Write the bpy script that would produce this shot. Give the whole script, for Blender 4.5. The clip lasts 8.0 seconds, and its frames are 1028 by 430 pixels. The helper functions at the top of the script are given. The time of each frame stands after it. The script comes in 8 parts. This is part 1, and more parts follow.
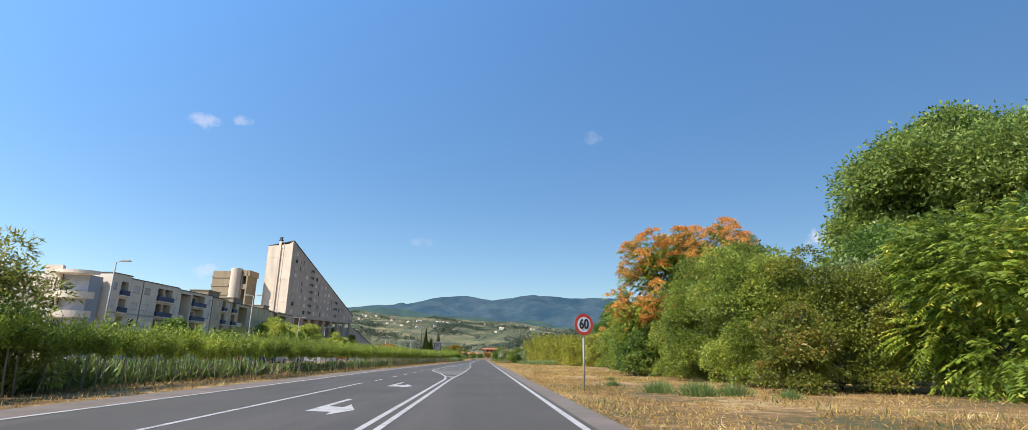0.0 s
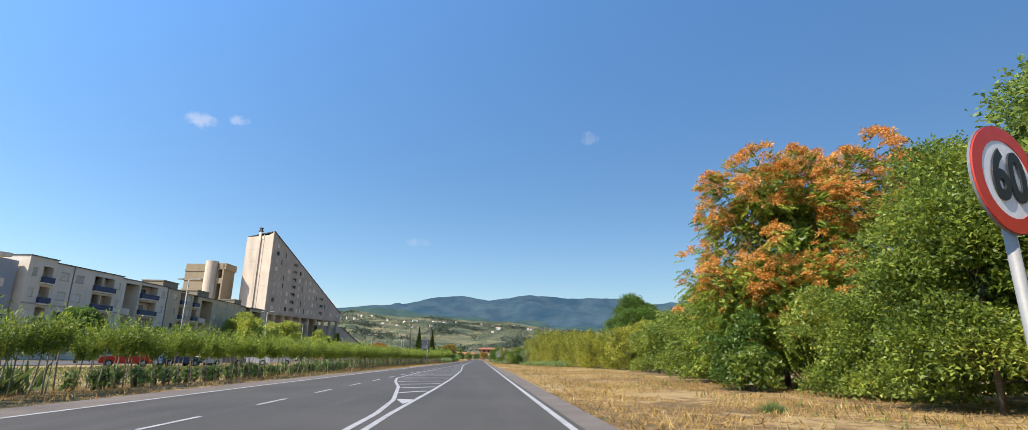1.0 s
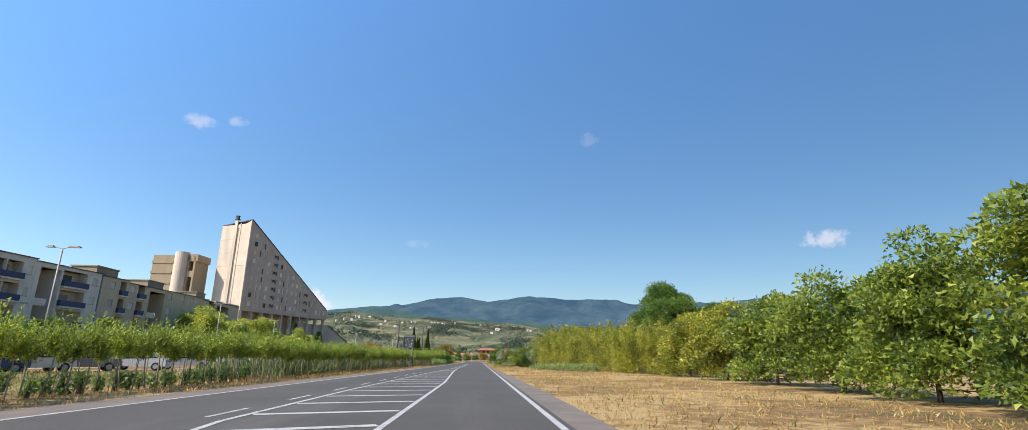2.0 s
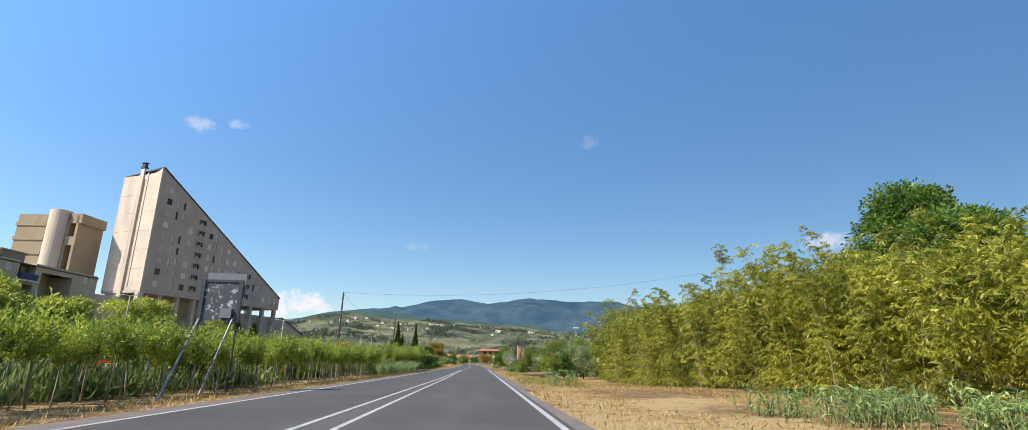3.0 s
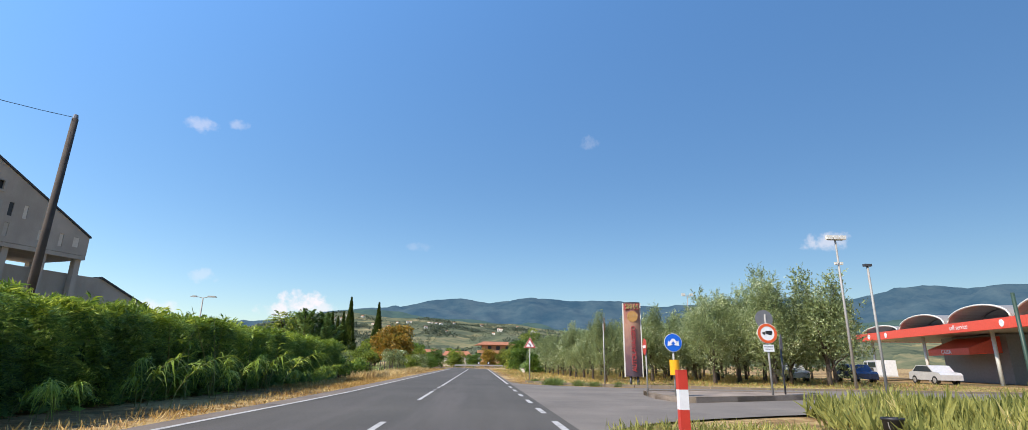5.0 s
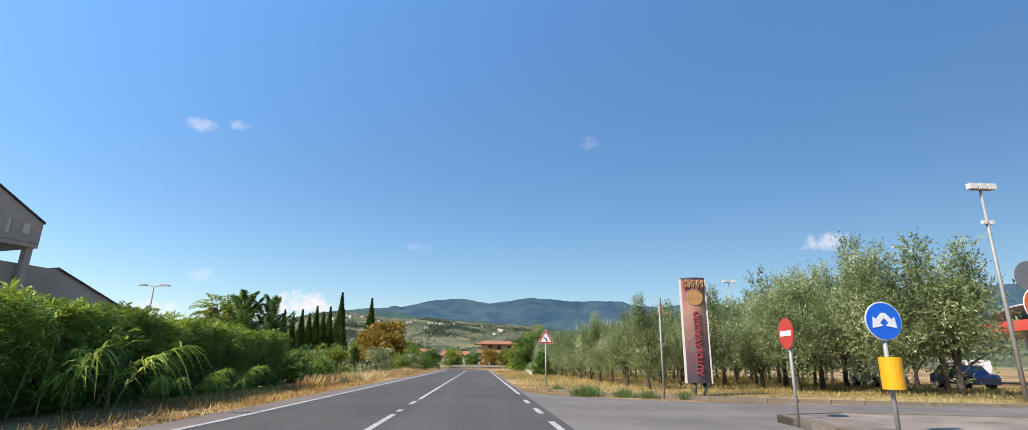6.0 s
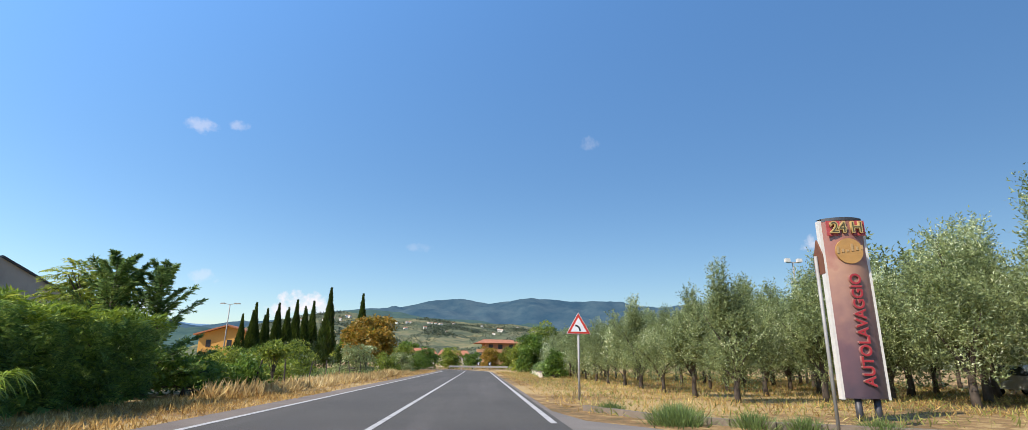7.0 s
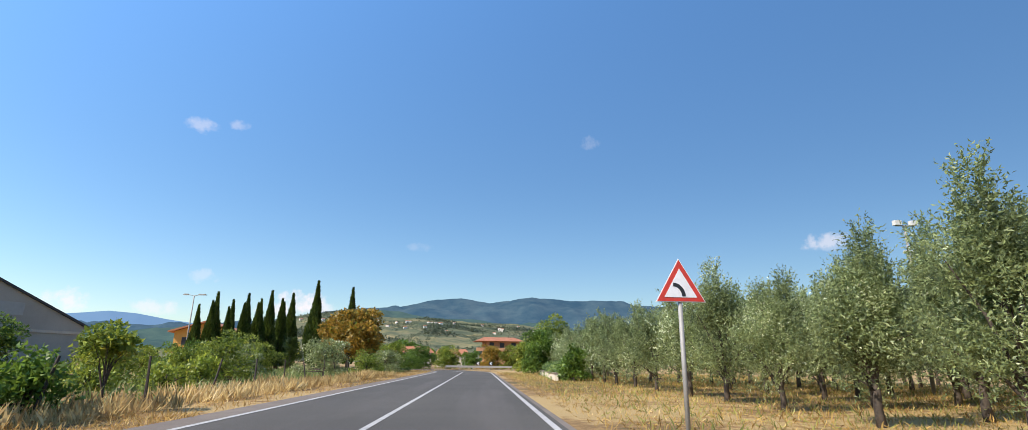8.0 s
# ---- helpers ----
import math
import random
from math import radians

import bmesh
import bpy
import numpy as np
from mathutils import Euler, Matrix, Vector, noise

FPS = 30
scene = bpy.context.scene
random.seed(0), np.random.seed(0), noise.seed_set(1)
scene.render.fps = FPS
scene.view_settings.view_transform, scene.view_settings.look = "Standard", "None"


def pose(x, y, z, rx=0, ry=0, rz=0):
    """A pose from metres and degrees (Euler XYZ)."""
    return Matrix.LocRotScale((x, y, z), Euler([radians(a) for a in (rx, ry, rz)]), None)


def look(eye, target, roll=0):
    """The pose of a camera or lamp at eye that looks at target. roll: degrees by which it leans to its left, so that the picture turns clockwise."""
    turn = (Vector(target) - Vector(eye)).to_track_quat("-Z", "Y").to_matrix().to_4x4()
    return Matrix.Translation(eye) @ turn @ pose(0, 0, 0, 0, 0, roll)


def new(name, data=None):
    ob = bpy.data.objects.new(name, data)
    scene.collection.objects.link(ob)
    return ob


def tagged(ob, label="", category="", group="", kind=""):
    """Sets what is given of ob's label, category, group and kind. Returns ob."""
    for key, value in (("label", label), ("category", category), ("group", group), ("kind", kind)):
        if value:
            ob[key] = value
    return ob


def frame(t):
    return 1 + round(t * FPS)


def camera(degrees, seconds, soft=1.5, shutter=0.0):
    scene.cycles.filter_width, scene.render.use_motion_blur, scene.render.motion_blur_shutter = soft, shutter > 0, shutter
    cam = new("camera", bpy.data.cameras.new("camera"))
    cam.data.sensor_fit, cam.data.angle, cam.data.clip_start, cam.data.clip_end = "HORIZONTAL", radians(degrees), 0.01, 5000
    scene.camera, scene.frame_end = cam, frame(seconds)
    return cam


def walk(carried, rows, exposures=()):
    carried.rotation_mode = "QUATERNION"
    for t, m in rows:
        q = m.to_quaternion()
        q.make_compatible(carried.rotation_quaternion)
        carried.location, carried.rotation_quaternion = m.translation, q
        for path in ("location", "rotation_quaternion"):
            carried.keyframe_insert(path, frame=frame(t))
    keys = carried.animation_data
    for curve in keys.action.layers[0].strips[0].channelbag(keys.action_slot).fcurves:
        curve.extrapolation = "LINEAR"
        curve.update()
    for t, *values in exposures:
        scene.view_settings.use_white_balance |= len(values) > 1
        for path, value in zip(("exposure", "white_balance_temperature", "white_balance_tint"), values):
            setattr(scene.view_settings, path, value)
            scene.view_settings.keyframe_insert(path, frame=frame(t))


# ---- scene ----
EXPO, SKY, SUN, CLOUD = 0.74, 0.082, 4.0, (7.6, 7.1, 7.4, 1.0)
cam = camera(86.7, 8.0, soft=0.65)
EYE, ROLL, FAST = 0.76, -0.72, 39.2
# seconds, x, y, yaw, pitch: slow, then a fast even run, then slow again
ROWS = [
    (0.0, -0.085, 0.093, -3.22, 14.71), (0.3, -0.063, 3.656, -3.31, 14.73), (0.5, -0.048, 6.038, -3.37, 14.74), (0.8, -0.013, 9.67, -3.48, 14.75),
    (1.0, 0.01, 12.1, -3.55, 14.75), (1.3, 0.063, 15.766, -3.59, 14.78), (1.5, 0.097, 18.196, -3.62, 14.79), (1.7, 0.101, 20.79, -3.65, 14.81),
    (1.8, 0.094, 22.101, -3.64, 14.84), (1.9, 0.087, 23.676, -3.64, 14.86), (2.0, 0.08, 25.919, -3.64, 14.89), (2.1, 0.073, 29.044, -3.64, 14.91), (2.2, 0.066, 32.704, -3.64, 14.94)]
for k in range(21):
    t = round(2.3 + 0.1 * k, 1)
    x = np.interp(t, (2.3, 2.8, 3.0, 3.2, 3.5, 3.8, 4.0, 4.3), (0.059, 0.024, 0.03, 0.0, -0.07, -0.098, -0.108, -0.073))
    yaw = np.interp(t, (2.3, 2.8, 3.0, 3.2, 3.5, 3.8, 4.0, 4.3), (-3.64, -3.65, -3.65, -3.58, -3.38, -3.36, -3.37, -3.46))
    pitch = np.interp(t, (2.3, 2.8, 3.0, 3.5, 4.0, 4.3), (14.97, 15.09, 15.17, 15.14, 15.21, 15.24))
    ROWS.append((t, float(x), 36.6 + FAST * (t - 2.3), float(yaw), float(pitch)))
ROWS += [
    (4.3667, -0.065, 117.55, -3.48, 15.25), (4.4, -0.062, 118.66, -3.49, 15.25), (4.4333, -0.058, 119.5, -3.51, 15.26), (4.5, -0.05, 120.367, -3.53, 15.26),
    (4.6, -0.033, 121.083, -3.55, 15.23), (4.7, -0.017, 121.761, -3.58, 15.19), (5.0, 0.0, 123.716, -3.57, 15.2), (5.4, 0.023, 126.331, -3.56, 15.21),
    (5.8, 0.045, 128.954, -3.54, 15.23), (6.2, 0.045, 131.672, -3.53, 15.24), (6.5, 0.044, 133.716, -3.51, 15.25), (7.0, 0.064, 136.968, -3.56, 15.27),
    (7.5, 0.094, 140.371, -3.54, 15.26), (8.0, 0.124, 143.785, -3.52, 15.23)]
walk(cam, [(t, pose(x, y, EYE, 90 + pitch, ROLL, yaw)) for t, x, y, yaw, pitch in ROWS], exposures=((0.0, EXPO), (8.0, EXPO)))

# ---- sky and sun ----
SUN_ELEV, SUN_AZ = 44.0, 238.0  # degrees; azimuth clockwise from +y, where the sun stands
world = bpy.data.worlds.new("sky")
scene.world = world
world.use_nodes = True
wt = world.node_tree
for n in list(wt.nodes):
    wt.nodes.remove(n)


def node(tree, kind, **values):
    n = tree.nodes.new(kind)
    for key, value in values.items():
        n.inputs[key].default_value = value
    return n


w_out = wt.nodes.new("ShaderNodeOutputWorld")
w_bg = node(wt, "ShaderNodeBackground", Strength=SKY)
sky = wt.nodes.new("ShaderNodeTexSky")
sky.sky_type, sky.sun_disc = "NISHITA", False
sky.sun_elevation, sky.sun_rotation = radians(SUN_ELEV), radians(SUN_AZ)
sky.air_density, sky.dust_density, sky.ozone_density, sky.altitude = 1.0, 0.25, 1.7, 100
w_coord = wt.nodes.new("ShaderNodeTexCoord")
w_noise = node(wt, "ShaderNodeTexNoise", Scale=14.0, Detail=6.0, Roughness=0.62)
wt.links.new(w_coord.outputs["Generated"], w_noise.inputs["Vector"])
w_fine = node(wt, "ShaderNodeTexNoise", Scale=55.0, Detail=5.0, Roughness=0.6)
wt.links.new(w_coord.outputs["Generated"], w_fine.inputs["Vector"])
cloud = None
# small fair-weather clouds: azimuth, elevation, half width, half height, strength
for az, el, hw, hh, amount in ((-28.4, 20.9, 1.5, 0.9, 0.34), (-25.4, 21.6, 1.2, 0.6, 0.28), (33.8, 11.1, 2.4, 1.05, 0.5), (11.8, 22.6, 1.2, 0.9, 0.14), (-6.7, 11.5, 1.6, 0.5, 0.12),
                               (-17.6, 5.5, 2.4, 1.2, 0.95), (-19.6, 4.6, 2.4, 0.9, 0.8), (-15.6, 4.9, 1.6, 0.7, 0.6), (-35.8, 4.4, 1.8, 1.2, 0.7), (-30.0, 4.3, 2.6, 0.8, 0.5), (-26.4, 7.3, 1.3, 0.8, 0.25)):
    a, e = radians(az), radians(el)
    way = Vector((math.sin(a) * math.cos(e), math.cos(a) * math.cos(e), math.sin(e)))
    side = Vector((math.cos(a), -math.sin(a), 0))
    up = side.cross(way)
    terms = []
    for axis, half in ((side, hw), (up, hh)):
        dot = wt.nodes.new("ShaderNodeVectorMath")
        dot.operation = "DOT_PRODUCT"
        dot.inputs[1].default_value = axis / math.sin(radians(half))
        wt.links.new(w_coord.outputs["Generated"], dot.inputs[0])
        sq = wt.nodes.new("ShaderNodeMath")
        sq.operation = "MULTIPLY"
        wt.links.new(dot.outputs["Value"], sq.inputs[0])
        wt.links.new(dot.outputs["Value"], sq.inputs[1])
        terms.append(sq)
    add = wt.nodes.new("ShaderNodeMath")
    add.operation = "ADD"
    wt.links.new(terms[0].outputs[0], add.inputs[0])
    wt.links.new(terms[1].outputs[0], add.inputs[1])
    mix_n = node(wt, "ShaderNodeMath")
    mix_n.operation = "MULTIPLY_ADD"
    wt.links.new(w_fine.outputs["Fac"], mix_n.inputs[0])
    mix_n.inputs[1].default_value = 3.2
    wt.links.new(add.outputs[0], mix_n.inputs[2])
    fall = wt.nodes.new("ShaderNodeMapRange")
    fall.interpolation_type = "SMOOTHSTEP"
    for key, value in (("From Min", 2.5), ("From Max", 1.3), ("To Min", 0.0), ("To Max", amount)):
        fall.inputs[key].default_value = value
    wt.links.new(mix_n.outputs[0], fall.inputs["Value"])
    ahead = wt.nodes.new("ShaderNodeVectorMath")
    ahead.operation = "DOT_PRODUCT"
    ahead.inputs[1].default_value = way
    wt.links.new(w_coord.outputs["Generated"], ahead.inputs[0])
    gate = wt.nodes.new("ShaderNodeMath")
    gate.operation = "GREATER_THAN"
    gate.inputs[1].default_value = 0.9
    wt.links.new(ahead.outputs["Value"], gate.inputs[0])
    both = wt.nodes.new("ShaderNodeMath")
    both.operation = "MULTIPLY"
    wt.links.new(fall.outputs[0], both.inputs[0])
    wt.links.new(gate.outputs[0], both.inputs[1])
    if cloud is None:
        cloud = both
    else:
        top = wt.nodes.new("ShaderNodeMath")
        top.operation = "MAXIMUM"
        wt.links.new(cloud.outputs[0], top.inputs[0])
        wt.links.new(both.outputs[0], top.inputs[1])
        cloud = top
w_mix = wt.nodes.new("ShaderNodeMix")
w_mix.data_type = "RGBA"
w_mix.inputs[7].default_value = CLOUD
wt.links.new(cloud.outputs[0], w_mix.inputs[0])
# brightness added to the sky by direction: more to the left and upward
w_rich = node(wt, "ShaderNodeHueSaturation", Saturation=1.21)
wt.links.new(sky.outputs[0], w_rich.inputs["Color"])
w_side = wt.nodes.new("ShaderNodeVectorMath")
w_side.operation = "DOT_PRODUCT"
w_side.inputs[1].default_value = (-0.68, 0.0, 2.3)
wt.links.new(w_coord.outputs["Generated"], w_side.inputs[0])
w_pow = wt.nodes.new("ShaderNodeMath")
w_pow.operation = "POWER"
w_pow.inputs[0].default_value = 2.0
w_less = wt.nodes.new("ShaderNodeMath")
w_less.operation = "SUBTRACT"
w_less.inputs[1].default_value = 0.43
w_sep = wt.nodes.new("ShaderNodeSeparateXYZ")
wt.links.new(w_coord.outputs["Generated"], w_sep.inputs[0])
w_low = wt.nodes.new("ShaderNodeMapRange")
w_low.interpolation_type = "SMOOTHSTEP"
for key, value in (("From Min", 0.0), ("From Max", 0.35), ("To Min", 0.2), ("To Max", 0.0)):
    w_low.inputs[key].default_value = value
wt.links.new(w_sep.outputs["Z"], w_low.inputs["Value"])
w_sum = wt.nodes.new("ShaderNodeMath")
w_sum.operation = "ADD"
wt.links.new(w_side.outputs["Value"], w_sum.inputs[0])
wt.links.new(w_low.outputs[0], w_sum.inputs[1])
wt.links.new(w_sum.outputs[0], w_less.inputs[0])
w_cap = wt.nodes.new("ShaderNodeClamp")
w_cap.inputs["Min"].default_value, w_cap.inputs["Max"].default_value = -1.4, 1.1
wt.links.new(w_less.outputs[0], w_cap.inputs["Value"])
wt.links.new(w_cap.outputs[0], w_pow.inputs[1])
w_graded = wt.nodes.new("ShaderNodeVectorMath")
w_graded.operation = "SCALE"
wt.links.new(w_rich.outputs[0], w_graded.inputs[0])
wt.links.new(w_pow.outputs[0], w_graded.inputs["Scale"])
wt.links.new(w_graded.outputs[0], w_mix.inputs[6])
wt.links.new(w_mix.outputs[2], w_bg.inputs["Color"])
wt.links.new(w_bg.outputs[0], w_out.inputs["Surface"])

sun_data = bpy.data.lights.new("sun", "SUN")
sun_data.energy, sun_data.angle, sun_data.color = SUN, radians(0.5), (1.0, 0.9, 0.76)
a, e = radians(SUN_AZ), radians(SUN_ELEV)
sun_way = Vector((math.sin(a) * math.cos(e), math.cos(a) * math.cos(e), math.sin(e)))
sun = new("sun", sun_data)
sun.matrix_world = look(sun_way * 300 + Vector((0, 80, 0)), (0, 80, 0))


# ---- materials ----
def material(name):
    m = bpy.data.materials.new(name)
    m.use_nodes = True
    return m, m.node_tree, m.node_tree.nodes["Principled BSDF"]


def ramp(tree, source, stops):
    r = tree.nodes.new("ShaderNodeValToRGB")
    while len(r.color_ramp.elements) < len(stops):
        r.color_ramp.elements.new(0.5)
    for el, (at, colour) in zip(r.color_ramp.elements, stops):
        el.position, el.color = at, (*colour, 1)
    tree.links.new(source, r.inputs["Fac"])
    return r


def shades(colour, spread):
    return tuple(max(0.0, c * (1 - spread)) for c in colour), tuple(min(1.0, c * (1 + spread)) for c in colour)


def surface(name, colour, rough=0.8, spread=0.2, scale=2.0, fine=40.0, bump=0.2, metal=0.0, dist=0.01, stain=None, per_object=0.0):
    """A matt surface with blotches at a large and a fine scale, and relief."""
    m, tree, bsdf = material(name)
    coord = tree.nodes.new("ShaderNodeTexCoord")
    big = node(tree, "ShaderNodeTexNoise", Scale=scale, Detail=5.0, Roughness=0.6)
    small = node(tree, "ShaderNodeTexNoise", Scale=fine, Detail=3.0, Roughness=0.7)
    for n in (big, small):
        tree.links.new(coord.outputs["Object"], n.inputs["Vector"])
    lo, hi = shades(colour, spread)
    r1 = ramp(tree, big.outputs["Fac"], ((0.3, lo), (0.7, hi)))
    mul = tree.nodes.new("ShaderNodeMix")
    mul.data_type, mul.blend_type = "RGBA", "MULTIPLY"
    mul.inputs[0].default_value = 1.0
    r2 = ramp(tree, small.outputs["Fac"], ((0.25, (1 - spread,) * 3), (0.75, (1.0,) * 3)))
    tree.links.new(r1.outputs[0], mul.inputs[6])
    tree.links.new(r2.outputs[0], mul.inputs[7])
    out = mul.outputs[2]
    if stain:
        smap = tree.nodes.new("ShaderNodeMapping")
        smap.inputs["Scale"].default_value = stain[1]
        tree.links.new(coord.outputs["Object"], smap.inputs["Vector"])
        sn = node(tree, "ShaderNodeTexNoise", Scale=1.0, Detail=6.0, Roughness=0.65)
        tree.links.new(smap.outputs[0], sn.inputs["Vector"])
        sr = ramp(tree, sn.outputs["Fac"], ((0.5, (0, 0, 0)), (0.72, (1, 1, 1))))
        sm = tree.nodes.new("ShaderNodeMix")
        sm.data_type = "RGBA"
        sm.inputs[7].default_value = (*stain[0], 1)
        tree.links.new(sr.outputs[0], sm.inputs[0])
        tree.links.new(out, sm.inputs[6])
        out = sm.outputs[2]
    if per_object:
        info = tree.nodes.new("ShaderNodeObjectInfo")
        hv = tree.nodes.new("ShaderNodeHueSaturation")
        mr = tree.nodes.new("ShaderNodeMapRange")
        mr.inputs["To Min"].default_value, mr.inputs["To Max"].default_value = 1 - per_object, 1 + per_object
        tree.links.new(info.outputs["Random"], mr.inputs["Value"])
        tree.links.new(mr.outputs[0], hv.inputs["Value"])
        tree.links.new(out, hv.inputs["Color"])
        out = hv.outputs[0]
    tree.links.new(out, bsdf.inputs["Base Color"])
    bsdf.inputs["Roughness"].default_value, bsdf.inputs["Metallic"].default_value = rough, metal
    if bump:
        b = node(tree, "ShaderNodeBump", Strength=bump, Distance=dist)
        tree.links.new(small.outputs["Fac"], b.inputs["Height"])
        tree.links.new(b.outputs[0], bsdf.inputs["Normal"])
    return m


def foliage(name, dark, light, gloss=0.45, through_light=0.36, tip=None, patch=0.8):
    """Leaves: each one its own shade, patches over the crown, light shining through."""
    m, tree, bsdf = material(name)
    geo = tree.nodes.new("ShaderNodeNewGeometry")
    coord = tree.nodes.new("ShaderNodeTexCoord")
    big = node(tree, "ShaderNodeTexNoise", Scale=patch, Detail=3.0)
    tree.links.new(geo.outputs["Position"], big.inputs["Vector"])
    mix = tree.nodes.new("ShaderNodeMath")
    mix.operation = "MULTIPLY_ADD"
    mix.inputs[1].default_value = 0.85
    tree.links.new(geo.outputs["Random Per Island"], mix.inputs[0])
    sub = tree.nodes.new("ShaderNodeMath")
    sub.operation = "MULTIPLY_ADD"
    sub.inputs[1].default_value, sub.inputs[2].default_value = 1.7, -0.78
    tree.links.new(big.outputs["Fac"], sub.inputs[0])
    tree.links.new(sub.outputs[0], mix.inputs[2])
    mid = tuple((p + q) / 2 for p, q in zip(dark, light))
    stops = [(0.0, dark), (0.5, mid), (0.92, light)]
    if tip:
        stops.append((1.0, tip))
    r = ramp(tree, mix.outputs[0], stops)
    tree.links.new(r.outputs[0], bsdf.inputs["Base Color"])
    bsdf.inputs["Roughness"].default_value = gloss
    bsdf.inputs["Specular IOR Level"].default_value = 0.35
    tl = tree.nodes.new("ShaderNodeBsdfTranslucent")
    bright = tree.nodes.new("ShaderNodeHueSaturation")
    bright.inputs["Value"].default_value, bright.inputs["Hue"].default_value = 1.5, 0.485
    tree.links.new(r.outputs[0], bright.inputs["Color"])
    tree.links.new(bright.outputs[0], tl.inputs["Color"])
    ms = tree.nodes.new("ShaderNodeMixShader")
    ms.inputs[0].default_value = through_light
    tree.links.new(bsdf.outputs[0], ms.inputs[1])
    tree.links.new(tl.outputs[0], ms.inputs[2])
    tree.links.new(ms.outputs[0], tree.nodes["Material Output"].inputs["Surface"])
    return m


def plain(name, colour, rough=0.5, metal=0.0):
    m, tree, bsdf = material(name)
    coord = tree.nodes.new("ShaderNodeTexCoord")
    n = node(tree, "ShaderNodeTexNoise", Scale=9.0, Detail=5.0, Roughness=0.65)
    tree.links.new(coord.outputs["Object"], n.inputs["Vector"])
    lo, hi = shades(colour, 0.1)
    r = ramp(tree, n.outputs["Fac"], ((0.3, lo), (0.7, hi)))
    tree.links.new(r.outputs[0], bsdf.inputs["Base Color"])
    bsdf.inputs["Roughness"].default_value, bsdf.inputs["Metallic"].default_value = rough, metal
    return m


M = {}
M["asphalt"] = surface("asphalt", (0.082, 0.073, 0.06), 0.85, 0.18, 0.35, 160, 0.35, stain=((0.105, 0.092, 0.08), (0.9, 0.05, 1)))
M["shoulder"] = surface("worn_asphalt", (0.19, 0.155, 0.125), 0.9, 0.2, 1.2, 120, 0.35)
M["paint"] = surface("road_paint", (0.47, 0.455, 0.43), 0.7, 0.12, 3, 90, 0.2, stain=((0.22, 0.21, 0.2), (5, 5, 5)))
M["kerb"] = surface("kerb_stone", (0.22, 0.175, 0.13), 0.85, 0.25, 1.5, 60, 0.3)
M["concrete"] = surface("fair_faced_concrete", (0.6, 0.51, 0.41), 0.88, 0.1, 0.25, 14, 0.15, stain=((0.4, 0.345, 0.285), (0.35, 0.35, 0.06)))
# darker, greyer concrete; on the tower's long facade it paints in shade
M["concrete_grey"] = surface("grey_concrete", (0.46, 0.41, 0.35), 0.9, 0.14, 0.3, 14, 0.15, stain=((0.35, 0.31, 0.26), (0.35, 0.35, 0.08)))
M["render_pale"] = surface("pale_render", (0.74, 0.65, 0.53), 0.9, 0.1, 0.3, 20, 0.15, stain=((0.58, 0.5, 0.4), (0.5, 0.5, 0.1)))
M["render_tan"] = surface("tan_render", (0.58, 0.47, 0.31), 0.9, 0.12, 0.3, 20, 0.15, stain=((0.46, 0.37, 0.24), (0.5, 0.5, 0.1)))
M["render_brown"] = surface("brown_render", (0.33, 0.265, 0.175), 0.9, 0.12, 0.3, 20, 0.15, stain=((0.25, 0.2, 0.13), (0.5, 0.5, 0.1)))
M["render_yellow"] = surface("ochre_render", (0.62, 0.33, 0.08), 0.9, 0.1, 0.4, 20, 0.1)
M["roof_tile"] = surface("roof_tile", (0.4, 0.16, 0.08), 0.85, 0.25, 2, 30, 0.3)
M["shutter"] = surface("rolled_shutter", (0.62, 0.57, 0.5), 0.7, 0.1, 2, 40, 0.1, per_object=0.25)
M["shutter_grey"] = surface("grey_rolled_shutter", (0.36, 0.345, 0.32), 0.7, 0.1, 2, 40, 0.1, per_object=0.3)
# near-black fill: the shade inside openings is put into the colour
M["dark_opening"] = plain("dark_opening", (0.03, 0.03, 0.033), 0.35)
M["glass"] = plain("window_glass", (0.035, 0.045, 0.055), 0.06)
M["blue_rail"] = plain("blue_balcony_panel", (0.03, 0.045, 0.1), 0.5)
M["white_frame"] = plain("white_frame", (0.6, 0.58, 0.53), 0.5)
M["window_surround"] = surface("window_surround", (0.4, 0.375, 0.33), 0.8, 0.1, 2, 30, 0.1)
M["steel"] = surface("galvanised_steel", (0.34, 0.33, 0.31), 0.62, 0.15, 4, 60, 0.05, metal=0.2)
M["dark_steel"] = plain("dark_steel", (0.06, 0.06, 0.065), 0.5, 0.3)
M["pole_wood"] = surface("weathered_wooden_pole", (0.075, 0.06, 0.05), 0.9, 0.25, 3, 60, 0.3)
M["stake"] = surface("sapling_stem", (0.33, 0.28, 0.2), 0.9, 0.3, 5, 50, 0.2, per_object=0.3)
M["bark"] = surface("bark", (0.11, 0.085, 0.065), 0.95, 0.35, 6, 45, 0.6, dist=0.02)
M["cane"] = surface("cane", (0.3, 0.25, 0.12), 0.7, 0.25, 4, 40, 0.1)
M["reed_cane"] = surface("green_cane", (0.2, 0.22, 0.07), 0.7, 0.25, 4, 40, 0.1)
M["sign_white"] = plain("sign_white", (0.72, 0.72, 0.74), 0.35)
M["sign_red"] = plain("sign_red", (0.5, 0.045, 0.03), 0.35)
M["sign_orange"] = plain("sign_faded_red", (0.62, 0.1, 0.03), 0.35)
M["sign_black"] = plain("sign_black", (0.02, 0.022, 0.025), 0.4)
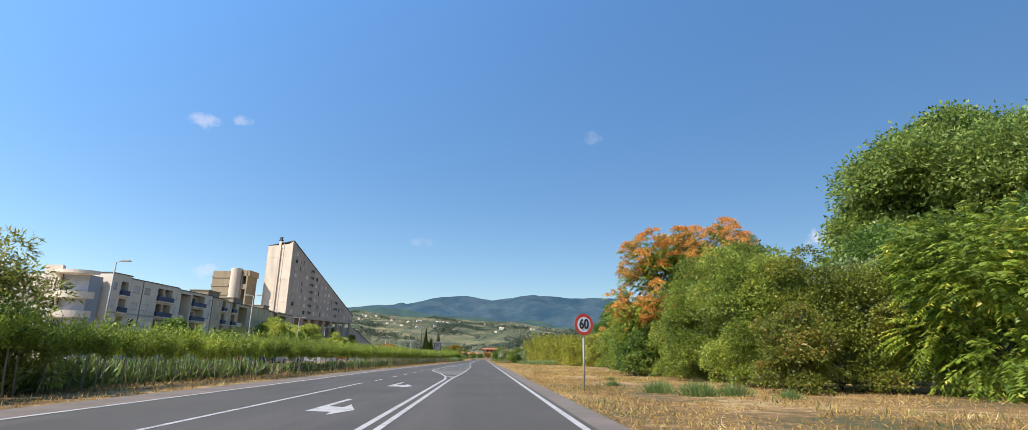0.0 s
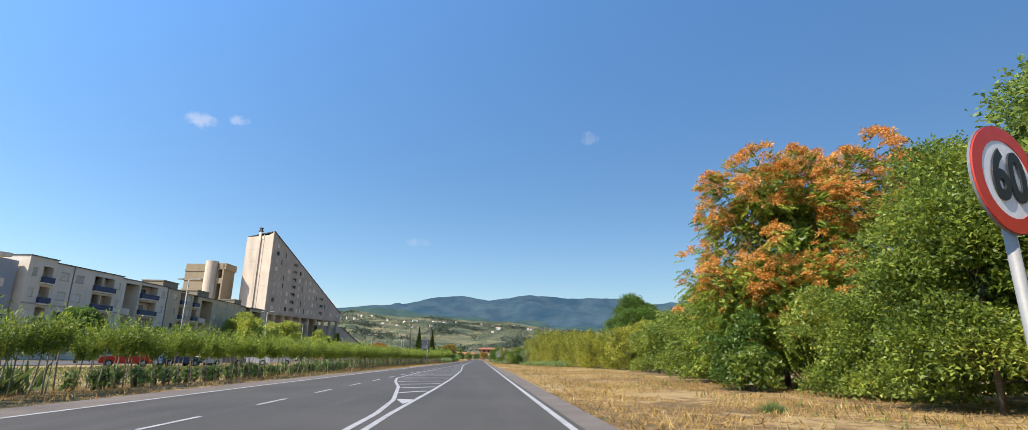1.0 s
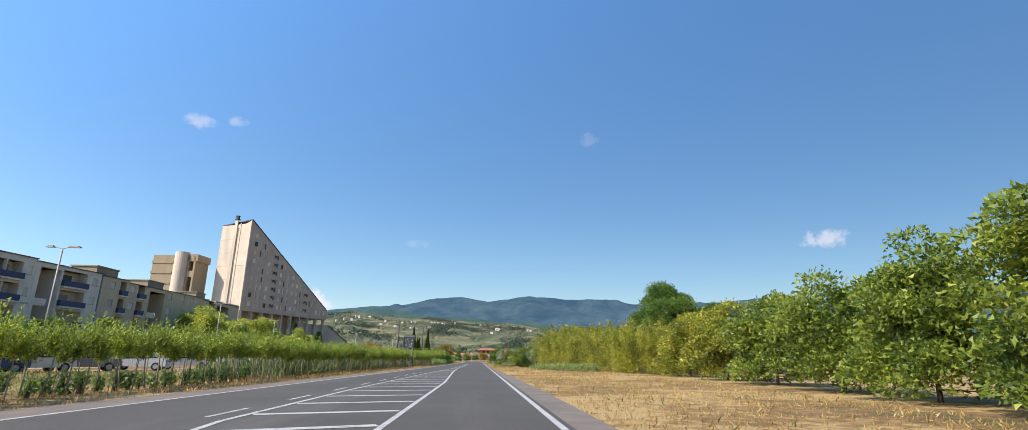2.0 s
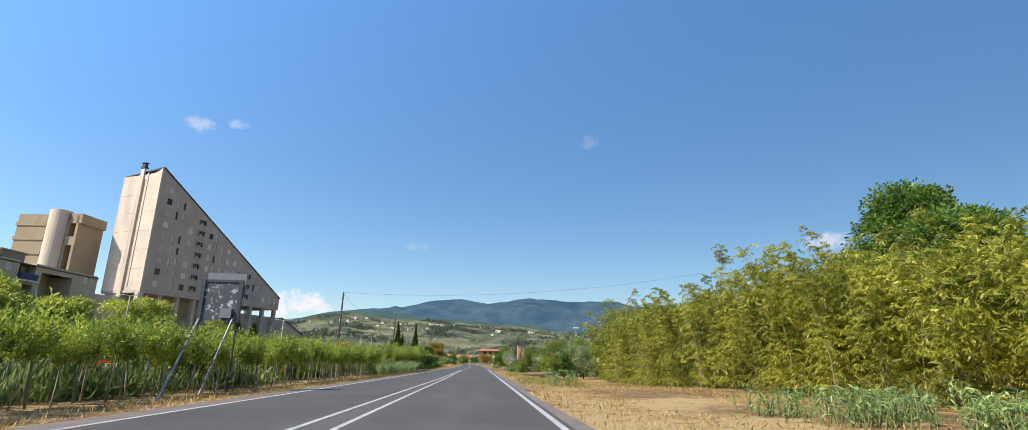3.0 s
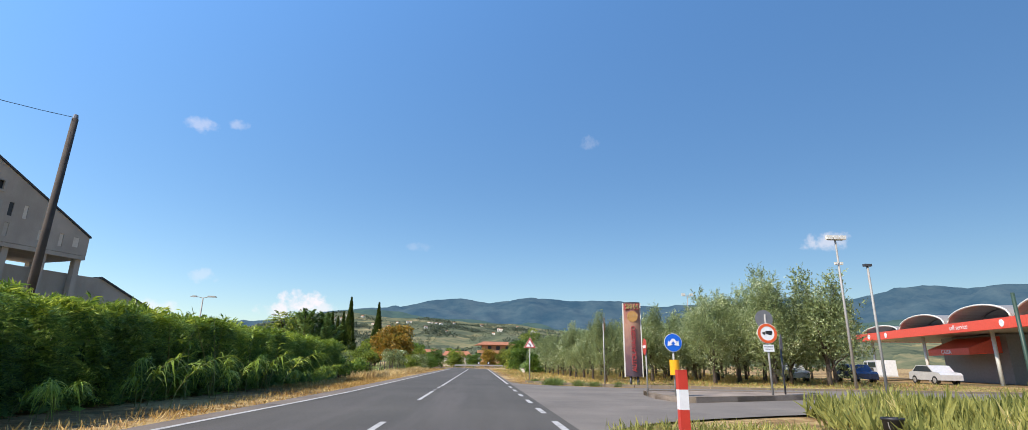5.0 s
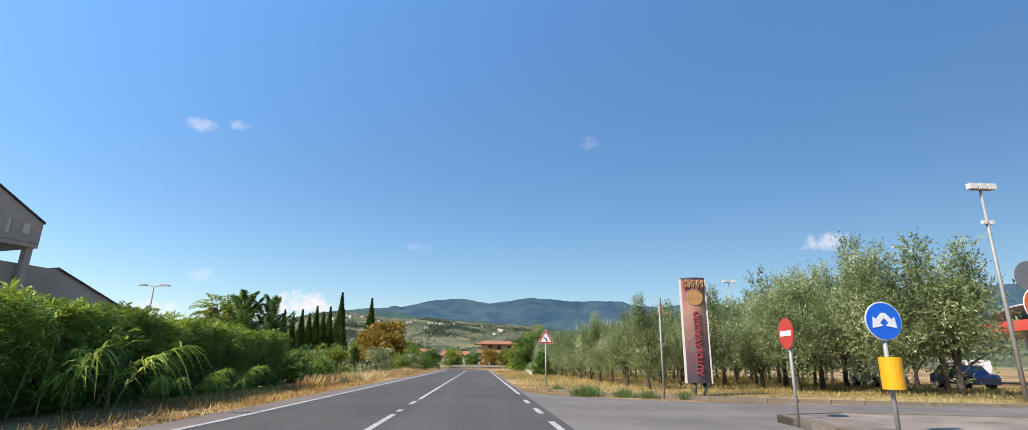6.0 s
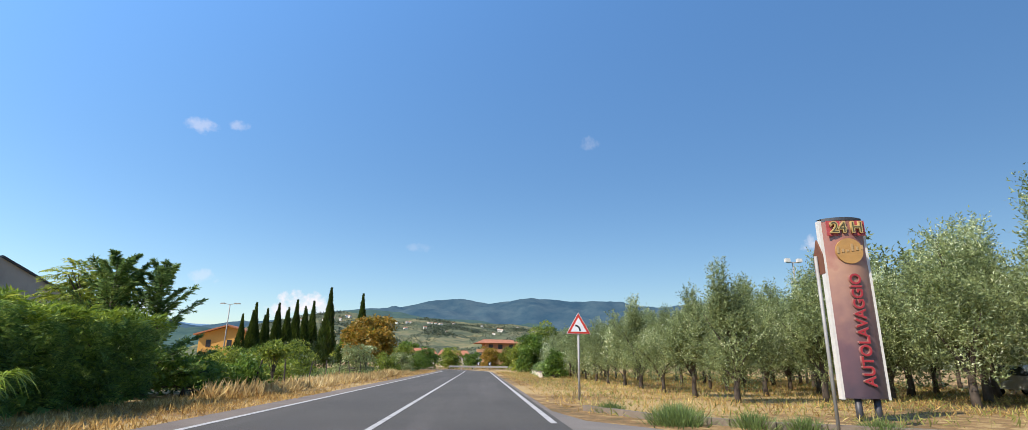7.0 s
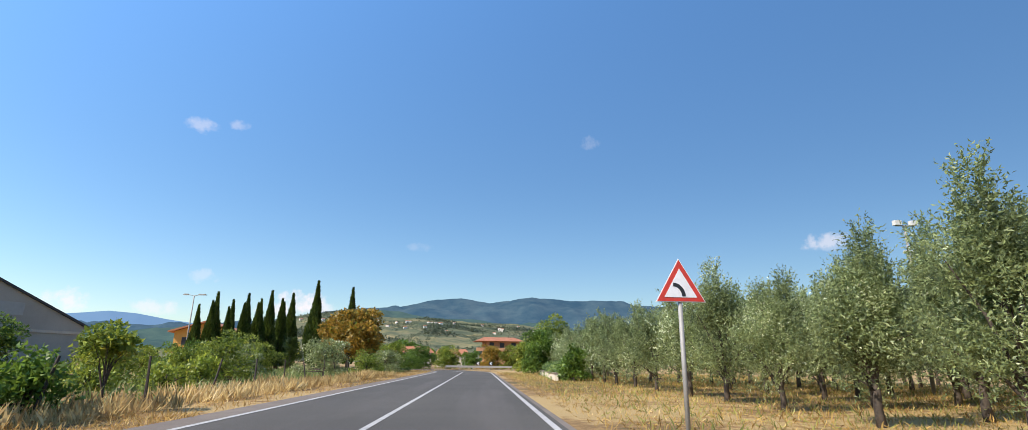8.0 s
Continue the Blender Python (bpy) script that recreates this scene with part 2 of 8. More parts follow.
M["sign_blue"] = plain("sign_blue", (0.012, 0.12, 0.6), 0.35)
M["sign_yellow"] = plain("sign_yellow", (0.75, 0.36, 0.01), 0.4)
M["sign_back"] = plain("sign_back", (0.2, 0.2, 0.21), 0.5, 0.4)
M["canopy_red"] = plain("red_fascia", (0.68, 0.085, 0.05), 0.4)
M["plastic_white"] = plain("white_plastic", (0.6, 0.57, 0.5), 0.45)
M["plastic_black"] = plain("black_plastic", (0.02, 0.02, 0.022), 0.45)
M["tyre"] = plain("tyre_rubber", (0.02, 0.02, 0.02), 0.8)

M["leaf_broad"] = foliage("broad_leaves", (0.0551, 0.0967, 0.0181), (0.275, 0.343, 0.0454), tip=(0.413, 0.428, 0.0724))
M["leaf_dark"] = foliage("dark_leaves", (0.04, 0.083, 0.016), (0.16, 0.26, 0.038))
M["leaf_pinnate"] = foliage("pinnate_leaves", (0.0714, 0.122, 0.0188), (0.284, 0.376, 0.0468), tip=(0.57, 0.531, 0.0936))
M["leaf_orange"] = foliage("orange_seed_clusters", (0.45, 0.2, 0.035), (0.75, 0.38, 0.085), tip=(0.82, 0.52, 0.17), through_light=0.25)
M["leaf_tall"] = foliage("tall_tree_leaves", (0.0765, 0.129, 0.0301), (0.255, 0.336, 0.067))
M["leaf_brownish"] = foliage("yellowing_leaves", (0.067, 0.0902, 0.016), (0.254, 0.285, 0.0374), tip=(0.335, 0.24, 0.0534))
M["leaf_brown"] = foliage("browning_leaves", (0.07, 0.08, 0.014), (0.22, 0.24, 0.035), tip=(0.36, 0.2, 0.06), patch=1.6)
M["leaf_autumn"] = foliage("rusty_leaves", (0.11, 0.11, 0.02), (0.46, 0.28, 0.04), tip=(0.22, 0.27, 0.04), patch=1.6)
M["leaf_bamboo"] = foliage("bamboo_leaves", (0.075, 0.095, 0.012), (0.37, 0.38, 0.043), tip=(0.62, 0.56, 0.09))
M["leaf_bamboo_yellow"] = foliage("yellow_bamboo_leaves", (0.1, 0.12, 0.013), (0.42, 0.42, 0.044), tip=(0.62, 0.57, 0.09))
M["leaf_olive"] = foliage("olive_leaves", (0.085, 0.112, 0.044), (0.34, 0.405, 0.17), tip=(0.73, 0.77, 0.51))
M["leaf_cypress"] = foliage("cypress_sprays", (0.0202, 0.0431, 0.00868), (0.0756, 0.116, 0.0174))
M["leaf_hedge"] = foliage("hedge_sprays", (0.0422, 0.1, 0.0397), (0.229, 0.357, 0.0747), tip=(0.456, 0.571, 0.149))
M["leaf_arb"] = foliage("conifer_sprays", (0.045, 0.09, 0.024), (0.21, 0.3, 0.07), tip=(0.42, 0.5, 0.14))
M["leaf_sapling"] = foliage("sapling_leaves", (0.092, 0.138, 0.02), (0.34, 0.415, 0.052), tip=(0.52, 0.56, 0.085))
M["leaf_lime"] = foliage("pale_lime_leaves", (0.151, 0.2, 0.026), (0.504, 0.554, 0.0955), tip=(0.84, 0.801, 0.243))
M["leaf_reed"] = foliage("reed_leaves", (0.105, 0.169, 0.0237), (0.337, 0.462, 0.0592), tip=(0.633, 0.694, 0.142))
M["leaf_willow"] = foliage("willow_leaves", (0.126, 0.134, 0.0217), (0.356, 0.366, 0.0651), tip=(0.546, 0.424, 0.108))
M["grass_dry"] = foliage("dry_grass", (0.24, 0.145, 0.04), (0.6, 0.42, 0.14), gloss=0.7, tip=(0.72, 0.56, 0.26), patch=0.5)
M["grass_green"] = foliage("green_grass", (0.09, 0.11, 0.025), (0.26, 0.27, 0.07), gloss=0.7)
M["grass_straw"] = foliage("straw_grass", (0.28, 0.19, 0.07), (0.62, 0.48, 0.21), gloss=0.7, tip=(0.74, 0.62, 0.34), patch=0.5)
M["leaf_conifer"] = foliage("conifer_sprays", (0.042, 0.09, 0.032), (0.21, 0.32, 0.08), tip=(0.34, 0.44, 0.14))
M["leaf_weed"] = foliage("weed_leaves", (0.0836, 0.123, 0.0356), (0.209, 0.285, 0.0855), tip=(0.314, 0.38, 0.128))
M["leaf_reed_pale"] = foliage("pale_reed_leaves", (0.13, 0.2, 0.06), (0.3, 0.42, 0.14), tip=(0.5, 0.6, 0.25))
M["leaf_reed_green"] = foliage("green_reed_leaves", (0.07, 0.12, 0.03), (0.2, 0.29, 0.075), tip=(0.36, 0.44, 0.15))
# yellower new growth, also coloured brighter to look sunlit at the hedge top
M["leaf_hedge_top"] = foliage("fresh_sunlit_hedge_sprays", (0.07, 0.125, 0.018), (0.28, 0.38, 0.045), tip=(0.47, 0.53, 0.09))
M["grass_meadow"] = foliage("meadow_grass", (0.13, 0.15, 0.035), (0.42, 0.4, 0.11), gloss=0.7, tip=(0.6, 0.5, 0.2))
M["grass_scrub"] = foliage("dry_scrub", (0.08, 0.075, 0.02), (0.3, 0.24, 0.07), gloss=0.7, tip=(0.4, 0.26, 0.09), patch=0.7)
M["hill_leaf"] = foliage("hill_trees", (0.04, 0.055, 0.034), (0.11, 0.13, 0.075), patch=0.01)


# ---- shapes ----
class Shape:
    """Gathers vertices and faces of one mesh."""

    def __init__(self):
        self.v, self.f = [], []

    def add(self, verts, faces):
        n = len(self.v)
        self.v.extend(tuple(p) for p in verts)
        self.f.extend(tuple(i + n for i in face) for face in faces)
        return self

    def box(self, x0, y0, z0, x1, y1, z1, m=None):
        pts = [Vector(p) for p in ((x0, y0, z0), (x1, y0, z0), (x1, y1, z0), (x0, y1, z0), (x0, y0, z1), (x1, y0, z1), (x1, y1, z1), (x0, y1, z1))]
        if m is not None:
            pts = [m @ p for p in pts]
        return self.add(pts, ((3, 2, 1, 0), (4, 5, 6, 7), (0, 1, 5, 4), (1, 2, 6, 5), (2, 3, 7, 6), (3, 0, 4, 7)))

    def prism(self, outline, y0, y1, m=None):
        """A plate with an outline in x and z, from y0 to y1."""
        n = len(outline)
        pts = [Vector((x, y0, z)) for x, z in outline] + [Vector((x, y1, z)) for x, z in outline]
        if m is not None:
            pts = [m @ p for p in pts]
        return self.add(pts, [tuple(range(n)), tuple(range(2 * n - 1, n - 1, -1))] + [(i, i + n, (i + 1) % n + n, (i + 1) % n) for i in range(n)])

    def tube(self, points, radii, sides=8, caps=True):
        points = [Vector(p) for p in points]
        n = len(self.v)
        for k, p in enumerate(points):
            along = (points[min(k + 1, len(points) - 1)] - points[max(k - 1, 0)]).normalized()
            a = along.orthogonal().normalized() if abs(along.z) < 0.999 else Vector((1, 0, 0))
            b = along.cross(a)
            for i in range(sides):
                t = 2 * math.pi * i / sides
                self.v.append(tuple(p + (a * math.cos(t) + b * math.sin(t)) * radii[k]))
        for k in range(len(points) - 1):
            for i in range(sides):
                j = (i + 1) % sides
                self.f.append((n + k * sides + i, n + k * sides + j, n + (k + 1) * sides + j, n + (k + 1) * sides + i))
        if caps:
            self.f.append(tuple(range(n + sides - 1, n - 1, -1)))
            self.f.append(tuple(range(n + (len(points) - 1) * sides, n + len(points) * sides)))
        return self

    def mesh(self, name, mat, smooth=False):
        me = bpy.data.meshes.new(name)
        me.from_pydata(self.v, [], self.f)
        me.materials.append(mat)
        if smooth:
            me.shade_smooth()
        me.update()
        return me


def quads(name, verts, mat):
    """A mesh of loose quads from an array (n * 4, 3)."""
    verts = np.asarray(verts, dtype=np.float32)
    n = len(verts) // 4
    me = bpy.data.meshes.new(name)
    me.vertices.add(n * 4)
    me.vertices.foreach_set("co", verts.ravel())
    me.loops.add(n * 4)
    me.loops.foreach_set("vertex_index", np.arange(n * 4, dtype=np.int32))
    me.polygons.add(n)
    me.polygons.foreach_set("loop_start", np.arange(0, n * 4, 4, dtype=np.int32))
    me.materials.append(mat)
    me.update(calc_edges=True)
    return me


def blades(name, verts, mat):
    """A mesh of loose triangles from an array (n * 3, 3)."""
    verts = np.asarray(verts, dtype=np.float32)
    n = len(verts) // 3
    me = bpy.data.meshes.new(name)
    me.vertices.add(n * 3)
    me.vertices.foreach_set("co", verts.ravel())
    me.loops.add(n * 3)
    me.loops.foreach_set("vertex_index", np.arange(n * 3, dtype=np.int32))
    me.polygons.add(n)
    me.polygons.foreach_set("loop_start", np.arange(0, n * 3, 3, dtype=np.int32))
    me.materials.append(mat)
    me.update(calc_edges=True)
    return me


MASS = ("crown", "blades", "leaves", "sprays", "culms", "stems", "blossom")


def part(name, data, parent, label=""):
    ob = new(name, data)
    ob.parent = parent
    if name in MASS:
        tagged(ob, kind="stuff")
    return tagged(ob, label) if label else ob


def thing(name, m, label, category, group="", kind=""):
    ob = new(name)
    ob.empty_display_size = 0.2
    ob.matrix_basis = m
    return tagged(ob, label, category, group, kind)


def solid(name, data, label, category, kind="", m=None):
    ob = new(name, data)
    if m is not None:
        ob.matrix_basis = m
    return tagged(ob, label, category, "", kind)


def letters(name, text, size, mat, parent, m, depth=0.004, align="CENTER", bold=0.0):
    curve = bpy.data.curves.new(name, "FONT")
    curve.body, curve.size, curve.extrude, curve.align_x, curve.align_y = text, size, depth, align, "CENTER"
    curve.offset = bold
    tmp = bpy.data.objects.new(name, curve)
    scene.collection.objects.link(tmp)
    me = bpy.data.meshes.new_from_object(tmp.evaluated_get(bpy.context.evaluated_depsgraph_get()))
    bpy.data.objects.remove(tmp)
    bpy.data.curves.remove(curve)
    me.transform(m)
    me.materials.clear()
    me.materials.append(mat)
    return part(name, me, parent)


def bend(table, y):
    return float(np.interp(y, [p for p, _ in table], [q for _, q in table]))


# ---- ground ----
def fall(y):
    """The ground is level all along the road."""
    return 0.0


def dip(x, y):
    """The field on the right drops a little below the road before the junction."""
    def ease(v, a, b):
        u = min(1.0, max(0.0, (v - a) / (b - a)))
        return u * u * (3 - 2 * u)
    return -0.4 * ease(x, 2.4, 6.5) * ease(y, 82, 95) * (1 - ease(y, 108, 119))


LEFT_LINE = ((-60, -5.5), (28, -5.5), (45, -5.1), (62, -4.6), (90, -3.95), (118, -3.65), (130, -3.5), (137, -3.2), (600, -3.2))
LEFT_EDGE = ((-60, -6.5), (30, -6.45), (45, -5.9), (62, -5.2), (90, -4.45), (118, -4.1), (137, -3.75), (600, -3.7))
RIGHT_EDGE = ((-60, 1.55), (20, 1.6), (40, 1.75), (60, 1.6), (78, 1.35), (100, 1.3), (600, 1.35))


def curve_x(y):
    """The road swings to the left at the end of the straight."""
    return -0.016 * max(0.0, y - 187) ** 2


def strip(name, left, right, ys, z, mat, label, category, kind="structure"):
    s = Shape()
    for k, y in enumerate(ys):
        c = curve_x(y)
        s.v += [(left(y) + c, y, fall(y) + z), (right(y) + c, y, fall(y) + z)]
        if k:
            n = 2 * k
            s.f.append((n - 2, n - 1, n + 1, n))
    return solid(name, s.mesh(name, mat), label, category, kind)


m_ground, gt, g_bsdf = material("field_ground")
g_pos = gt.nodes.new("ShaderNodeTexCoord")
g_big = node(gt, "ShaderNodeTexNoise", Scale=0.22, Detail=6.0, Roughness=0.6)
g_small = node(gt, "ShaderNodeTexNoise", Scale=2.6, Detail=8.0, Roughness=0.75)
g_fine = node(gt, "ShaderNodeTexNoise", Scale=45.0, Detail=4.0, Roughness=0.7)
for n in (g_big, g_small, g_fine):
    gt.links.new(g_pos.outputs["Object"], n.inputs["Vector"])
g_sum = gt.nodes.new("ShaderNodeMath")
g_sum.operation = "MULTIPLY_ADD"
g_sum.inputs[1].default_value = 0.9
gt.links.new(g_small.outputs["Fac"], g_sum.inputs[0])
gt.links.new(g_big.outputs["Fac"], g_sum.inputs[2])
g_huge = node(gt, "ShaderNodeTexNoise", Scale=0.025, Detail=3.0, Roughness=0.5)
gt.links.new(g_pos.outputs["Object"], g_huge.inputs["Vector"])
g_wide = gt.nodes.new("ShaderNodeMath")
g_wide.operation = "MULTIPLY_ADD"
g_wide.inputs[1].default_value, g_wide.inputs[2].default_value = 0.6, -0.3
gt.links.new(g_huge.outputs["Fac"], g_wide.inputs[0])
g_all = gt.nodes.new("ShaderNodeMath")
g_all.operation = "ADD"
gt.links.new(g_wide.outputs[0], g_all.inputs[0])
gt.links.new(g_sum.outputs[0], g_all.inputs[1])
g_ramp = ramp(gt, g_all.outputs[0], ((0.74, (0.1, 0.1, 0.03)), (0.86, (0.24, 0.14, 0.05)), (0.96, (0.38, 0.23, 0.085)), (1.0, (0.52, 0.36, 0.15))))
g_mul = gt.nodes.new("ShaderNodeMix")
g_mul.data_type, g_mul.blend_type = "RGBA", "MULTIPLY"
g_mul.inputs[0].default_value = 1.0
g_r2 = ramp(gt, g_fine.outputs["Fac"], ((0.3, (0.6, 0.6, 0.6)), (0.65, (1, 1, 1))))
gt.links.new(g_ramp.outputs[0], g_mul.inputs[6])
gt.links.new(g_r2.outputs[0], g_mul.inputs[7])
gt.links.new(g_mul.outputs[2], g_bsdf.inputs["Base Color"])
g_bsdf.inputs["Roughness"].default_value = 0.95
g_bump = node(gt, "ShaderNodeBump", Strength=0.6, Distance=0.05)
gt.links.new(g_fine.outputs["Fac"], g_bump.inputs["Height"])
gt.links.new(g_bump.outputs[0], g_bsdf.inputs["Normal"])

gx = [-4000, -1500, -600, -250, -120, -60, -30, -14] + [-10 + 0.5 * i for i in range(41)] + [14, 22, 40, 80, 160, 320, 700, 1600, 4000]
gy = [-600, -200, -60] + [-20 + 2.0 * i for i in range(140)] + [280, 320, 360, 420, 600, 900, 1400, 2200, 3200, 4500]


def ground_z(x, y):
    near = bend(LEFT_EDGE, y) - 0.1 < x - curve_x(y) < bend(RIGHT_EDGE, y) + 0.1
    bumps = 0.05 * noise.noise(Vector((x * 0.5, y * 0.5, 0))) if -14 < x < 14 and not (x > 1.0 and 125 < y < 149) else 0
    off = max(0.0, max(bend(LEFT_EDGE, y) - x + curve_x(y), x - curve_x(y) - bend(RIGHT_EDGE, y)))
    return fall(y) + dip(x, y) - 0.02 + (0 if near else bumps * min(1, off))


s = Shape()
s.v = [(x, y, ground_z(x, y)) for y in gy for x in gx]
w = len(gx)
s.f = [(j * w + i, j * w + i + 1, (j + 1) * w + i + 1, (j + 1) * w + i) for j in range(len(gy) - 1) for i in range(w - 1)]
solid("ground", s.mesh("ground", m_ground, True), "dry mown grass and bare earth field", "ground", "structure")

road_y = [-60 + 3 * i for i in range(82)] + [185 + 1.0 * i for i in range(34)]
strip("road", lambda y: bend(LEFT_LINE, y) - 0.06, lambda y: 1.2, road_y, 0.012, M["asphalt"], "dark grey asphalt main road", "road")
strip("pavement_left", lambda y: bend(LEFT_EDGE, y), lambda y: bend(LEFT_LINE, y) - 0.05, road_y, 0.007, M["shoulder"], "worn pale asphalt shoulder beside the road", "road shoulder")
strip("pavement_right", lambda y: 1.19, lambda y: bend(RIGHT_EDGE, y), road_y, 0.007, M["shoulder"], "worn pale asphalt shoulder beside the road", "road shoulder")

s = Shape().add([(-39, 46, 0.012), (-26.5, 46, 0.012), (-21.5, 128, 0.012), (-39, 128, 0.012)], ((0, 1, 2, 3),))
solid("pavement_car_park", s.mesh("pavement_car_park", surface("car_park_asphalt", (0.13, 0.12, 0.108), 0.9, 0.2, 0.6, 90, 0.3, stain=((0.09, 0.085, 0.08), (0.4, 0.4, 1)))), "worn grey asphalt of the car park", "car park", "structure")

# side road at the junction, with its island
s = Shape()
n = 18
for k in range(n + 1):
    u = k / n
    x = 1.18 + 40 * u ** 1.6
    s.v += [(x, 129.0 + 4.2 * min(1, u * 3) ** 0.6 + 1.2 * u, 0.009), (x, 147.2 - 4.6 * min(1, u * 4) ** 0.5 - 2.2 * u, 0.009)]
    if k:
        s.f.append((2 * k - 2, 2 * k, 2 * k + 1, 2 * k - 1))
solid("side_road", s.mesh("side_road", surface("side_asphalt", (0.19, 0.165, 0.14), 0.9, 0.22, 0.6, 110, 0.35, stain=((0.12, 0.105, 0.09), (0.5, 0.5, 1)))), "grey worn asphalt side road joining the main road", "road", "structure")

# painted markings, one thing per line


def line(points, width, name="road_line", label="white painted road line", z=0.016):
    s = Shape()
    pts = [Vector((x, y)) for x, y in points]
    for k, p in enumerate(pts):
        d = (pts[min(k + 1, len(pts) - 1)] - pts[max(k - 1, 0)]).normalized()
        nrm = Vector((-d.y, d.x)) * width / 2
        for q in (p + nrm, p - nrm):
            s.v.append((q.x + curve_x(q.y), q.y, fall(q.y) + z))
        if k:
            s.f.append((2 * k - 1, 2 * k + 1, 2 * k, 2 * k - 2))
    return solid(name, s.mesh(name, M["paint"]), label, "road marking", "structure")


def span(x, y0, y1, step=4.0):
    k = max(1, int((y1 - y0) / step))
    return [(x, y0 + (y1 - y0) * i / k) for i in range(k + 1)]


line([(1.07, y) for y in [-60 + 4 * i for i in range(47)] + [127.0]], 0.09)
line(span(1.07, 144.5, 186) + span(1.07, 187, 214, 1.0), 0.09)
for y0 in (128.2, 130.4, 132.6, 134.8, 137.0, 139.2, 141.4):
    line(span(1.03, y0, y0 + 1.0), 0.09, "road_dash", "white painted road dash")
line([(bend(LEFT_LINE, y), y) for y in road_y], 0.09)
# double line and hatched island
line([(-1.17, -60), (-1.17, 20), (-1.05, 26), (-0.98, 32), (-1.0, 45), (-1.4, 60), (-1.56, 70.8), (-1.52, 80), (-1.45, 90), (-1.43, 100), (-1.42, 118)], 0.08)
line([(-1.36, -60), (-1.36, 20), (-1.5, 22.5), (-2.05, 27), (-2.6, 30.2), (-2.95, 33), (-2.98, 40), (-2.7, 52), (-2.42, 62.6), (-2.02, 70.8), (-1.9, 78.3), (-1.7, 90), (-1.63, 100), (-1.6, 118)], 0.08)
for k in range(23):
    y = 24.9 + 1.85 * k
    left = bend(((22, -1.45), (27, -2.05), (30.2, -2.6), (33, -2.95), (40, -2.98), (52, -2.7), (62.6, -2.42), (70, -2.0)), y - 0.35) + 0.07
    right = bend(((20, -1.17), (26, -1.05), (32, -0.98), (45, -1.0), (60, -1.4), (70.8, -1.56)), y + 0.35) - 0.07
    line([(left, y - 0.35), (right, y + 0.35)], 0.2, "road_bar", "white painted hatching bar")
s = Shape().add([(-1.22, 21.6, 0.016), (-1.12, 22.6, 0.016), (-1.48, 22.7, 0.016)], ((0, 1, 2),))
solid("road_nose", s.mesh("road_nose", M["paint"]), "white painted nose of the hatched island", "road marking", "structure")
line(span(-3.5, -60, 16.6), 0.08)
for k in range(14):
    line(span(-3.42 + 0.02 * k, 18.2 + 3.05 * k, 19.5 + 3.05 * k), 0.07, "road_dash", "white painted road dash")
for y0, y1 in ((119.0, 124.0), (126.8, 131.2), (135.4, 138.9), (139.35, 139.75), (140.9, 141.7)):
    line(span(-1.19, y0, y1), 0.08, "road_dash", "white painted road dash")
line(span(-1.17, 142.3, 186) + span(-1.17, 187, 214, 1.0), 0.08)
for y in (8.2, 14.9, 1.8):
    s = Shape()
    s.v = [(-2.52, y, 0.016), (-2.46, y + 2.3, 0.016), (-2.36, y + 2.2, 0.016), (-2.4, y + 0.8, 0.016), (-2.14, y + 0.65, 0.016), (-2.14, y - 0.08, 0.016),
           (-2.14, y + 1.15, 0.016), (-1.88, y + 0.2, 0.016), (-2.1, y - 0.5, 0.016)]
    s.f = [(3, 2, 1, 0), (0, 5, 4, 3), (8, 7, 6, 4, 5)]
    solid("road_arrow", s.mesh("road_arrow", M["paint"]), "white painted turn arrow on the road", "road marking", "structure")


# ---- buildings ----
def wall_plate(s, m, width, z0, z1, holes, depth):
    """A wall in x (along) and z, its face at y = 0, with rectangular openings of that depth."""
    xs = sorted({0.0, width, *[h[0] for h in holes], *[h[1] for h in holes]})
    zs = sorted({z0, z1, *[h[2] for h in holes], *[h[3] for h in holes]})
    for i in range(len(xs) - 1):
        run = None
        for k in range(len(zs) - 1):
            cx, cz = (xs[i] + xs[i + 1]) / 2, (zs[k] + zs[k + 1]) / 2
            open_here = any(h[0] < cx < h[1] and h[2] < cz < h[3] for h in holes)
            if not open_here:
                run = (run[0] if run else zs[k], zs[k + 1])
            if run and (open_here or k == len(zs) - 2):
                s.box(xs[i], 0, run[0], xs[i + 1], depth, run[1], m)
                run = None


def shutter_mesh(name, w, h, mat, folds=7):
    """A rolled shutter: one folded sheet with closed sides."""
    prof = [(0.03, 0.0)]
    for i in range(folds):
        z0, z1 = h * i / folds, h * (i + 1) / folds
        prof += [(0.0, z0 + 0.01), (-0.015, z1 - 0.02), (0.0, z1 - 0.008)]
    prof += [(0.03, h)]
    s = Shape()
    n = len(prof)
    s.add([(0, y, z) for y, z in prof] + [(w, y, z) for y, z in prof], [tuple(range(n)), tuple(range(2 * n - 1, n - 1, -1))] + [(i, i + n, (i + 1) % n + n, (i + 1) % n) for i in range(n)])
    return s.mesh(name, mat)


TOWER = Vector((-54.6, 155.9, 0))
fdir = Vector((11.4, 28.9, 0)).normalized()
LENGTH, BASE, APEX, TIP, DEEP = 31.3, 11.4, 32.2, 13.4, 8.7
# local frame: x along the long facade, y into the building, z up
tm = Matrix((
    (fdir.x, -fdir.y, 0, TOWER.x), (fdir.y, fdir.x, 0, TOWER.y), (0, 0, 1, 0), (0, 0, 0, 1)))


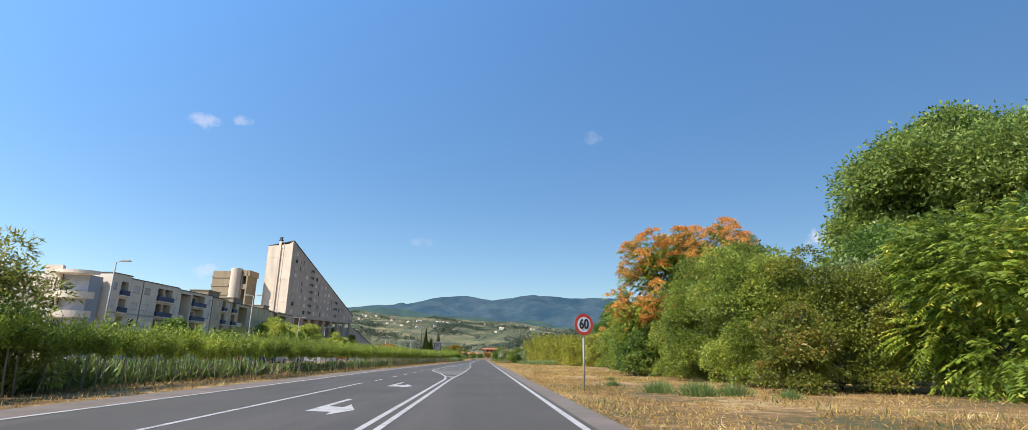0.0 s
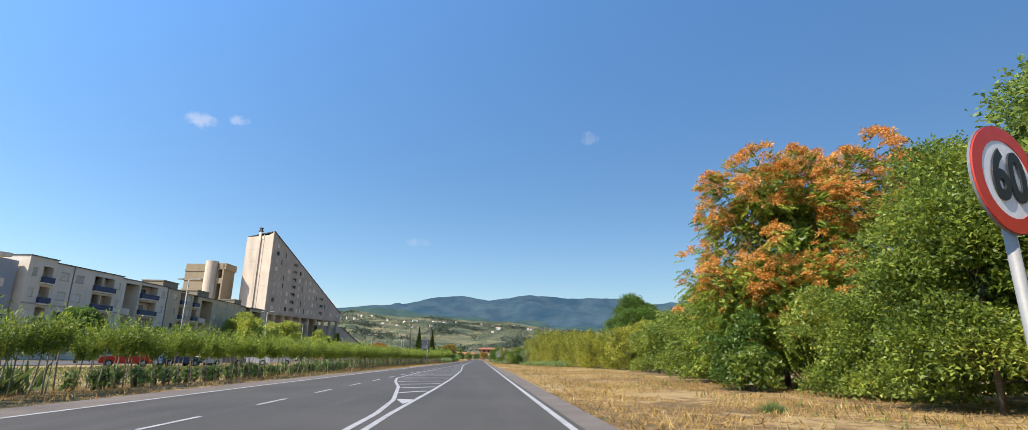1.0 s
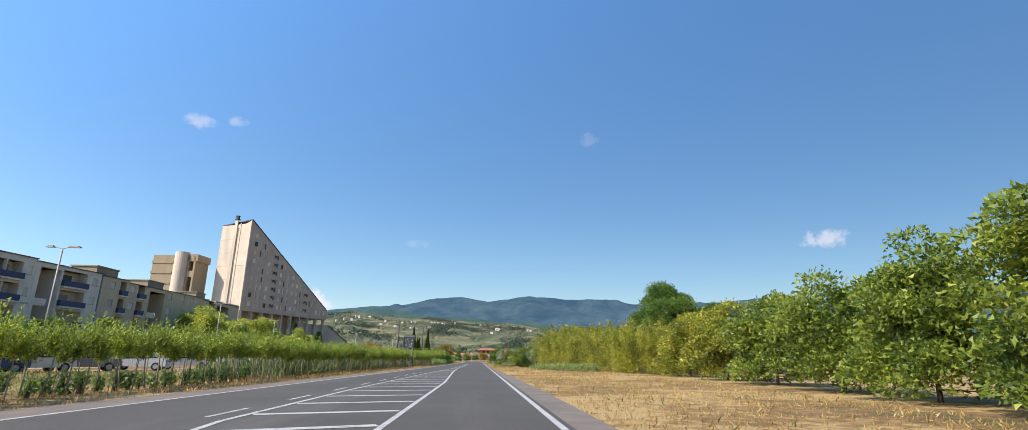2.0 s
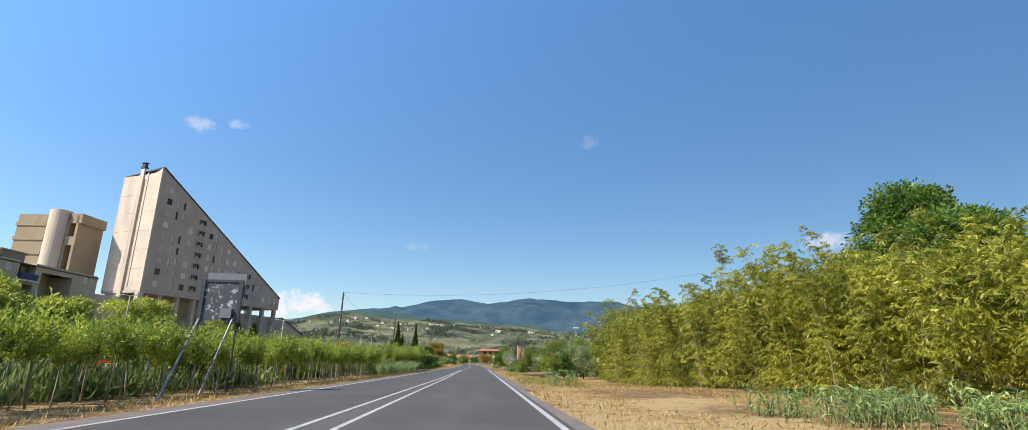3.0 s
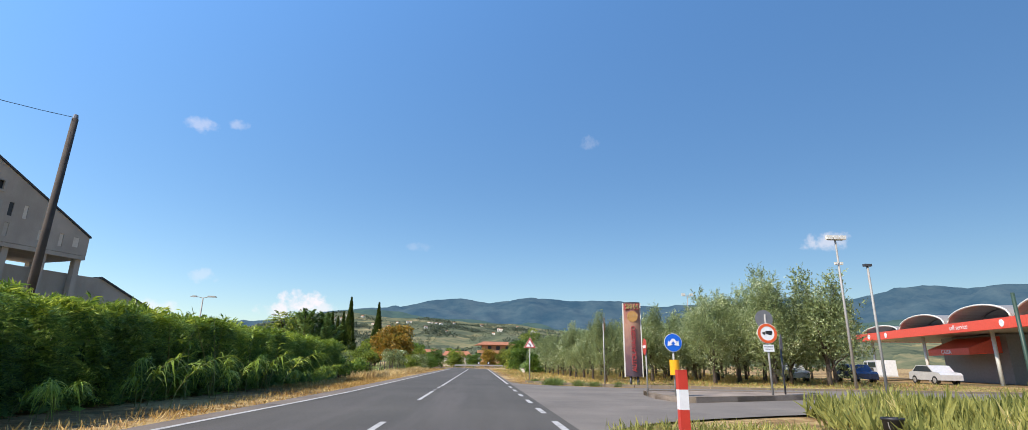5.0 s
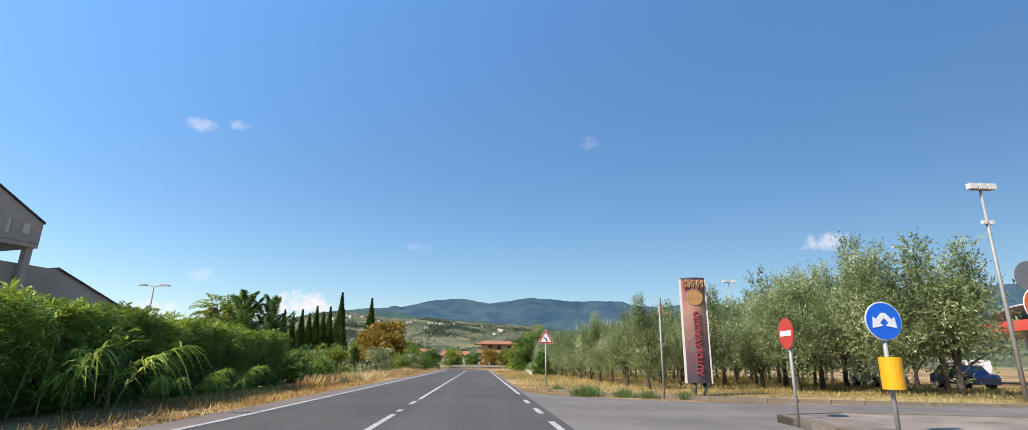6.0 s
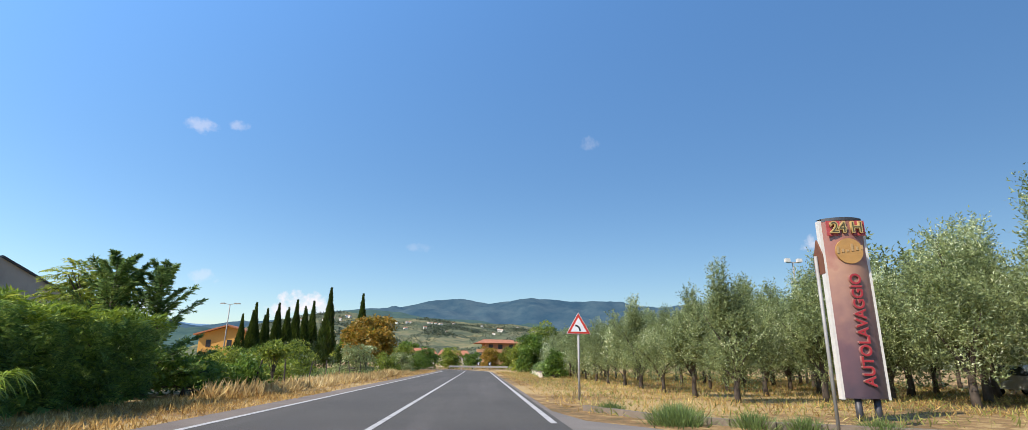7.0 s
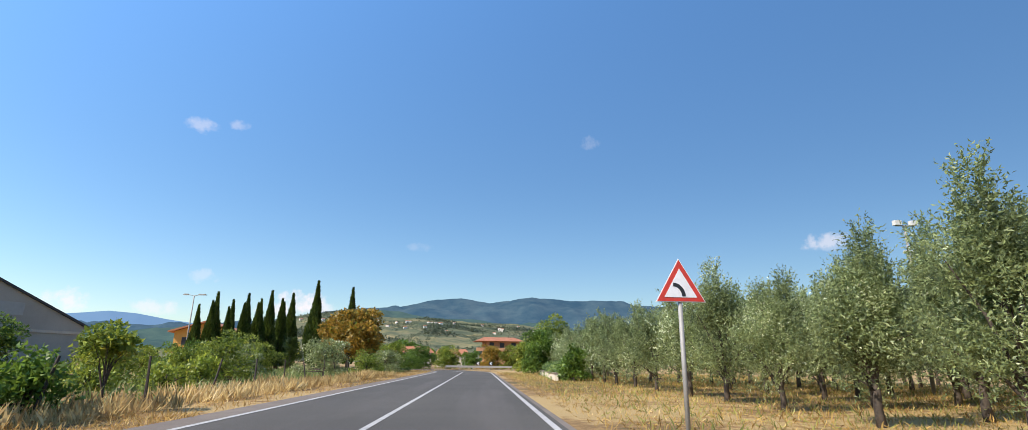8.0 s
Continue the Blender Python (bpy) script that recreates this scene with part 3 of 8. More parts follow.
def slope_z(x):
    return APEX + (TIP - APEX) * x / LENGTH


def wedge_tower():
    t = thing("apartment_tower", tm, "wedge-shaped beige concrete apartment tower with a sloping roof on pillars", "building")
    storey = 2.02
    holes = []
    k = 0
    rng = random.Random(4)
    columns = [(1.6, 0.95, "shutter"), (3.6, 0.38, "slit"), (4.9, 0.42, "slit"), (6.6, 0.95, "shutter"), (8.5, 1.7, "balcony"), (11.2, 0.8, "shutter"), (12.7, 0.4, "slit"), (14.3, 0.42, "slit"), (15.8, 0.85, "shutter"),
               (17.6, 0.8, "shutter"), (19.2, 0.38, "slit"), (20.9, 1.7, "balcony"), (23.3, 0.4, "slit"), (24.6, 0.38, "slit"), (26.3, 0.8, "shutter"), (28.3, 0.4, "slit"), (29.7, 0.6, "shutter")]
    fits = []
    for f in range(10):
        z = BASE + 0.55 + f * storey
        for x, w, kind in columns:
            h = 1.35 if kind == "slit" else (0.95 if kind == "balcony" else 1.05)
            if z + h + 0.9 > slope_z(x + w) or (kind == "balcony" and f > 6 and x < 12):
                continue
            if rng.random() < (0.12 if kind != "balcony" else 0.0):
                continue
            dz = 0.25 if kind == "balcony" else (0.0 if kind == "slit" else 0.2)
            fits.append((x, z + dz, w, h, kind))
    # long facade as vertical strips under the sloping roof line
    cuts = sorted({0.0, LENGTH, *[p[0] for p in fits], *[p[0] + p[2] for p in fits]})
    face = Shape()
    for x0, x1 in zip(cuts, cuts[1:]):
        mid = (x0 + x1) / 2
        spans = sorted((p[1], p[1] + p[3]) for p in fits if p[0] < mid < p[0] + p[2])
        z = BASE
        for a0, a1 in spans:
            if a0 - z > 0.01:
                face.box(x0, 0, z, x1, 0.3, a0)
            z = a1
        face.add([(x0, 0, z), (x1, 0, z), (x1, 0, slope_z(x1)), (x0, 0, slope_z(x0)), (x0, 0.3, z), (x1, 0.3, z), (x1, 0.3, slope_z(x1)), (x0, 0.3, slope_z(x0))],
                 ((0, 1, 2, 3), (7, 6, 5, 4), (0, 4, 5, 1), (3, 2, 6, 7), (0, 3, 7, 4), (1, 5, 6, 2)))
    # same concrete as the end wall, its shaded side put into a greyer colour
    part("long_wall", face.mesh("long_wall", M["concrete_grey"]), t, "concrete facade with shuttered windows, painted greyer for shade")
    # end wall, its top dipping between the two corners, with panel joints
    end = Shape()
    top = [(0.0, 0.05), (0.5, -0.35), (1.6, -0.75), (3.0, -0.85), (DEEP, -0.95)]
    zj = [BASE - 0.1, 14.9, 18.1, 21.3, 24.5, 27.7, 30.4]
    for z0, z1 in zip(zj, zj[1:]):
        for y0, y1 in ((0.0, 3.2), (3.95, DEEP)):
            part("wall_panel", Shape().box(-0.32, y0, z0 + 0.03, -0.2, y1, z1).mesh("wall_panel", M["concrete"]), t, "pale beige concrete wall panel")
    for (y0, d0), (y1, d1) in zip(top, top[1:]):
        end.add([(-0.32, y0, zj[-1]), (-0.32, y1, zj[-1]), (-0.32, y1, APEX + d1), (-0.32, y0, APEX + d0), (-0.02, y0, zj[-1]), (-0.02, y1, zj[-1]), (-0.02, y1, APEX + d1), (-0.02, y0, APEX + d0)],
                ((3, 2, 1, 0), (4, 5, 6, 7), (0, 1, 5, 4), (2, 3, 7, 6), (1, 2, 6, 5), (3, 0, 4, 7)))
    end.box(-0.2, 0.0, BASE, -0.02, DEEP, zj[-1])
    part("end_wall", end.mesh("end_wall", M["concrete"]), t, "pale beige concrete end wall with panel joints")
    fin = Shape()
    fin.box(-0.55, 3.95, 3.0, -0.3, 4.75, APEX + 0.3).box(-0.42, 2.95, 12, -0.3, 3.2, APEX - 0.6)
    part("flue_fin", fin.mesh("flue_fin", M["concrete"]), t)
    pot = Shape()
    pot.box(-0.7, 3.85, APEX + 0.3, 0.1, 4.85, APEX + 0.55).box(-0.55, 4.0, APEX + 0.55, -0.05, 4.7, APEX + 1.2).box(-0.65, 3.9, APEX + 1.2, 0.05, 4.8, APEX + 1.35)
    part("chimney", pot.mesh("chimney", M["dark_steel"]), t, "dark chimney cap")
    back = Shape()
    back.add([(0, DEEP, BASE), (LENGTH, DEEP, BASE), (LENGTH, DEEP, TIP), (0, DEEP, APEX - 0.9), (0, DEEP - 0.3, BASE), (LENGTH, DEEP - 0.3, BASE), (LENGTH, DEEP - 0.3, TIP), (0, DEEP - 0.3, APEX - 0.9)],
             ((3, 2, 1, 0), (4, 5, 6, 7), (0, 1, 5, 4), (1, 2, 6, 5), (2, 3, 7, 6), (3, 0, 4, 7)))
    back.box(LENGTH - 0.3, 0.3, BASE, LENGTH, DEEP - 0.3, TIP - 0.1)
    part("rear_wall", back.mesh("rear_wall", M["concrete"]), t)
    roof = Shape()
    roof.add([(-0.1, -0.12, APEX + 0.05), (LENGTH + 0.12, -0.12, TIP - 0.02), (LENGTH + 0.12, DEEP + 0.1, TIP - 0.02), (-0.1, DEEP + 0.1, APEX - 0.9),
              (-0.1, -0.12, APEX + 0.3), (LENGTH + 0.12, -0.12, TIP + 0.16), (LENGTH + 0.12, DEEP + 0.1, TIP + 0.16), (-0.1, DEEP + 0.1, APEX - 0.7)],
             ((3, 2, 1, 0), (4, 5, 6, 7), (0, 1, 5, 4), (1, 2, 6, 5), (2, 3, 7, 6), (3, 0, 4, 7)))
    part("roof", roof.mesh("roof", M["dark_steel"]), t, "dark sheet-metal roof edge")
    slab = Shape()
    slab.box(-0.3, 0.02, BASE - 0.45, LENGTH, DEEP, BASE - 0.03)
    part("slab", slab.mesh("slab", M["concrete_grey"]), t)
    col = Shape()
    col.box(0, 0, 0, 0.55, 0.75, BASE - 0.45)
    cm = col.mesh("pillar", M["concrete_grey"])
    for i in range(10):
        for y in (0.25, DEEP - 1.2):
            part("pillar", cm, t).location = (0.1 + i * 3.38, y, 0)
    wing = Shape()
    wing.add([(-0.5, 0.02, 4), (0.35, 0.02, 4), (0.35, 0.02, BASE - 0.45), (-0.5, 0.02, BASE - 0.45), (-0.5, 0.8, 4), (0.35, 0.8, 4), (0.35, 0.8, BASE - 0.45), (-0.5, 0.8, BASE - 0.45)],
             ((0, 1, 2, 3), (7, 6, 5, 4), (0, 4, 5, 1), (3, 2, 6, 7), (0, 3, 7, 4), (1, 5, 6, 2)))
    part("corner_pier", wing.mesh("corner_pier", M["concrete"]), t)
    for x, z, w, h, kind in fits:
        if kind == "slit":
            name, mat, inset = "slit_window", M["shutter"] if rng.random() < 0.7 else M["dark_opening"], 0.1
        elif kind == "balcony":
            name, mat, inset = "window", M["dark_opening"], 0.24
        else:
            name, mat, inset = "window", M["shutter"] if rng.random() < 0.86 else M["glass"], 0.05
        key = (name, mat.name, w, h)
        if key not in CACHE:
            CACHE[key] = shutter_mesh(name, w, h, mat) if kind == "shutter" else Shape().box(0, 0, 0, w, 0.03, h).mesh(name, mat)
        part(name, CACHE[key], t).location = (x, inset, z)
        if kind == "balcony":
            key = ("balcony_frame",)
            if key not in CACHE:
                q = Shape()
                q.box(-0.12, -0.08, -0.12, 0.12, 0.2, h + 0.12).box(w - 0.12, -0.08, -0.12, w + 0.12, 0.2, h + 0.12).box(0.12, -0.08, h, w - 0.12, 0.2, h + 0.12).box(0.12, -0.08, -0.12, w - 0.12, 0.2, 0.1)
                q.box(w * 0.3, 0.1, 0.1, w * 0.36, 0.16, h).box(w * 0.62, 0.1, 0.1, w * 0.68, 0.16, h).box(w * 0.36, 0.12, 0.1, w * 0.62, 0.15, h * 0.45)
                CACHE[key] = q.mesh("window_frame", M["window_surround"])
            part("window_frame", CACHE[key], t).location = (x, 0, z)
    return t


CACHE = {}
wedge_tower()

# low annex under and beyond the tower, its wall sloping to the ground
an = thing("annex", tm, "low grey concrete annex with a sloping end below the tower", "building")
s = Shape()
s.box(-22, 3.0, 0, 0.0, 14, 10.2).box(0, 4.5, 0, LENGTH - 6, 7.4, 10.9).box(LENGTH - 6, 4.5, 0, LENGTH + 2, 7.4, 8.6)
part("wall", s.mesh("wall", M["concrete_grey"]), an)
s = Shape()
prof = [(LENGTH - 10, 0), (LENGTH - 10, 9.6), (LENGTH + 3, 9.4), (LENGTH + 16, 3.6), (LENGTH + 16, 0)]
s.prism(prof, 1.2, 9.0)
part("end_block", s.mesh("end_block", M["concrete_grey"]), an)
s = Shape()
s.add([(LENGTH + 2.9, 1.0, 9.42), (LENGTH + 16.3, 1.0, 3.5), (LENGTH + 16.3, 9.2, 3.5), (LENGTH + 2.9, 9.2, 9.42), (LENGTH + 2.9, 1.0, 9.62), (LENGTH + 16.3, 1.0, 3.7), (LENGTH + 16.3, 9.2, 3.7), (LENGTH + 2.9, 9.2, 9.62)],
      ((3, 2, 1, 0), (4, 5, 6, 7), (0, 1, 5, 4), (1, 2, 6, 5), (2, 3, 7, 6), (3, 0, 4, 7)))
part("roof", s.mesh("roof", M["dark_steel"]), an)
for x, z, w, h in ((LENGTH + 5.5, 4.3, 2.0, 1.1), (LENGTH + 8.5, 4.3, 2.0, 1.1), (LENGTH + 5.5, 1.6, 2.0, 1.0), (LENGTH + 9.0, 1.6, 2.0, 1.0)):
    part("window", Shape().box(x, 1.16, z, x + w, 1.2, z + h).mesh("window", M["shutter_grey"]), an)
part("string_course", Shape().box(LENGTH - 10, 1.1, 2.9, LENGTH + 16, 1.2, 3.15).mesh("string_course", M["concrete"]), an)

# tower block with a round stair, behind the row
ct = thing("stair_tower", pose(-70.5, 154.3, 0, 0, 0, -3), "tan concrete tower block with a round stair shaft", "building")
s = Shape()
s.box(-4.6, 0, 0, 0.2, 6, 21.6)
for z in (13.2, 15.4, 17.6, 19.8):
    s.box(-4.75, -0.15, z, 0.1, 0.0, z + 0.5)
ct.scale = (1, 1, 1.07)
part("block", s.mesh("block", M["render_brown"]), ct)
s = Shape().tube([(1.6, 0.6, 0), (1.6, 0.6, 22.3)], [1.5, 1.5], 24)
part("stair_shaft", s.mesh("stair_shaft", M["concrete"], False), ct, "round pale concrete stair shaft")
s = Shape()
s.box(3.2, 0.4, 0, 4.9, 6, 13.2).box(3.2, 0.4, 13.2, 3.5, 6, 21.6).box(4.5, 0.4, 13.2, 4.9, 6, 21.6).box(3.5, 0.4, 17.0, 4.5, 6, 18.3).box(3.2, 0.4, 20.4, 5.3, 6, 21.9).box(3.5, 2.5, 13.2, 4.5, 6, 21.0)
part("side_block", s.mesh("side_block", M["render_brown"]), ct)


FLOORS = (1.45, 3.6, 5.75, 7.9)


def flat_block(x, y, yaw, length, height, mat, label, windows=(), loggias=(), recesses=(), pipes=(), seed=1, deep=9.0, band=0.0):
    """A row house block whose facade looks at the road: shuttered windows, loggias with blue panels, deep stair recesses."""
    # local: x along the road, y away from it
    t = thing("apartment_block", pose(x, y, 0, 0, 0, 90 + yaw), label, "building", "apartment blocks along the road")
    rng = random.Random(seed)
    holes, wins, logs = [], [], []
    for f, z in enumerate(FLOORS):
        for x0, w in loggias:
            holes.append((x0, x0 + w, z, z + 1.75))
            logs.append((x0, w, z))
        for x0, w in windows:
            holes.append((x0, x0 + w, z + 0.62, z + 1.48))
            wins.append((x0, w, z + 0.62))
    for x0, w in recesses:
        holes.append((x0, x0 + w, 0.0, height - 0.45))
    s = Shape()
    wall_plate(s, None, length, 0, height, holes, 0.3)
    part("front_wall", s.mesh("front_wall", mat), t)
    part("side_wall", Shape().box(0, 0.3, 0, 0.3, deep, height).mesh("side_wall", mat), t)
    part("side_wall", Shape().box(length - 0.3, 0.3, 0, length, deep, height).mesh("side_wall", mat), t)
    part("rear_wall", Shape().box(0.3, deep - 0.3, 0, length - 0.3, deep, height).mesh("rear_wall", mat), t)
    part("roof", Shape().box(-0.08, -0.1, height, length + 0.08, deep + 0.08, height + 0.1).mesh("roof", M["dark_steel"]), t, "dark metal roof edge")
    part("inner_wall", Shape().box(0.3, 2.6, 0, length - 0.3, 2.8, height).mesh("inner_wall", mat), t)
    if band:
        part("string_course", Shape().box(0, -0.06, FLOORS[2] - 0.16, length, 0.0, FLOORS[2]).mesh("string_course", M["concrete_grey"]), t)
    for px in pipes:
        part("downpipe", Shape().box(px, -0.08, 0, px + 0.09, 0, height).mesh("downpipe", M["sign_back"]), t)
    for x0, w, z in wins:
        dark = rng.random() < 0.12
        key = ("flat_window", w, dark)
        if key not in CACHE:
            CACHE[key] = Shape().box(0, 0, 0, w, 0.03, 0.86).mesh("window", M["glass"]) if dark else shutter_mesh("window", w, 0.86, M["shutter"])
        part("window", CACHE[key], t).location = (x0, 0.16 if dark else 0.1, z)
        key = ("flat_sill", w)
        if key not in CACHE:
            CACHE[key] = Shape().box(-0.06, -0.05, -0.06, w + 0.06, 0.08, 0.0).mesh("window_sill", M["window_surround"])
        part("window_sill", CACHE[key], t).location = (x0, 0, z)
    for x0, w, z in logs:
        part("loggia_wall", Shape().box(x0, 1.05, z, x0 + w, 1.15, z + 1.75).box(x0 - 0.1, 0.3, z, x0, 1.15, z + 1.75).box(x0 + w, 0.3, z, x0 + w + 0.1, 1.15, z + 1.75).mesh("loggia_wall", mat), t)
        part("balcony_slab", Shape().box(x0 - 0.1, -0.4, z - 0.16, x0 + w + 0.1, 1.15, z).mesh("balcony_slab", M["render_pale"]), t)
        part("balcony_panel", Shape().box(x0 - 0.06, -0.36, z + 0.04, x0 + w + 0.06, -0.31, z + 0.62).box(x0 - 0.06, -0.31, z + 0.04, x0 - 0.01, 0.0, z + 0.62).box(x0 + w + 0.01, -0.31, z + 0.04, x0 + w + 0.06, 0.0, z + 0.62).mesh("balcony_panel", M["blue_rail"]), t, "dark blue balcony panel")
        part("balcony_door", Shape().box(x0 + 0.25 * w, 0.99, z, x0 + 0.7 * w, 1.05, z + 1.4).mesh("balcony_door", M["shutter_grey" if rng.random() < 0.6 else "dark_opening"]), t)
    for x0, w in recesses:
        part("recess_wall", Shape().box(x0 - 0.1, 0.3, 0, x0, 2.6, height - 0.45).box(x0 + w, 0.3, 0, x0 + w + 0.1, 2.6, height - 0.45).mesh("recess_wall", mat), t)
        for z in FLOORS[1:3]:
            part("landing", Shape().box(x0, 0.2, z - 0.15, x0 + w * 0.62, 1.6, z).box(x0, 0.15, z, x0 + w * 0.62, 0.22, z + 0.6).mesh("landing", M["render_pale"]), t)
    return t


LAB = "beige rendered apartment block with shuttered windows and blue balcony panels"
flat_block(-46.7, 70.9, -4.4, 3.5, 10.5, M["render_pale"], LAB, ((0.55, 0.6),), ((1.8, 1.3),), seed=1, band=1)
flat_block(-46.43, 74.4, -4.4, 10.2, 10.2, M["render_pale"], LAB, ((0.6, 1.15), (2.75, 1.15), (9.3, 0.55)), ((5.5, 1.4), (7.0, 1.75)), pipes=(2.25,), seed=2, band=1)
flat_block(-45.65, 84.6, -4.4, 9.2, 10.0, M["render_pale"], LAB, ((7.7, 0.8),), ((3.5, 3.4),), ((0.6, 2.6),), pipes=(9.0,), seed=3)
LAT = "tan rendered apartment block with shuttered windows and stair recesses"
flat_block(-44.95, 93.85, -2.2, 4.8, 9.85, M["render_tan"], LAT, ((1.4, 0.9),), ((3.2, 1.1),), seed=4)
flat_block(-44.77, 98.65, -2.2, 17.6, 9.6, M["render_tan"], LAT, ((0.4, 0.9), (8.6, 0.9), (11.9, 0.8), (14.6, 0.8)), ((1.9, 1.3),), ((4.4, 3.4),), seed=5)
flat_block(-44.1, 116.25, -2.2, 12.7, 9.35, M["render_tan"], LAT, ((0.8, 0.8), (10.6, 0.8)), ((2.3, 1.9),), ((5.0, 4.0),), seed=6)
for x, y, w, d, h in ((-49, 94, 3, 4, 1.3), (-52, 108, 4, 4, 1.5), (-49.5, 119, 3, 3, 1.1)):
    s = Shape().box(0, 0, 9.5, w, d, 9.7 + h).box(-0.1, -0.1, 9.7 + h, w + 0.1, d + 0.1, 9.85 + h)
    solid("roof_hut", s.mesh("roof_hut", M["render_brown"]), "brown rendered lift hut on a flat roof", "roof hut", m=pose(x, y, 0))
# rounded stair landings on the near end of the row
t = thing("stair_landings", pose(-49.0, 65.5, 0), "curved pale concrete stair landings with a flat canopy", "staircase")
for k, (z, r) in enumerate(((2.5, 1.7), (4.7, 1.7), (6.95, 1.7), (9.85, 1.85))):
    s = Shape()
    rim = [(r * math.cos(a) * 1.35, r * math.sin(a)) for a in [math.pi + math.pi * i / 14 for i in range(15)]]
    n = len(rim)
    lo, hi = (z, z + 0.8) if k < 3 else (z, z + 0.4)
    s.add([(x, y + 2.9, lo) for x, y in rim] + [(x, y + 2.9, hi) for x, y in rim], [tuple(range(n)), tuple(range(2 * n - 1, n - 1, -1))] + [(i + 1, i, i + n, i + 1 + n) for i in range(n - 1)] + [(0, n - 1, 2 * n - 1, n)])
    part("landing" if k < 3 else "canopy", s.mesh("landing", M["render_pale"]), t)
part("shaft", Shape().box(-2.6, 2.9, 0, 1.4, 5.2, 9.84).mesh("shaft", surface("blue_grey_wall", (0.34, 0.37, 0.42), 0.7, 0.1, 0.5, 20, 0.1)), t, "blue-grey stairwell wall")
s = Shape()
wall_plate(s, Matrix.Translation((-3.6, 2.3, 0)), 2.0, 0, 10.9, [(0.3 + 0.38 * i, 0.56 + 0.38 * i, z + 0.4 * j, z + 0.24 + 0.4 * j) for i in range(4) for z in (4.9, 8.0) for j in range(4)], 0.3)
part("pierced_wall", s.mesh("pierced_wall", M["render_pale"]), t, "pale wall pierced by small square openings")
# near-black sheet stands in for the shade behind the pierced wall
part("pierced_dark_back", Shape().box(-3.5, 2.75, 0, -1.7, 2.88, 10.8).mesh("pierced_dark_back", M["dark_opening"]), t)
part("rear_block", Shape().box(-14, 6, 0, -3.6, 14, 10.2).mesh("rear_block", M["render_pale"]), t)


# ---- plants ----
def unit(a):
    return a / np.maximum(np.linalg.norm(a, axis=-1, keepdims=True), 1e-6)


def leaf_array(rng, base, way, length, width, flat=0.0):
    """Pointed blades of one triangle: base points, directions, lengths. flat: how much the blades lie level."""
    n = len(base)
    way = unit(way)
    ref = unit(rng.normal(size=(n, 3)) + np.array([0, 0, flat * 3]))
    side = unit(np.cross(way, ref))
    up = np.cross(side, way)
    length = np.broadcast_to(length, (n,))[:, None]
    width = np.broadcast_to(width, (n,))[:, None]
    mid = base + way * length * 0.45 + up * length * 0.06
    tip = base + way * length - up * length * 0.1
    return np.stack([base - side * width * 0.45, mid + side * width * 0.62, tip], axis=1).reshape(-1, 3)


def ball(rng, n):
    return unit(rng.normal(size=(n, 3)))


def clump_leaves(rng, clumps, density, length, width, droop=0.2, outward=1.0, shell=0.5):
    """Leaves round clump centres (x, y, z, r): most near the outside."""
    out = []
    for cx, cy, cz, r in clumps:
        n = max(8, int(density * r * r))
        u = ball(rng, n)
        u[:, 2] = np.where(u[:, 2] < -0.4, -u[:, 2], u[:, 2])
        k = r * (shell + (1 - shell) * rng.random(n) ** 0.6) * (1 + 0.1 * rng.normal(size=n))
        p = np.array([cx, cy, cz]) + u * k[:, None] * np.array([1, 1, 0.8])
        d = u * outward + rng.normal(size=(n, 3)) * 0.6 + np.array([0, 0, -droop])
        s = 0.7 + 0.6 * rng.random(n)
        out.append(leaf_array(rng, p, d, length * s, width * s))
    return np.concatenate(out)


def crown_clumps(rng, n, centre, radii, r, lump=0.25):
    """Clump centres filling an uneven ellipsoid."""
    u = ball(rng, n)
    k = (0.25 + 0.75 * rng.random(n)) ** 0.5
    bump = 1 + lump * np.sin(u[:, 0] * 5 + rng.random() * 6) * np.cos(u[:, 2] * 4 + u[:, 1] * 3)
    p = np.array(centre) + u * np.array(radii) * (k * bump)[:, None]
    rr = r * (0.6 + 0.7 * rng.random(n))
    return np.column_stack([p, rr])


def limbs(rng, clumps, height, foot, count, fork=0.35):
    """Trunk and limbs up into the clumps."""
    s = Shape()
    top = Vector((0, 0, height))
    s.tube([(0, 0, -0.05), (0.02, 0.01, height * fork * 0.5), (0, 0, height * fork), (0.03 * height, 0, height * 0.75)], [foot, foot * 0.8, foot * 0.68, foot * 0.25], 7)
    for i in rng.choice(len(clumps), min(count, len(clumps)), replace=False):
        c = clumps[i]
        z0 = min(height * (fork * 0.6 + 0.35 * rng.random()), c[2])
        mid = (c[0] * 0.45, c[1] * 0.45, z0 + (c[2] - z0) * 0.6)
        s.tube([(0, 0, z0), mid, (c[0], c[1], c[2])], [foot * 0.45, foot * 0.25, foot * 0.08], 5, False)
    return s


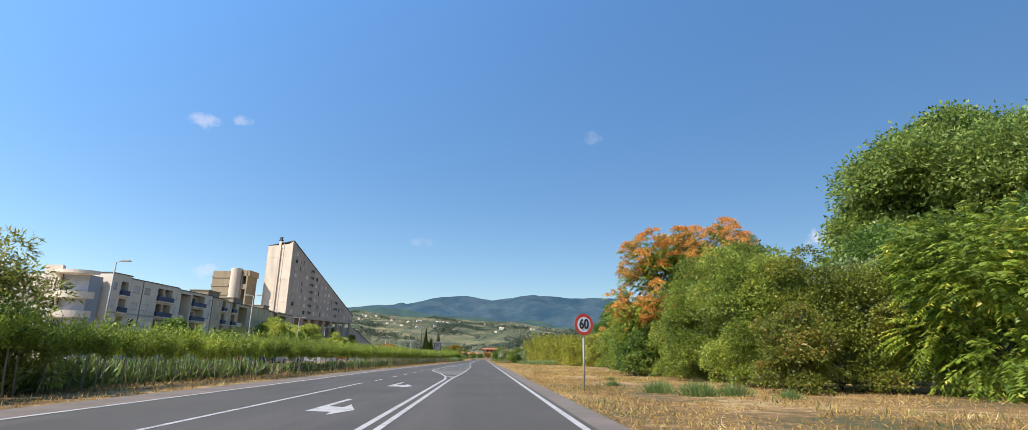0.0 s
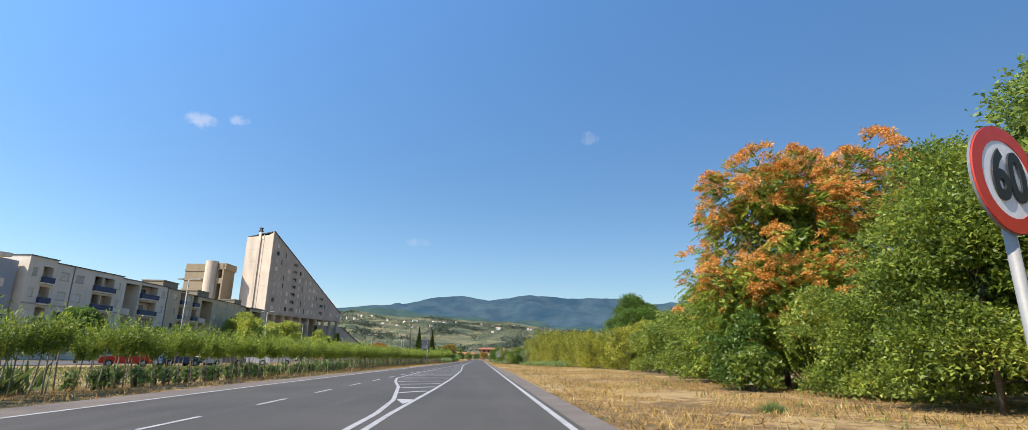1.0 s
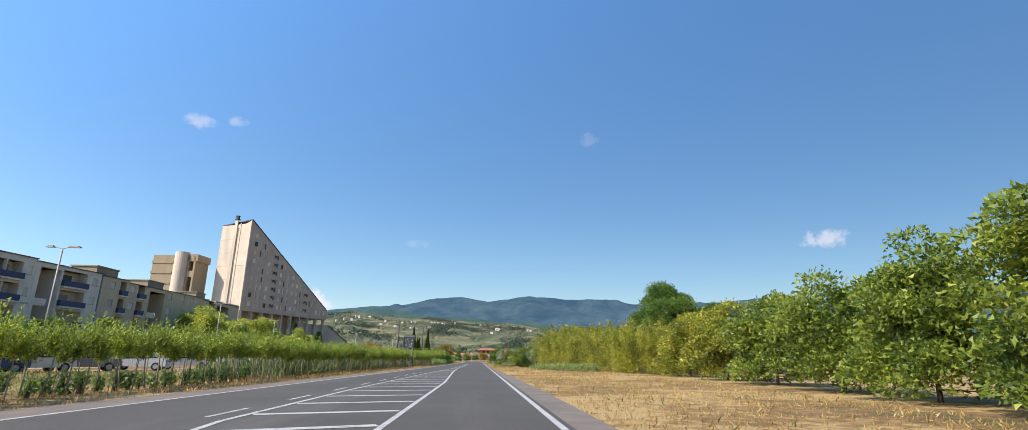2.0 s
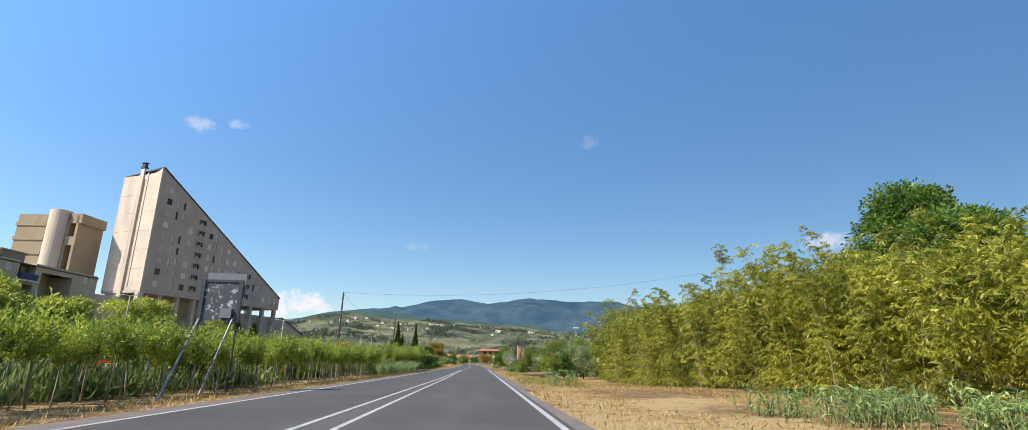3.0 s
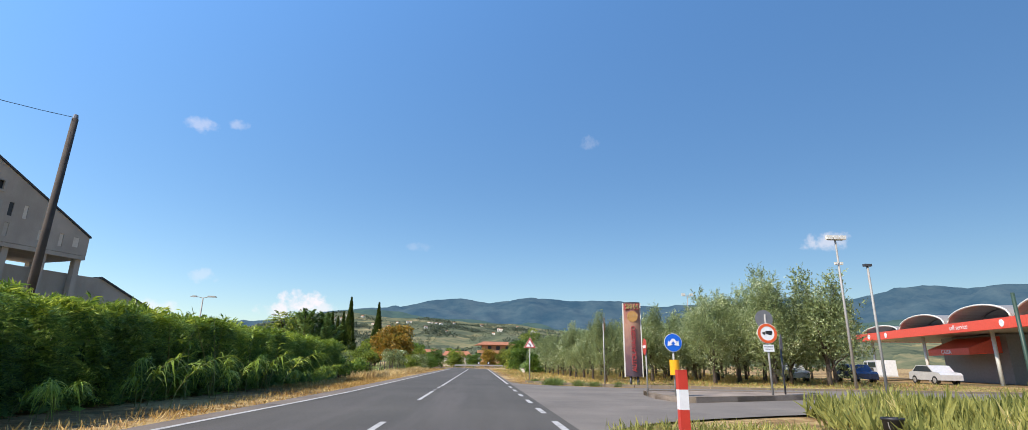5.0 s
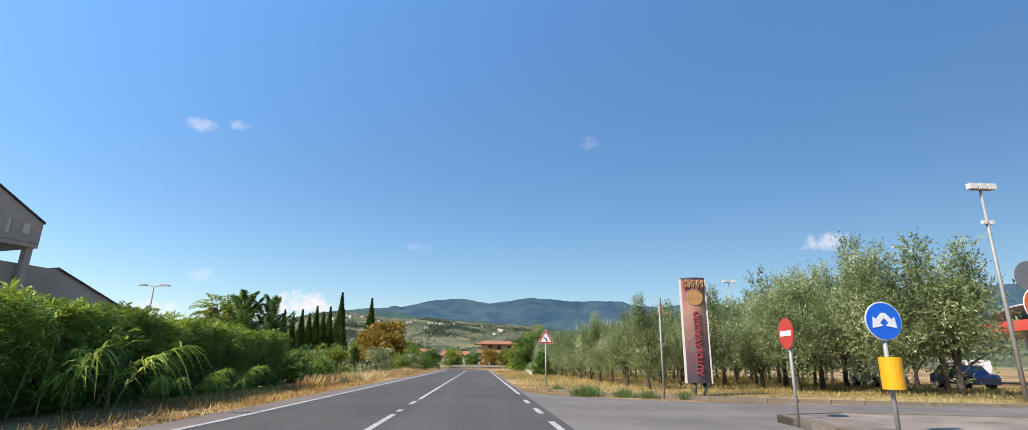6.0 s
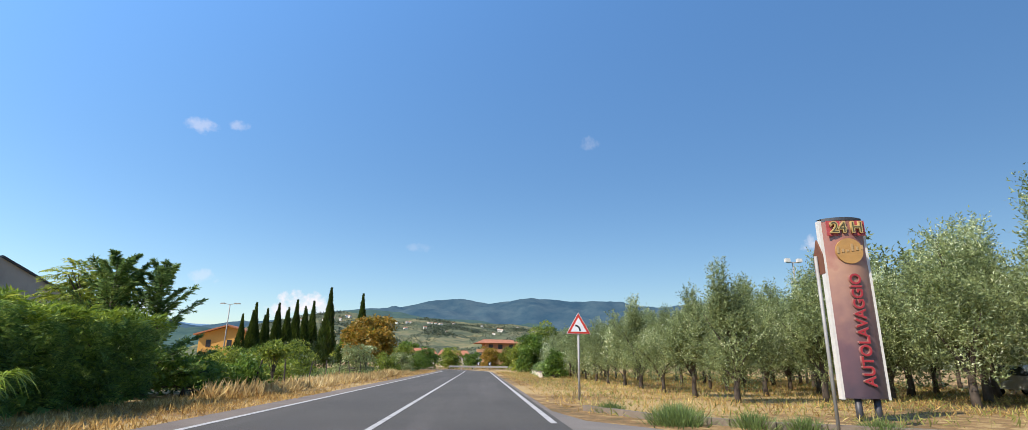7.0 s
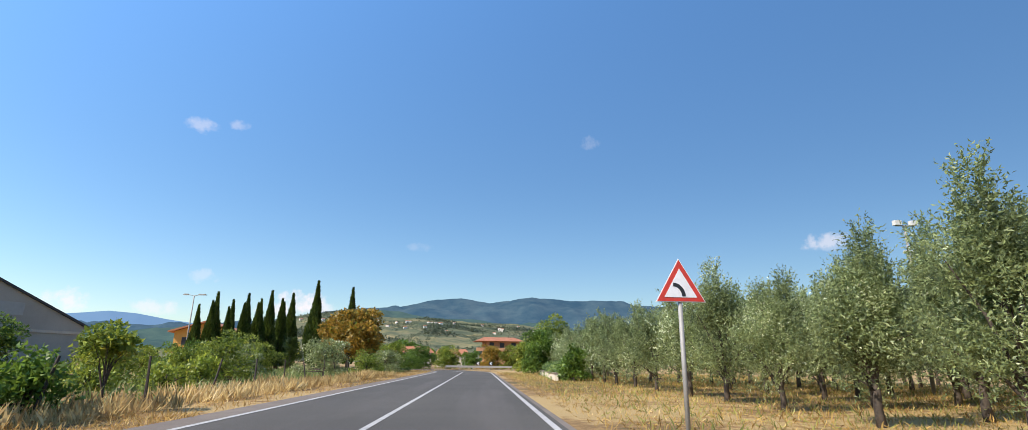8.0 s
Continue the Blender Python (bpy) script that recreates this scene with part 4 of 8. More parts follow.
def bush_pieces(seed, radii, height, mat, density=800, length=0.15, width=0.085, nclump=46, droop=0.25, foot=0.06, extra=None, base=0.1, inner=True):
    rng = np.random.default_rng(seed)
    rx, ry = radii
    cz = base + (height - base) / 2
    clumps = crown_clumps(rng, nclump, (0, 0, cz), (rx * 0.85, ry * 0.85, (height - base) * 0.46), min(rx, height / 2) * 0.34)
    if base < 0.5:
        a = rng.random(16) * 2 * np.pi
        k = 0.55 + 0.4 * rng.random(16)
        skirt = np.column_stack([np.cos(a) * rx * k, np.sin(a) * ry * k, 0.12 + rng.random(16) * height * 0.22, np.full(16, min(rx, height / 2) * 0.3)])
        clumps = np.concatenate([clumps, skirt])
    clumps[:, 2] = np.maximum(clumps[:, 2], clumps[:, 3] * 0.5)
    v = [clump_leaves(rng, clumps, density, length, width, droop)]
    if inner:
        core = crown_clumps(rng, 26, (0, 0, cz), (rx * 0.5, ry * 0.5, (height - base) * 0.3), min(rx, height / 2) * 0.28)
        v.append(clump_leaves(rng, core, density * 0.5, length * 1.2, width * 1.5, droop, 0.4, 0.1))
    pieces = [("trunk", limbs(rng, clumps, height * 0.8, foot, 16).mesh("trunk", M["bark"], True)), ("crown", blades("crown", np.concatenate(v), mat))]
    if extra:
        emat, share, el, ew, lower = extra
        top = clumps[rng.random(len(clumps)) < share]
        top = top[top[:, 2] > lower]
        if len(top):
            pieces.append(("blossom", blades("blossom", clump_leaves(rng, top * np.array([1.06, 1.06, 1.02, 0.9]), density * 0.9, el, ew, 0.1, 1.0, 0.85), emat)))
    return pieces


def frond_array(rng, base, way, length, pairs=9, leaflet=0.16, width=0.055):
    """Feather leaves: leaflets in pairs along a drooping stalk."""
    n = len(base)
    way = unit(way)
    side = unit(np.cross(way, np.array([0, 0, 1.0]) + 0.2 * rng.normal(size=(n, 3))))
    out = []
    for k in range(pairs):
        u = 0.15 + 0.85 * k / (pairs - 1)
        p = base + way * (length * u)[:, None] + np.array([0, 0, -1.0]) * (length * u * u * 0.45)[:, None]
        size = leaflet * (1 - 0.45 * abs(u - 0.45))
        for sgn in (-1, 1):
            d = side * sgn + way * 0.35 + np.array([0, 0, -0.45]) + 0.12 * rng.normal(size=(n, 3))
            out.append(leaf_array(rng, p, d, size, width, 1.2))
    return np.concatenate(out)


def feather_tree(seed, radii, height, orange=0.0, fronds=900, frond=0.55, low=0.3, mat="leaf_pinnate", square=0.75):
    """A tree of heaven: feather leaves round flat-topped clumps, seed clusters at the shoot ends."""
    rng = np.random.default_rng(seed)
    rx, ry = radii
    mid = (height + low) / 2
    clumps = crown_clumps(rng, 95, (0, 0, 0), (1, 1, 1), rx * 0.23, 0.12)
    q = clumps[:, :3]
    clumps[:, :3] = np.sign(q) * np.abs(q) ** square * np.array([rx * 0.92, ry * 0.92, (height - low) * 0.47]) + np.array([0, 0, mid])
    pick = clumps[rng.integers(0, len(clumps), fronds)]
    u = ball(rng, fronds)
    p = pick[:, :3] + u * (pick[:, 3] * 0.75)[:, None]
    out = p - np.array([0, 0, mid])
    d = unit(out * np.array([1, 1, 0.5])) + u * 0.7 + np.array([0, 0, 0.1])
    v = [frond_array(rng, p, d, frond * (0.7 + 0.5 * rng.random(fronds)), 11, frond * 0.27, frond * 0.085)]
    core = crown_clumps(rng, 26, (0, 0, mid), (rx * 0.6, ry * 0.6, (height - low) * 0.36), rx * 0.3)
    v.append(clump_leaves(rng, core, 420, 0.2, 0.1, 0.3, 0.4, 0.1))
    pieces = [("trunk", limbs(rng, clumps, height * 0.85, 0.1, 22, 0.25).mesh("trunk", M["bark"], True)), ("crown", blades("crown", np.concatenate(v), M[mat]))]
    if orange:
        n = int(orange)
        pk = clumps[rng.integers(0, len(clumps), n)]
        uu = unit((pk[:, :3] - np.array([0, 0, mid])) / np.array([rx, ry, height / 2]) + rng.normal(size=(n, 3)) * 0.8 + np.array([0, 0, 0.12]))
        at = pk[:, :3] + uu * (pk[:, 3] * 1.15)[:, None]
        keep = rng.random(n) < np.clip((at[:, 2] / height - 0.02) * 1.5, 0, 1)
        c = np.column_stack([at, 0.08 + 0.13 * rng.random(n)])[keep]
        pieces.append(("blossom", blades("blossom", clump_leaves(rng, c, 3000, 0.07, 0.042, 0.25, 1.0, 0.15), M["leaf_orange"])))
    return pieces


def bamboo_pieces(seed, spread, height, mat, culms=26, sprays=44, fine=24):
    """Canes that rise and arch over at the tip, with feathery side branches of narrow hanging leaves."""
    rng = np.random.default_rng(seed)
    canes, v = [], []
    for i in range(culms):
        x, y = np.clip(rng.normal(size=2), -1.6, 1.6) * spread * 0.5
        h = height * (0.62 + 0.26 * rng.random())
        lean = np.array([x, y]) * 0.25 / max(spread, 0.1) + np.clip(rng.normal(size=2), -1.5, 1.5) * 0.14
        pts = []
        for k in range(8):
            u = k / 7
            pts.append((x + lean[0] * u ** 2.4 * h * 0.7, y + lean[1] * u ** 2.4 * h * 0.7, h * (1.08 * u - 0.13 * u ** 5)))
        if i % 4 == 0:
            canes.append(("cane", Shape().tube(pts[:6], [0.016, 0.015, 0.014, 0.012, 0.009, 0.006], 4, False).mesh("cane", M["cane"], True)))
        pts = np.array(pts)
        u = 0.04 + 0.96 * rng.random(sprays)
        idx = np.minimum((u * 7).astype(int), 6)
        f = (u * 7 - idx)[:, None]
        p = pts[idx] * (1 - f) + pts[idx + 1] * f
        a = rng.random(sprays) * 2 * np.pi
        d = unit(np.column_stack([np.cos(a), np.sin(a), 0.5 + 0.9 * u + 0.3 * rng.normal(size=sprays)]) + np.array([lean[0], lean[1], 0.0]) * u[:, None])
        L = (0.32 + 0.3 * rng.random(sprays)) * (1.25 - 0.6 * u)
        side = unit(np.cross(d, np.array([0, 0, 1.0]) + 0.3 * rng.normal(size=(sprays, 3))))
        for j in range(fine):
            w = (j + 0.5) / fine
            q = p + d * (L * w)[:, None] + np.array([0, 0, -0.65]) * (L * w * w)[:, None]
            sgn = 1 if j % 2 else -1
            way = d * (0.7 - 0.3 * w) + side * sgn * 0.65 + np.array([0, 0, -0.45 - 0.5 * w]) + rng.normal(size=(sprays, 3)) * 0.22
            s = (0.07 + 0.045 * rng.random(sprays)) * (1.0 if fine > 14 else 1.5)
            v.append(leaf_array(rng, q, way, s, s * 0.19, 0.9))
    core = crown_clumps(rng, 16, (0, 0, height * 0.42), (spread * 0.5, spread * 0.5, height * 0.3), spread * 0.35)
    v.append(clump_leaves(rng, core, 320, 0.2, 0.06, 0.6, 0.4, 0.1))
    return canes + [("foliage", blades("foliage", np.concatenate(v), M[mat]))]


def olive_pieces(seed, radius, height, density=1.0, mat="leaf_olive", trunk=0.5, leaf=1.0):
    """An olive: a bushy lower crown and a few upright plumes, of twigs lined with narrow leaves."""
    rng = np.random.default_rng(seed)
    body = height * 0.78
    clumps = crown_clumps(rng, 44, (0, 0, trunk + (body - trunk) * 0.5), (radius * 0.84, radius * 0.84, (body - trunk) * 0.48), radius * 0.32, 0.2)
    plumes = []
    for k in range(6):
        a, r = rng.random() * 6.28, radius * 0.5 * rng.random() ** 0.5
        top = height * (0.7 + 0.28 * rng.random()) if k else height
        z = body * 0.7
        while z < top - 0.15:
            plumes.append((math.cos(a) * r, math.sin(a) * r, z, radius * 0.2 * (1.25 - 0.6 * z / top)))
            z += 0.17 * height / 3
    clumps = np.concatenate([clumps, np.array(plumes)])
    clumps[:, 2] = np.maximum(clumps[:, 2], trunk * 0.95)
    v = []
    twigs = int(800 * density)
    pk = clumps[rng.integers(0, len(clumps), twigs)]
    u = ball(rng, twigs)
    p0 = pk[:, :3] + u * (pk[:, 3] * 0.85)[:, None]
    d0 = unit(u * 0.6 + np.array([0, 0, 0.8]) + 0.3 * rng.normal(size=(twigs, 3)))
    L0 = 0.16 + 0.22 * rng.random(twigs)
    for k in range(11):
        w = k / 10
        p = p0 + d0 * (L0 * w)[:, None] + np.array([0, 0, -0.1]) * (L0 * w * w)[:, None]
        d = d0 * 0.7 + rng.normal(size=(twigs, 3)) * 0.75
        s = (0.064 + 0.038 * rng.random(twigs)) * leaf
        v.append(leaf_array(rng, p, d, s, s * 0.38))
    core = crown_clumps(rng, 18, (0, 0, trunk + (body - trunk) * 0.5), (radius * 0.5, radius * 0.5, (body - trunk) * 0.33), radius * 0.35)
    v.append(clump_leaves(rng, core, 700 * density, 0.1 * leaf, 0.04 * leaf, 0.1, 0.6, 0.1))
    s = limbs(rng, clumps, height * 0.75, 0.085, 14, 0.22)
    return [("trunk", s.mesh("trunk", M["bark"], True)), ("crown", blades("crown", np.concatenate(v), M[mat]))]


def cypress_pieces(seed, radius, height, count=5200):
    rng = np.random.default_rng(seed)
    u = rng.random(count) ** 0.85
    prof = radius * np.minimum(1, 0.5 + u * 2.0) * np.minimum(1, (1 - u) * 1.3) ** 1.15 * (0.8 + 0.35 * rng.random(count))
    a = rng.random(count) * 2 * np.pi
    prof = prof * (1 + 0.18 * np.sin(a * 3 + u * 9))
    p = np.column_stack([np.cos(a) * prof, np.sin(a) * prof, 0.15 + u * height * 0.97])
    d = np.column_stack([np.cos(a) * 0.35, np.sin(a) * 0.35, np.ones(count)]) + rng.normal(size=(count, 3)) * 0.16
    L = height * 0.05 * (0.7 + 0.6 * rng.random(count)) * (1.1 - 0.5 * u)
    v = leaf_array(rng, p, d, L, L * 0.3)
    s = Shape().tube([(0, 0, -0.05), (0, 0, height * 0.5), (0, 0, height * 0.93)], [radius * 0.22, radius * 0.15, 0.01], 6)
    return [("trunk", s.mesh("trunk", M["bark"], True)), ("crown", blades("crown", v, M["leaf_cypress"]))]


def spray_pieces(seed, radii, height, mat, count=2600, size=0.3, sag=0.5, core=520, cone=False):
    """A conifer shrub: flat feathery sprays that hang at the tips."""
    rng = np.random.default_rng(seed)
    rx, ry = radii
    u = rng.random(count)
    a = rng.random(count) * 2 * np.pi
    k = np.minimum(1.0, (1.08 - u) * 3.2) ** 0.6 * (0.75 + 0.3 * rng.random(count))
    k *= 1 + 0.12 * np.sin(a * 4 + u * 7 + seed)
    if cone:
        k = (1.02 - u) ** 0.7 * (0.35 + 0.65 * (np.sin(a * 3 + u * 14 + seed) > 0)) * (0.6 + 0.5 * rng.random(count))
    p = np.column_stack([np.cos(a) * rx * k, np.sin(a) * ry * k, 0.05 + u * height * 0.92])
    d = np.column_stack([np.cos(a), np.sin(a), 0.35 + 0.9 * u]) + rng.normal(size=(count, 3)) * 0.3
    d = unit(d)
    v = []
    L = size * (0.6 + 0.7 * rng.random(count))
    side = unit(np.cross(d, np.array([0, 0, 1.0]) + 0.4 * rng.normal(size=(count, 3))))
    p = p - d * (L * 0.5)[:, None]
    for j in range(8):
        w = (j + 0.6) / 8
        q = p + d * (L * w)[:, None] + np.array([0, 0, -sag]) * (L * w * w)[:, None]
        for sgn in (-1, 1):
            dd = d * 0.9 + side * sgn * 0.85 + np.array([0, 0, -sag * w]) + rng.normal(size=(count, 3)) * 0.12
            l2 = L * 0.4 * (1.05 - 0.5 * w)
            v.append(leaf_array(rng, q, dd, l2, l2 * 0.16, 0.8))
    cu = rng.random(core)
    ca = rng.random(core) * 2 * np.pi
    ck = (1.05 - cu) * 0.4 if cone else np.minimum(1.0, (1.05 - cu) * 3) ** 0.6 * 0.62
    cp = np.column_stack([np.cos(ca) * rx * ck, np.sin(ca) * ry * ck, cu * height * 0.8])
    cl = min(0.2, rx)
    v.append(leaf_array(rng, cp, rng.normal(size=(core, 3)) + np.array([0, 0, 0.6]), cl, cl * 0.66))
    s = Shape().tube([(0, 0, -0.05), (0, 0, height * 0.8)], [0.06, 0.02], 6)
    return [("trunk", s.mesh("trunk", M["bark"], True)), ("sprays", blades("sprays", np.concatenate(v), M[mat]))]


def limb_conifer(seed, reach, height, mat, limbs=30):
    """An open young conifer: rising limbs with feathery twigs that droop at their tips, and gaps between them."""
    rng = np.random.default_rng(seed)
    s = Shape().tube([(0, 0, -0.05), (0.03, 0.02, height * 0.5), (0, 0, height * 0.97)], [0.055, 0.035, 0.006], 6)
    v = []
    for k in range(limbs):
        u = (k + 0.5 + 0.5 * rng.random()) / limbs
        a = 2.4 * k + 0.5 * rng.normal()
        long = reach * (1.05 - u) ** 0.62 * (0.62 + 0.5 * rng.random())
        out = np.array([math.cos(a), math.sin(a), 0.0])
        m = 13
        w = (np.arange(m) + 0.7) / m
        lift = 0.65 + 1.1 * u
        q = np.array([0, 0, u * height * 0.88])[None, :] + out[None, :] * (long * w)[:, None] + np.array([0, 0, 1.0])[None, :] * (long * (lift * w - 0.25 * w * w))[:, None]
        s.tube([tuple(np.array([0, 0, u * height * 0.88])), tuple(q[m // 2]), tuple(q[-1])], [0.016, 0.009, 0.003], 4)
        side = np.cross(out, (0, 0, 1.0))
        for i in range(m):
            for sgn in (-1, 1, 0):
                n = 7
                t0 = (np.arange(n) + 0.5) / n
                l1 = long * 0.27 * (1.1 - 0.8 * w[i]) * (0.7 + 0.6 * rng.random()) + 0.05
                d = unit((out * 0.75 + side * sgn * (0.75 + 0.3 * rng.random()) + np.array([0, 0, 0.5 + 0.25 * rng.normal()]))[None, :])[0]
                c = q[i] + d[None, :] * (l1 * t0)[:, None] + np.array([0, 0, -0.22])[None, :] * (l1 * t0 * t0)[:, None]
                for sg in (-1, 1):
                    b = d[None, :] + (np.cross(d, (0, 0, 1.0)) * sg * 0.75)[None, :] + rng.normal(size=(n, 3)) * 0.25
                    v.append(leaf_array(rng, c, b, 0.085 + 0.05 * rng.random(n), 0.019, 0.8))
    return [("trunk", s.mesh("trunk", M["bark"], True)), ("sprays", blades("sprays", np.concatenate(v), M[mat]))]


def strap_array(rng, base, way, length, width, segs=4, sag=0.7):
    """Long bent blades, each a chain of quads."""
    n = len(base)
    way = unit(way)
    side = unit(np.cross(way, np.array([0, 0, 1.0]) + 0.3 * rng.normal(size=(n, 3))))
    L, out = np.broadcast_to(length, (n,)), []
    W = np.broadcast_to(width, (n,))

    def at(u):
        return base + way * (L * u)[:, None] + np.array([0, 0, -1.0]) * (L * u ** 2.2 * sag)[:, None]

    for k in range(segs):
        u0, u1 = k / segs, (k + 1) / segs
        w0, w1 = (W * (1 - u0 ** 2) / 2)[:, None], (W * (1 - u1 ** 2) / 2 + 0.001)[:, None]
        out.append(np.stack([at(u0) - side * w0, at(u0) + side * w0, at(u1) + side * w1, at(u1) - side * w1], axis=1).reshape(-1, 3))
    return np.concatenate(out)


def reed_pieces(seed, spread, height, stems=22, mat="leaf_reed", leaves=12, blade=0.5, width=0.04):
    rng = np.random.default_rng(seed)
    s, v = Shape(), []
    for i in range(stems):
        x, y = rng.normal(size=2) * spread * 0.5
        h = height * (0.6 + 0.45 * rng.random())
        lx, ly = rng.normal(size=2) * 0.16
        s.tube([(x, y, 0), (x + lx * h * 0.4, y + ly * h * 0.4, h * 0.5), (x + lx * h, y + ly * h, h)], [0.014, 0.012, 0.004], 4, False)
        u = 0.06 + 0.94 * rng.random(leaves) ** 0.85
        p = np.column_stack([x + lx * h * u, y + ly * h * u, h * u])
        a = rng.random(leaves) * 2 * np.pi
        d = np.column_stack([np.cos(a), np.sin(a), 0.75 + 0.4 * rng.random(leaves)])
        v.append(strap_array(rng, p, d, blade * (0.6 + 0.6 * rng.random(leaves)), width, 3, 0.75))
    return [("cane_mass", s.mesh("cane_mass", M["reed_cane"], True)), ("foliage", quads("foliage", np.concatenate(v), M[mat]))]


def tuft_pieces(seed, spread, height, count, mat, width=0.016, sag=0.35):
    """A tuft of long grass blades rising from one foot."""
    rng = np.random.default_rng(seed)
    base = np.column_stack([rng.normal(size=(count, 2)) * spread * 0.45, np.full(count, -0.03)])
    d = np.column_stack([base[:, :2] / max(spread, 0.05) * 0.7 + rng.normal(size=(count, 2)) * 0.25, np.ones(count)])
    fall_off = np.exp(-np.linalg.norm(base[:, :2], axis=1) / spread)
    v = strap_array(rng, base, d, height * (0.55 + 0.75 * fall_off * rng.random(count) + 0.2), width, 3, sag)
    return [("foliage", quads("foliage", v, M[mat]))]


def plume_pieces(seed, reach, height, mat="leaf_reed"):
    """Reed shoots that lean out of the hedge, their narrow leaves hanging along them."""
    rng = np.random.default_rng(seed)
    s, v = Shape(), []
    for k in range(5):
        a = rng.normal() * 0.5
        L = (0.6 + 0.5 * rng.random())
        x0, y0 = rng.normal(size=2) * 0.2
        pts = [(x0 + reach * L * u ** 1.5 * math.cos(a), y0 + reach * L * u ** 1.5 * math.sin(a), height * L * (1.5 * u - 0.62 * u * u)) for u in (0, 0.2, 0.4, 0.6, 0.8, 1.0)]
        s.tube(pts, [0.009, 0.008, 0.007, 0.006, 0.004, 0.002], 4, False)
        pts = np.array(pts)
        n = 46
        u = 0.25 + 0.75 * rng.random(n) ** 0.7
        i = np.minimum((u * 5).astype(int), 4)
        f = (u * 5 - i)[:, None]
        p = pts[i] * (1 - f) + pts[i + 1] * f
        d = unit(pts[i + 1] - pts[i]) + rng.normal(size=(n, 3)) * 0.45
        v.append(strap_array(rng, p, d, 0.22 + 0.2 * rng.random(n), 0.02, 3, 0.75))
    return [("cane_mass", s.mesh("cane_mass", M["reed_cane"], True)), ("foliage", quads("foliage", np.concatenate(v), M[mat]))]


def grass_field(name, seed, count, xf, yr, height, mat, label, lean=0.5, width=0.02, keep=None):
    """Grass blades strewn over a stretch of verge."""
    rng = np.random.default_rng(seed)
    y = yr[0] + (yr[1] - yr[0]) * rng.random(count)
    x0, x1 = np.array([xf(q) for q in y]).T
    x = x0 + (x1 - x0) * rng.random(count)
    if keep is not None:
        mask = np.array([keep(p, q, r) for p, q, r in zip(x, y, rng.random(count))])
        x, y = x[mask], y[mask]
    n = len(x)
    z = np.array([fall(q) + dip(p, q) for p, q in zip(x, y)])
    patch = np.array([noise.noise(Vector((p * 0.7, q * 0.7, 3.0))) for p, q in zip(x, y)])
    h = height * (0.45 + 0.9 * rng.random(n)) * (1 + 0.6 * patch)
    d = rng.normal(size=(n, 3)) * lean + np.array([0, 0, 1.0])
    v = leaf_array(rng, np.column_stack([x, y, z - 0.02]), d, h, width)
    return solid(name, blades(name, v, M[mat]), label, "grass", "stuff")


# ---- right side: thicket, bamboo ----
def put(name, x, y, label, category, pieces, group="", turn=0.0, size=1.0):
    t = thing(name, pose(x, y, fall(y) + dip(x, y) - 0.02, 0, 0, turn), label, category, group)
    t.scale = (size, size, size)
    for pname, data in pieces:
        part(pname, data, t)
    return t


GT = "roadside thicket trees"
put("tree", 29.4, 31, "tall dense dark green broadleaf tree behind the thicket", "tree", bush_pieces(11, (7.6, 7.6), 15.4, M["leaf_tall"], 430, 0.25, 0.15, 120, foot=0.3, base=2.0), GT)
put("ailanthus_tree", 11.9, 29.8, "tree of heaven with orange seed clusters in its crown", "tree", feather_tree(12, (3.4, 3.1), 8.1, 2000, 4200, 0.5, 0.4, square=0.72), GT)
put("ailanthus_tree", 9.6, 29.2, "tree of heaven with orange seed clusters in its crown", "tree", feather_tree(16, (2.1, 1.9), 7.5, 1050, 1700, 0.45, 0.8, square=0.72), GT)
for i, (x, y, r, h) in enumerate(((10.6, 27.3, 1.0, 1.6), (11.9, 26.9, 1.0, 1.9), (7.4, 27.6, 0.9, 2.0))):
    put("shrub", x, y, "dark green shrub under the trees of heaven", "shrub", bush_pieces(580 + i, (r, r), h, M["leaf_dark"], 1500, 0.1, 0.055, 34), GT)
put("ailanthus_tree", 8.2, 29.0, "young tree of heaven with drooping feathery leaves", "tree", feather_tree(13, (1.6, 1.6), 4.6, 220, 900, 0.5, 0.1), GT)
put("ailanthus_tree", 12.6, 12.8, "tree of heaven with drooping feathery green leaves", "tree", feather_tree(14, (2.1, 2.1), 4.5, 0, 1700, 0.68, 0.1), GT)
put("ailanthus_tree", 14.5, 9.5, "tree of heaven with drooping feathery green leaves", "tree", feather_tree(15, (2.2, 2.2), 4.6, 0, 1500, 0.68, 0.1), GT)
SH = "shrubs along the verge"
